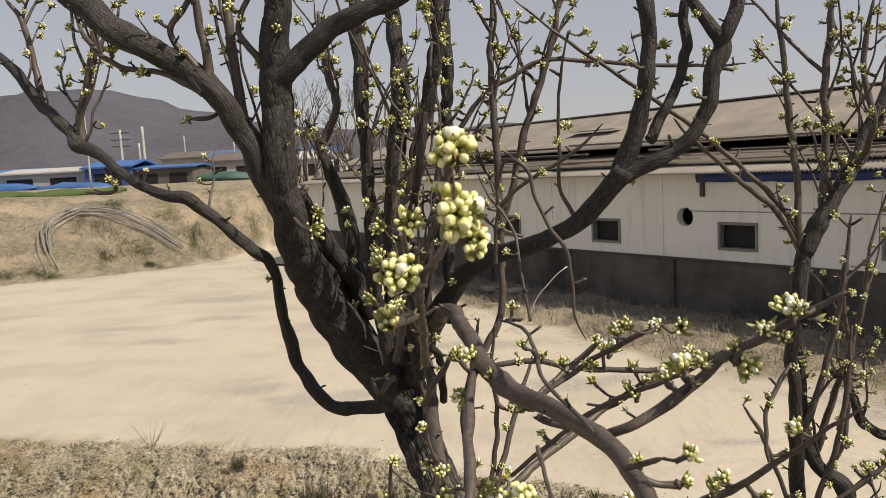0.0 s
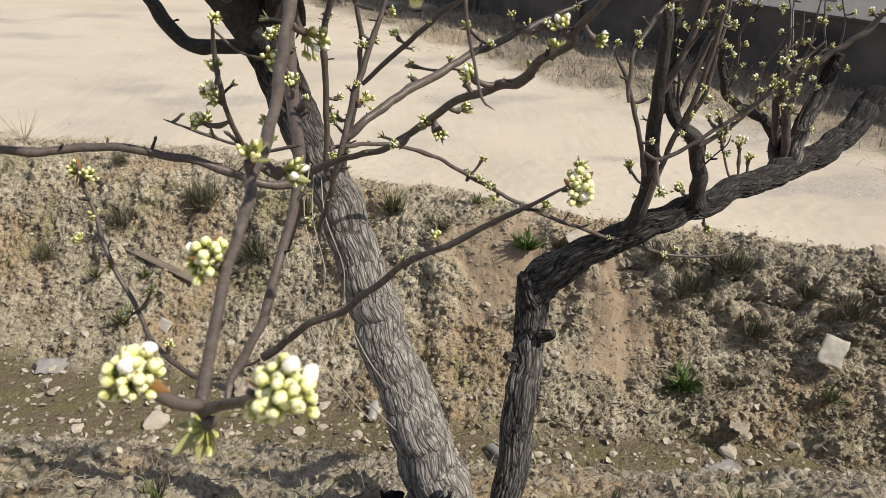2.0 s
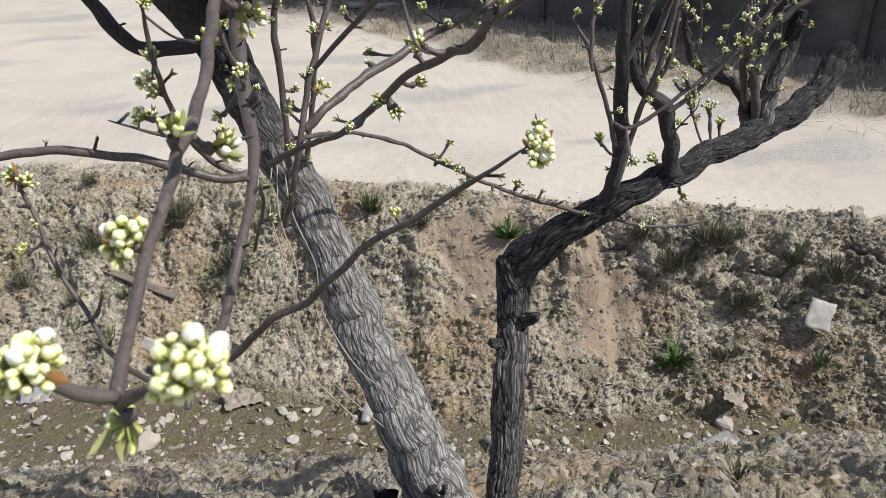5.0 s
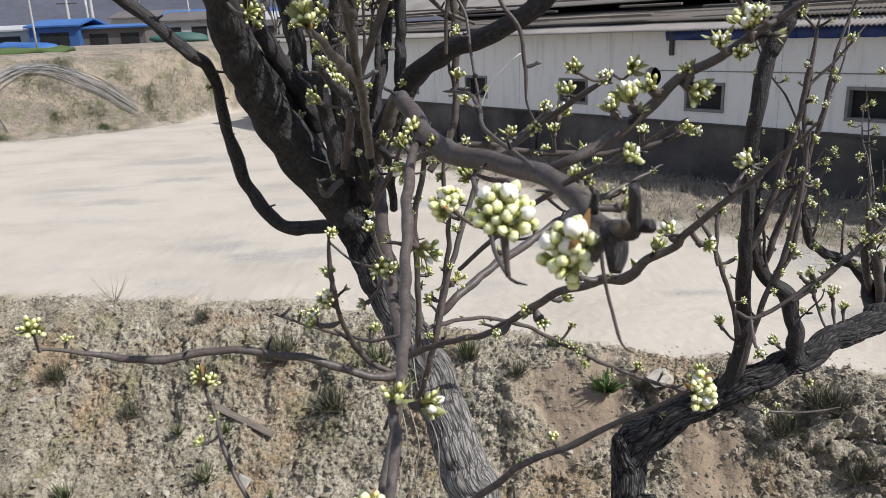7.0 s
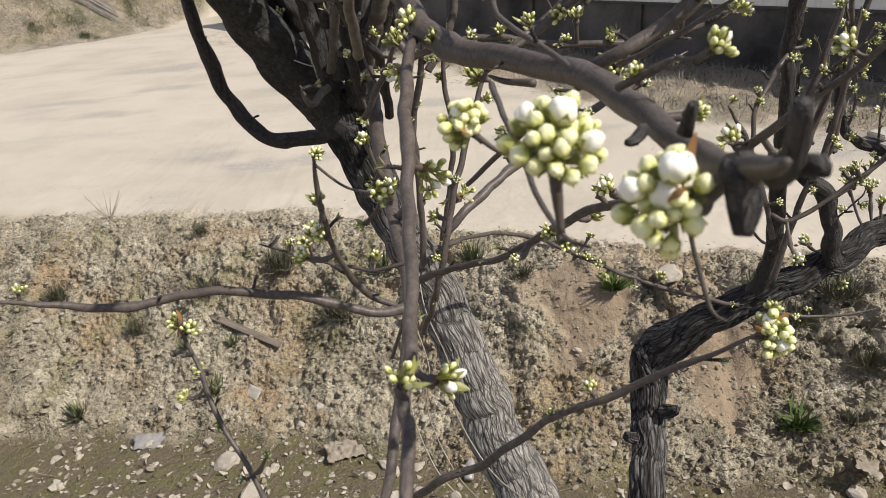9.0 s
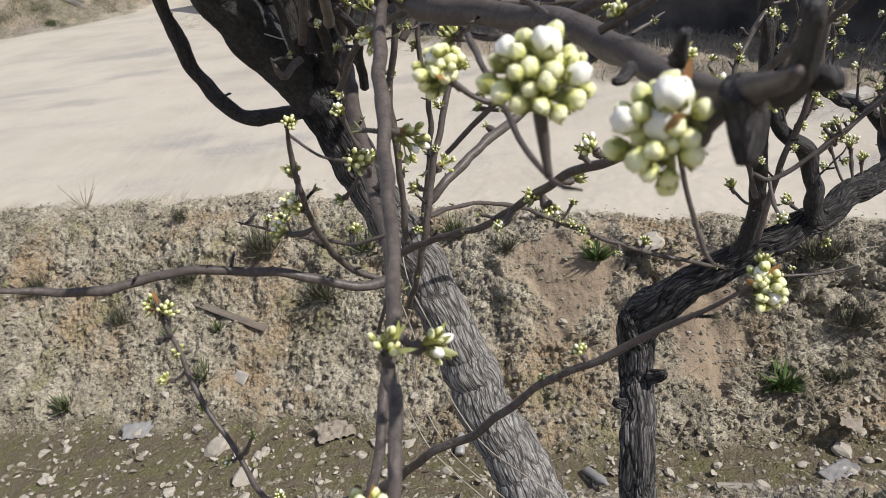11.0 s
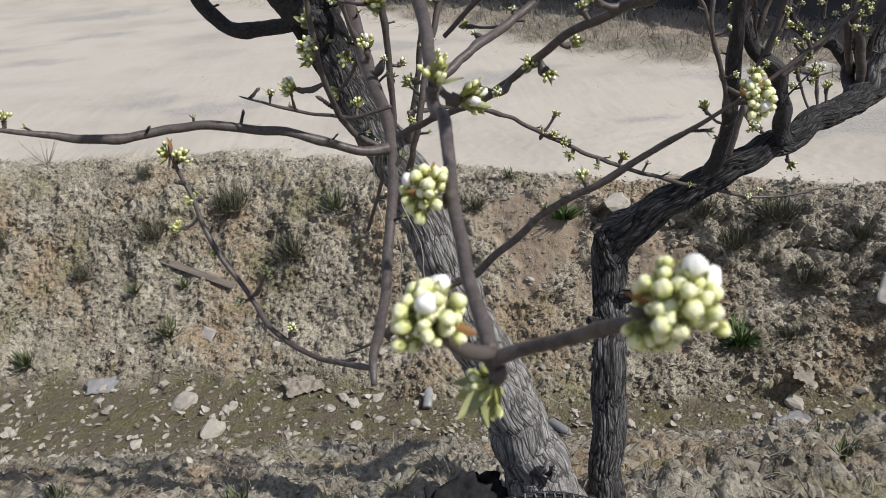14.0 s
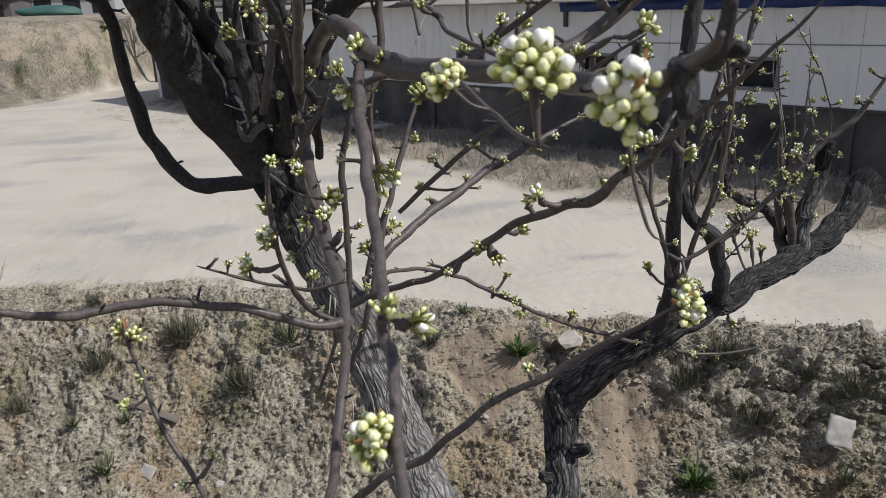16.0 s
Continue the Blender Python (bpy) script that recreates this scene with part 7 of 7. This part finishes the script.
def bare_tree(x, y, h, seed):
    rng = random.Random(seed)
    top = tagged(new("bare_tree"), "leafless grey tree behind the shed", "tree", "bare trees")
    top.location = (x, y, height(x, y) - 0.1)
    trunk = Soup([BARK["rough"]])
    crown = Soup([BARK["smooth"]])

    def grow(p, d, ln, r, depth):
        q = p + d * ln
        t = tube([(*p, r), (*((p + q) / 2 + np.array((rng.uniform(-1, 1), rng.uniform(-1, 1), 0)) * ln * 0.06), r * 0.85), (*q, r * 0.68)], 6 if depth < 2 else 4)
        (trunk if depth == 0 else crown).put(t[0], t[1])
        if depth >= 5:
            return
        for k in range(3 if depth else 4):
            nd = d + np.array((rng.uniform(-0.6, 0.6), rng.uniform(-0.6, 0.6), rng.uniform(0.0, 0.35)))
            nd /= np.linalg.norm(nd)
            grow(p + d * ln * rng.uniform(0.55, 1.0), nd, ln * rng.uniform(0.55, 0.8), r * 0.55, depth + 1)

    grow(np.array((0.0, 0, 0)), np.array((0.05, 0, 1.0)), h * 0.33, h * 0.018, 0)
    part("trunk", trunk.mesh("trunk"), top)
    part("crown", crown.mesh("crown"), top)


for x, y, h, sd in ((-6.6, 29, 6.2, 1), (-5.2, 31, 6.0, 2), (-8.2, 35, 6.0, 3), (-3.6, 34, 6.2, 4), (-7.2, 41, 6.5, 5)):
    bare_tree(x, y, h, sd)


# pale string caught in the twigs
def loose_string(line):
    t = tube(spline([(*p, 0.0012) for p in line], 0.01), 5, 0.2, 30)
    return tagged(new("string", mesh_of("string", t[0], t[1], HEM_PALE)), "thin pale string caught among the twigs", "string")


HEM_PALE = plain("pale_string", (0.62, 0.60, 0.56), (0.45, 0.43, 0.40), 30, 200, 0.8, 0)
loose_string([(0.581, 1.83, 2.313), (0.589, 1.83, 2.336), (0.601, 1.83, 2.362), (0.622, 1.83, 2.386), (0.641, 1.83, 2.406), (0.661, 1.83, 2.42)])
loose_string([(0.172, 2.250, 2.177), (0.215, 2.250, 2.160), (0.270, 2.250, 2.155), (0.327, 2.250, 2.162)])
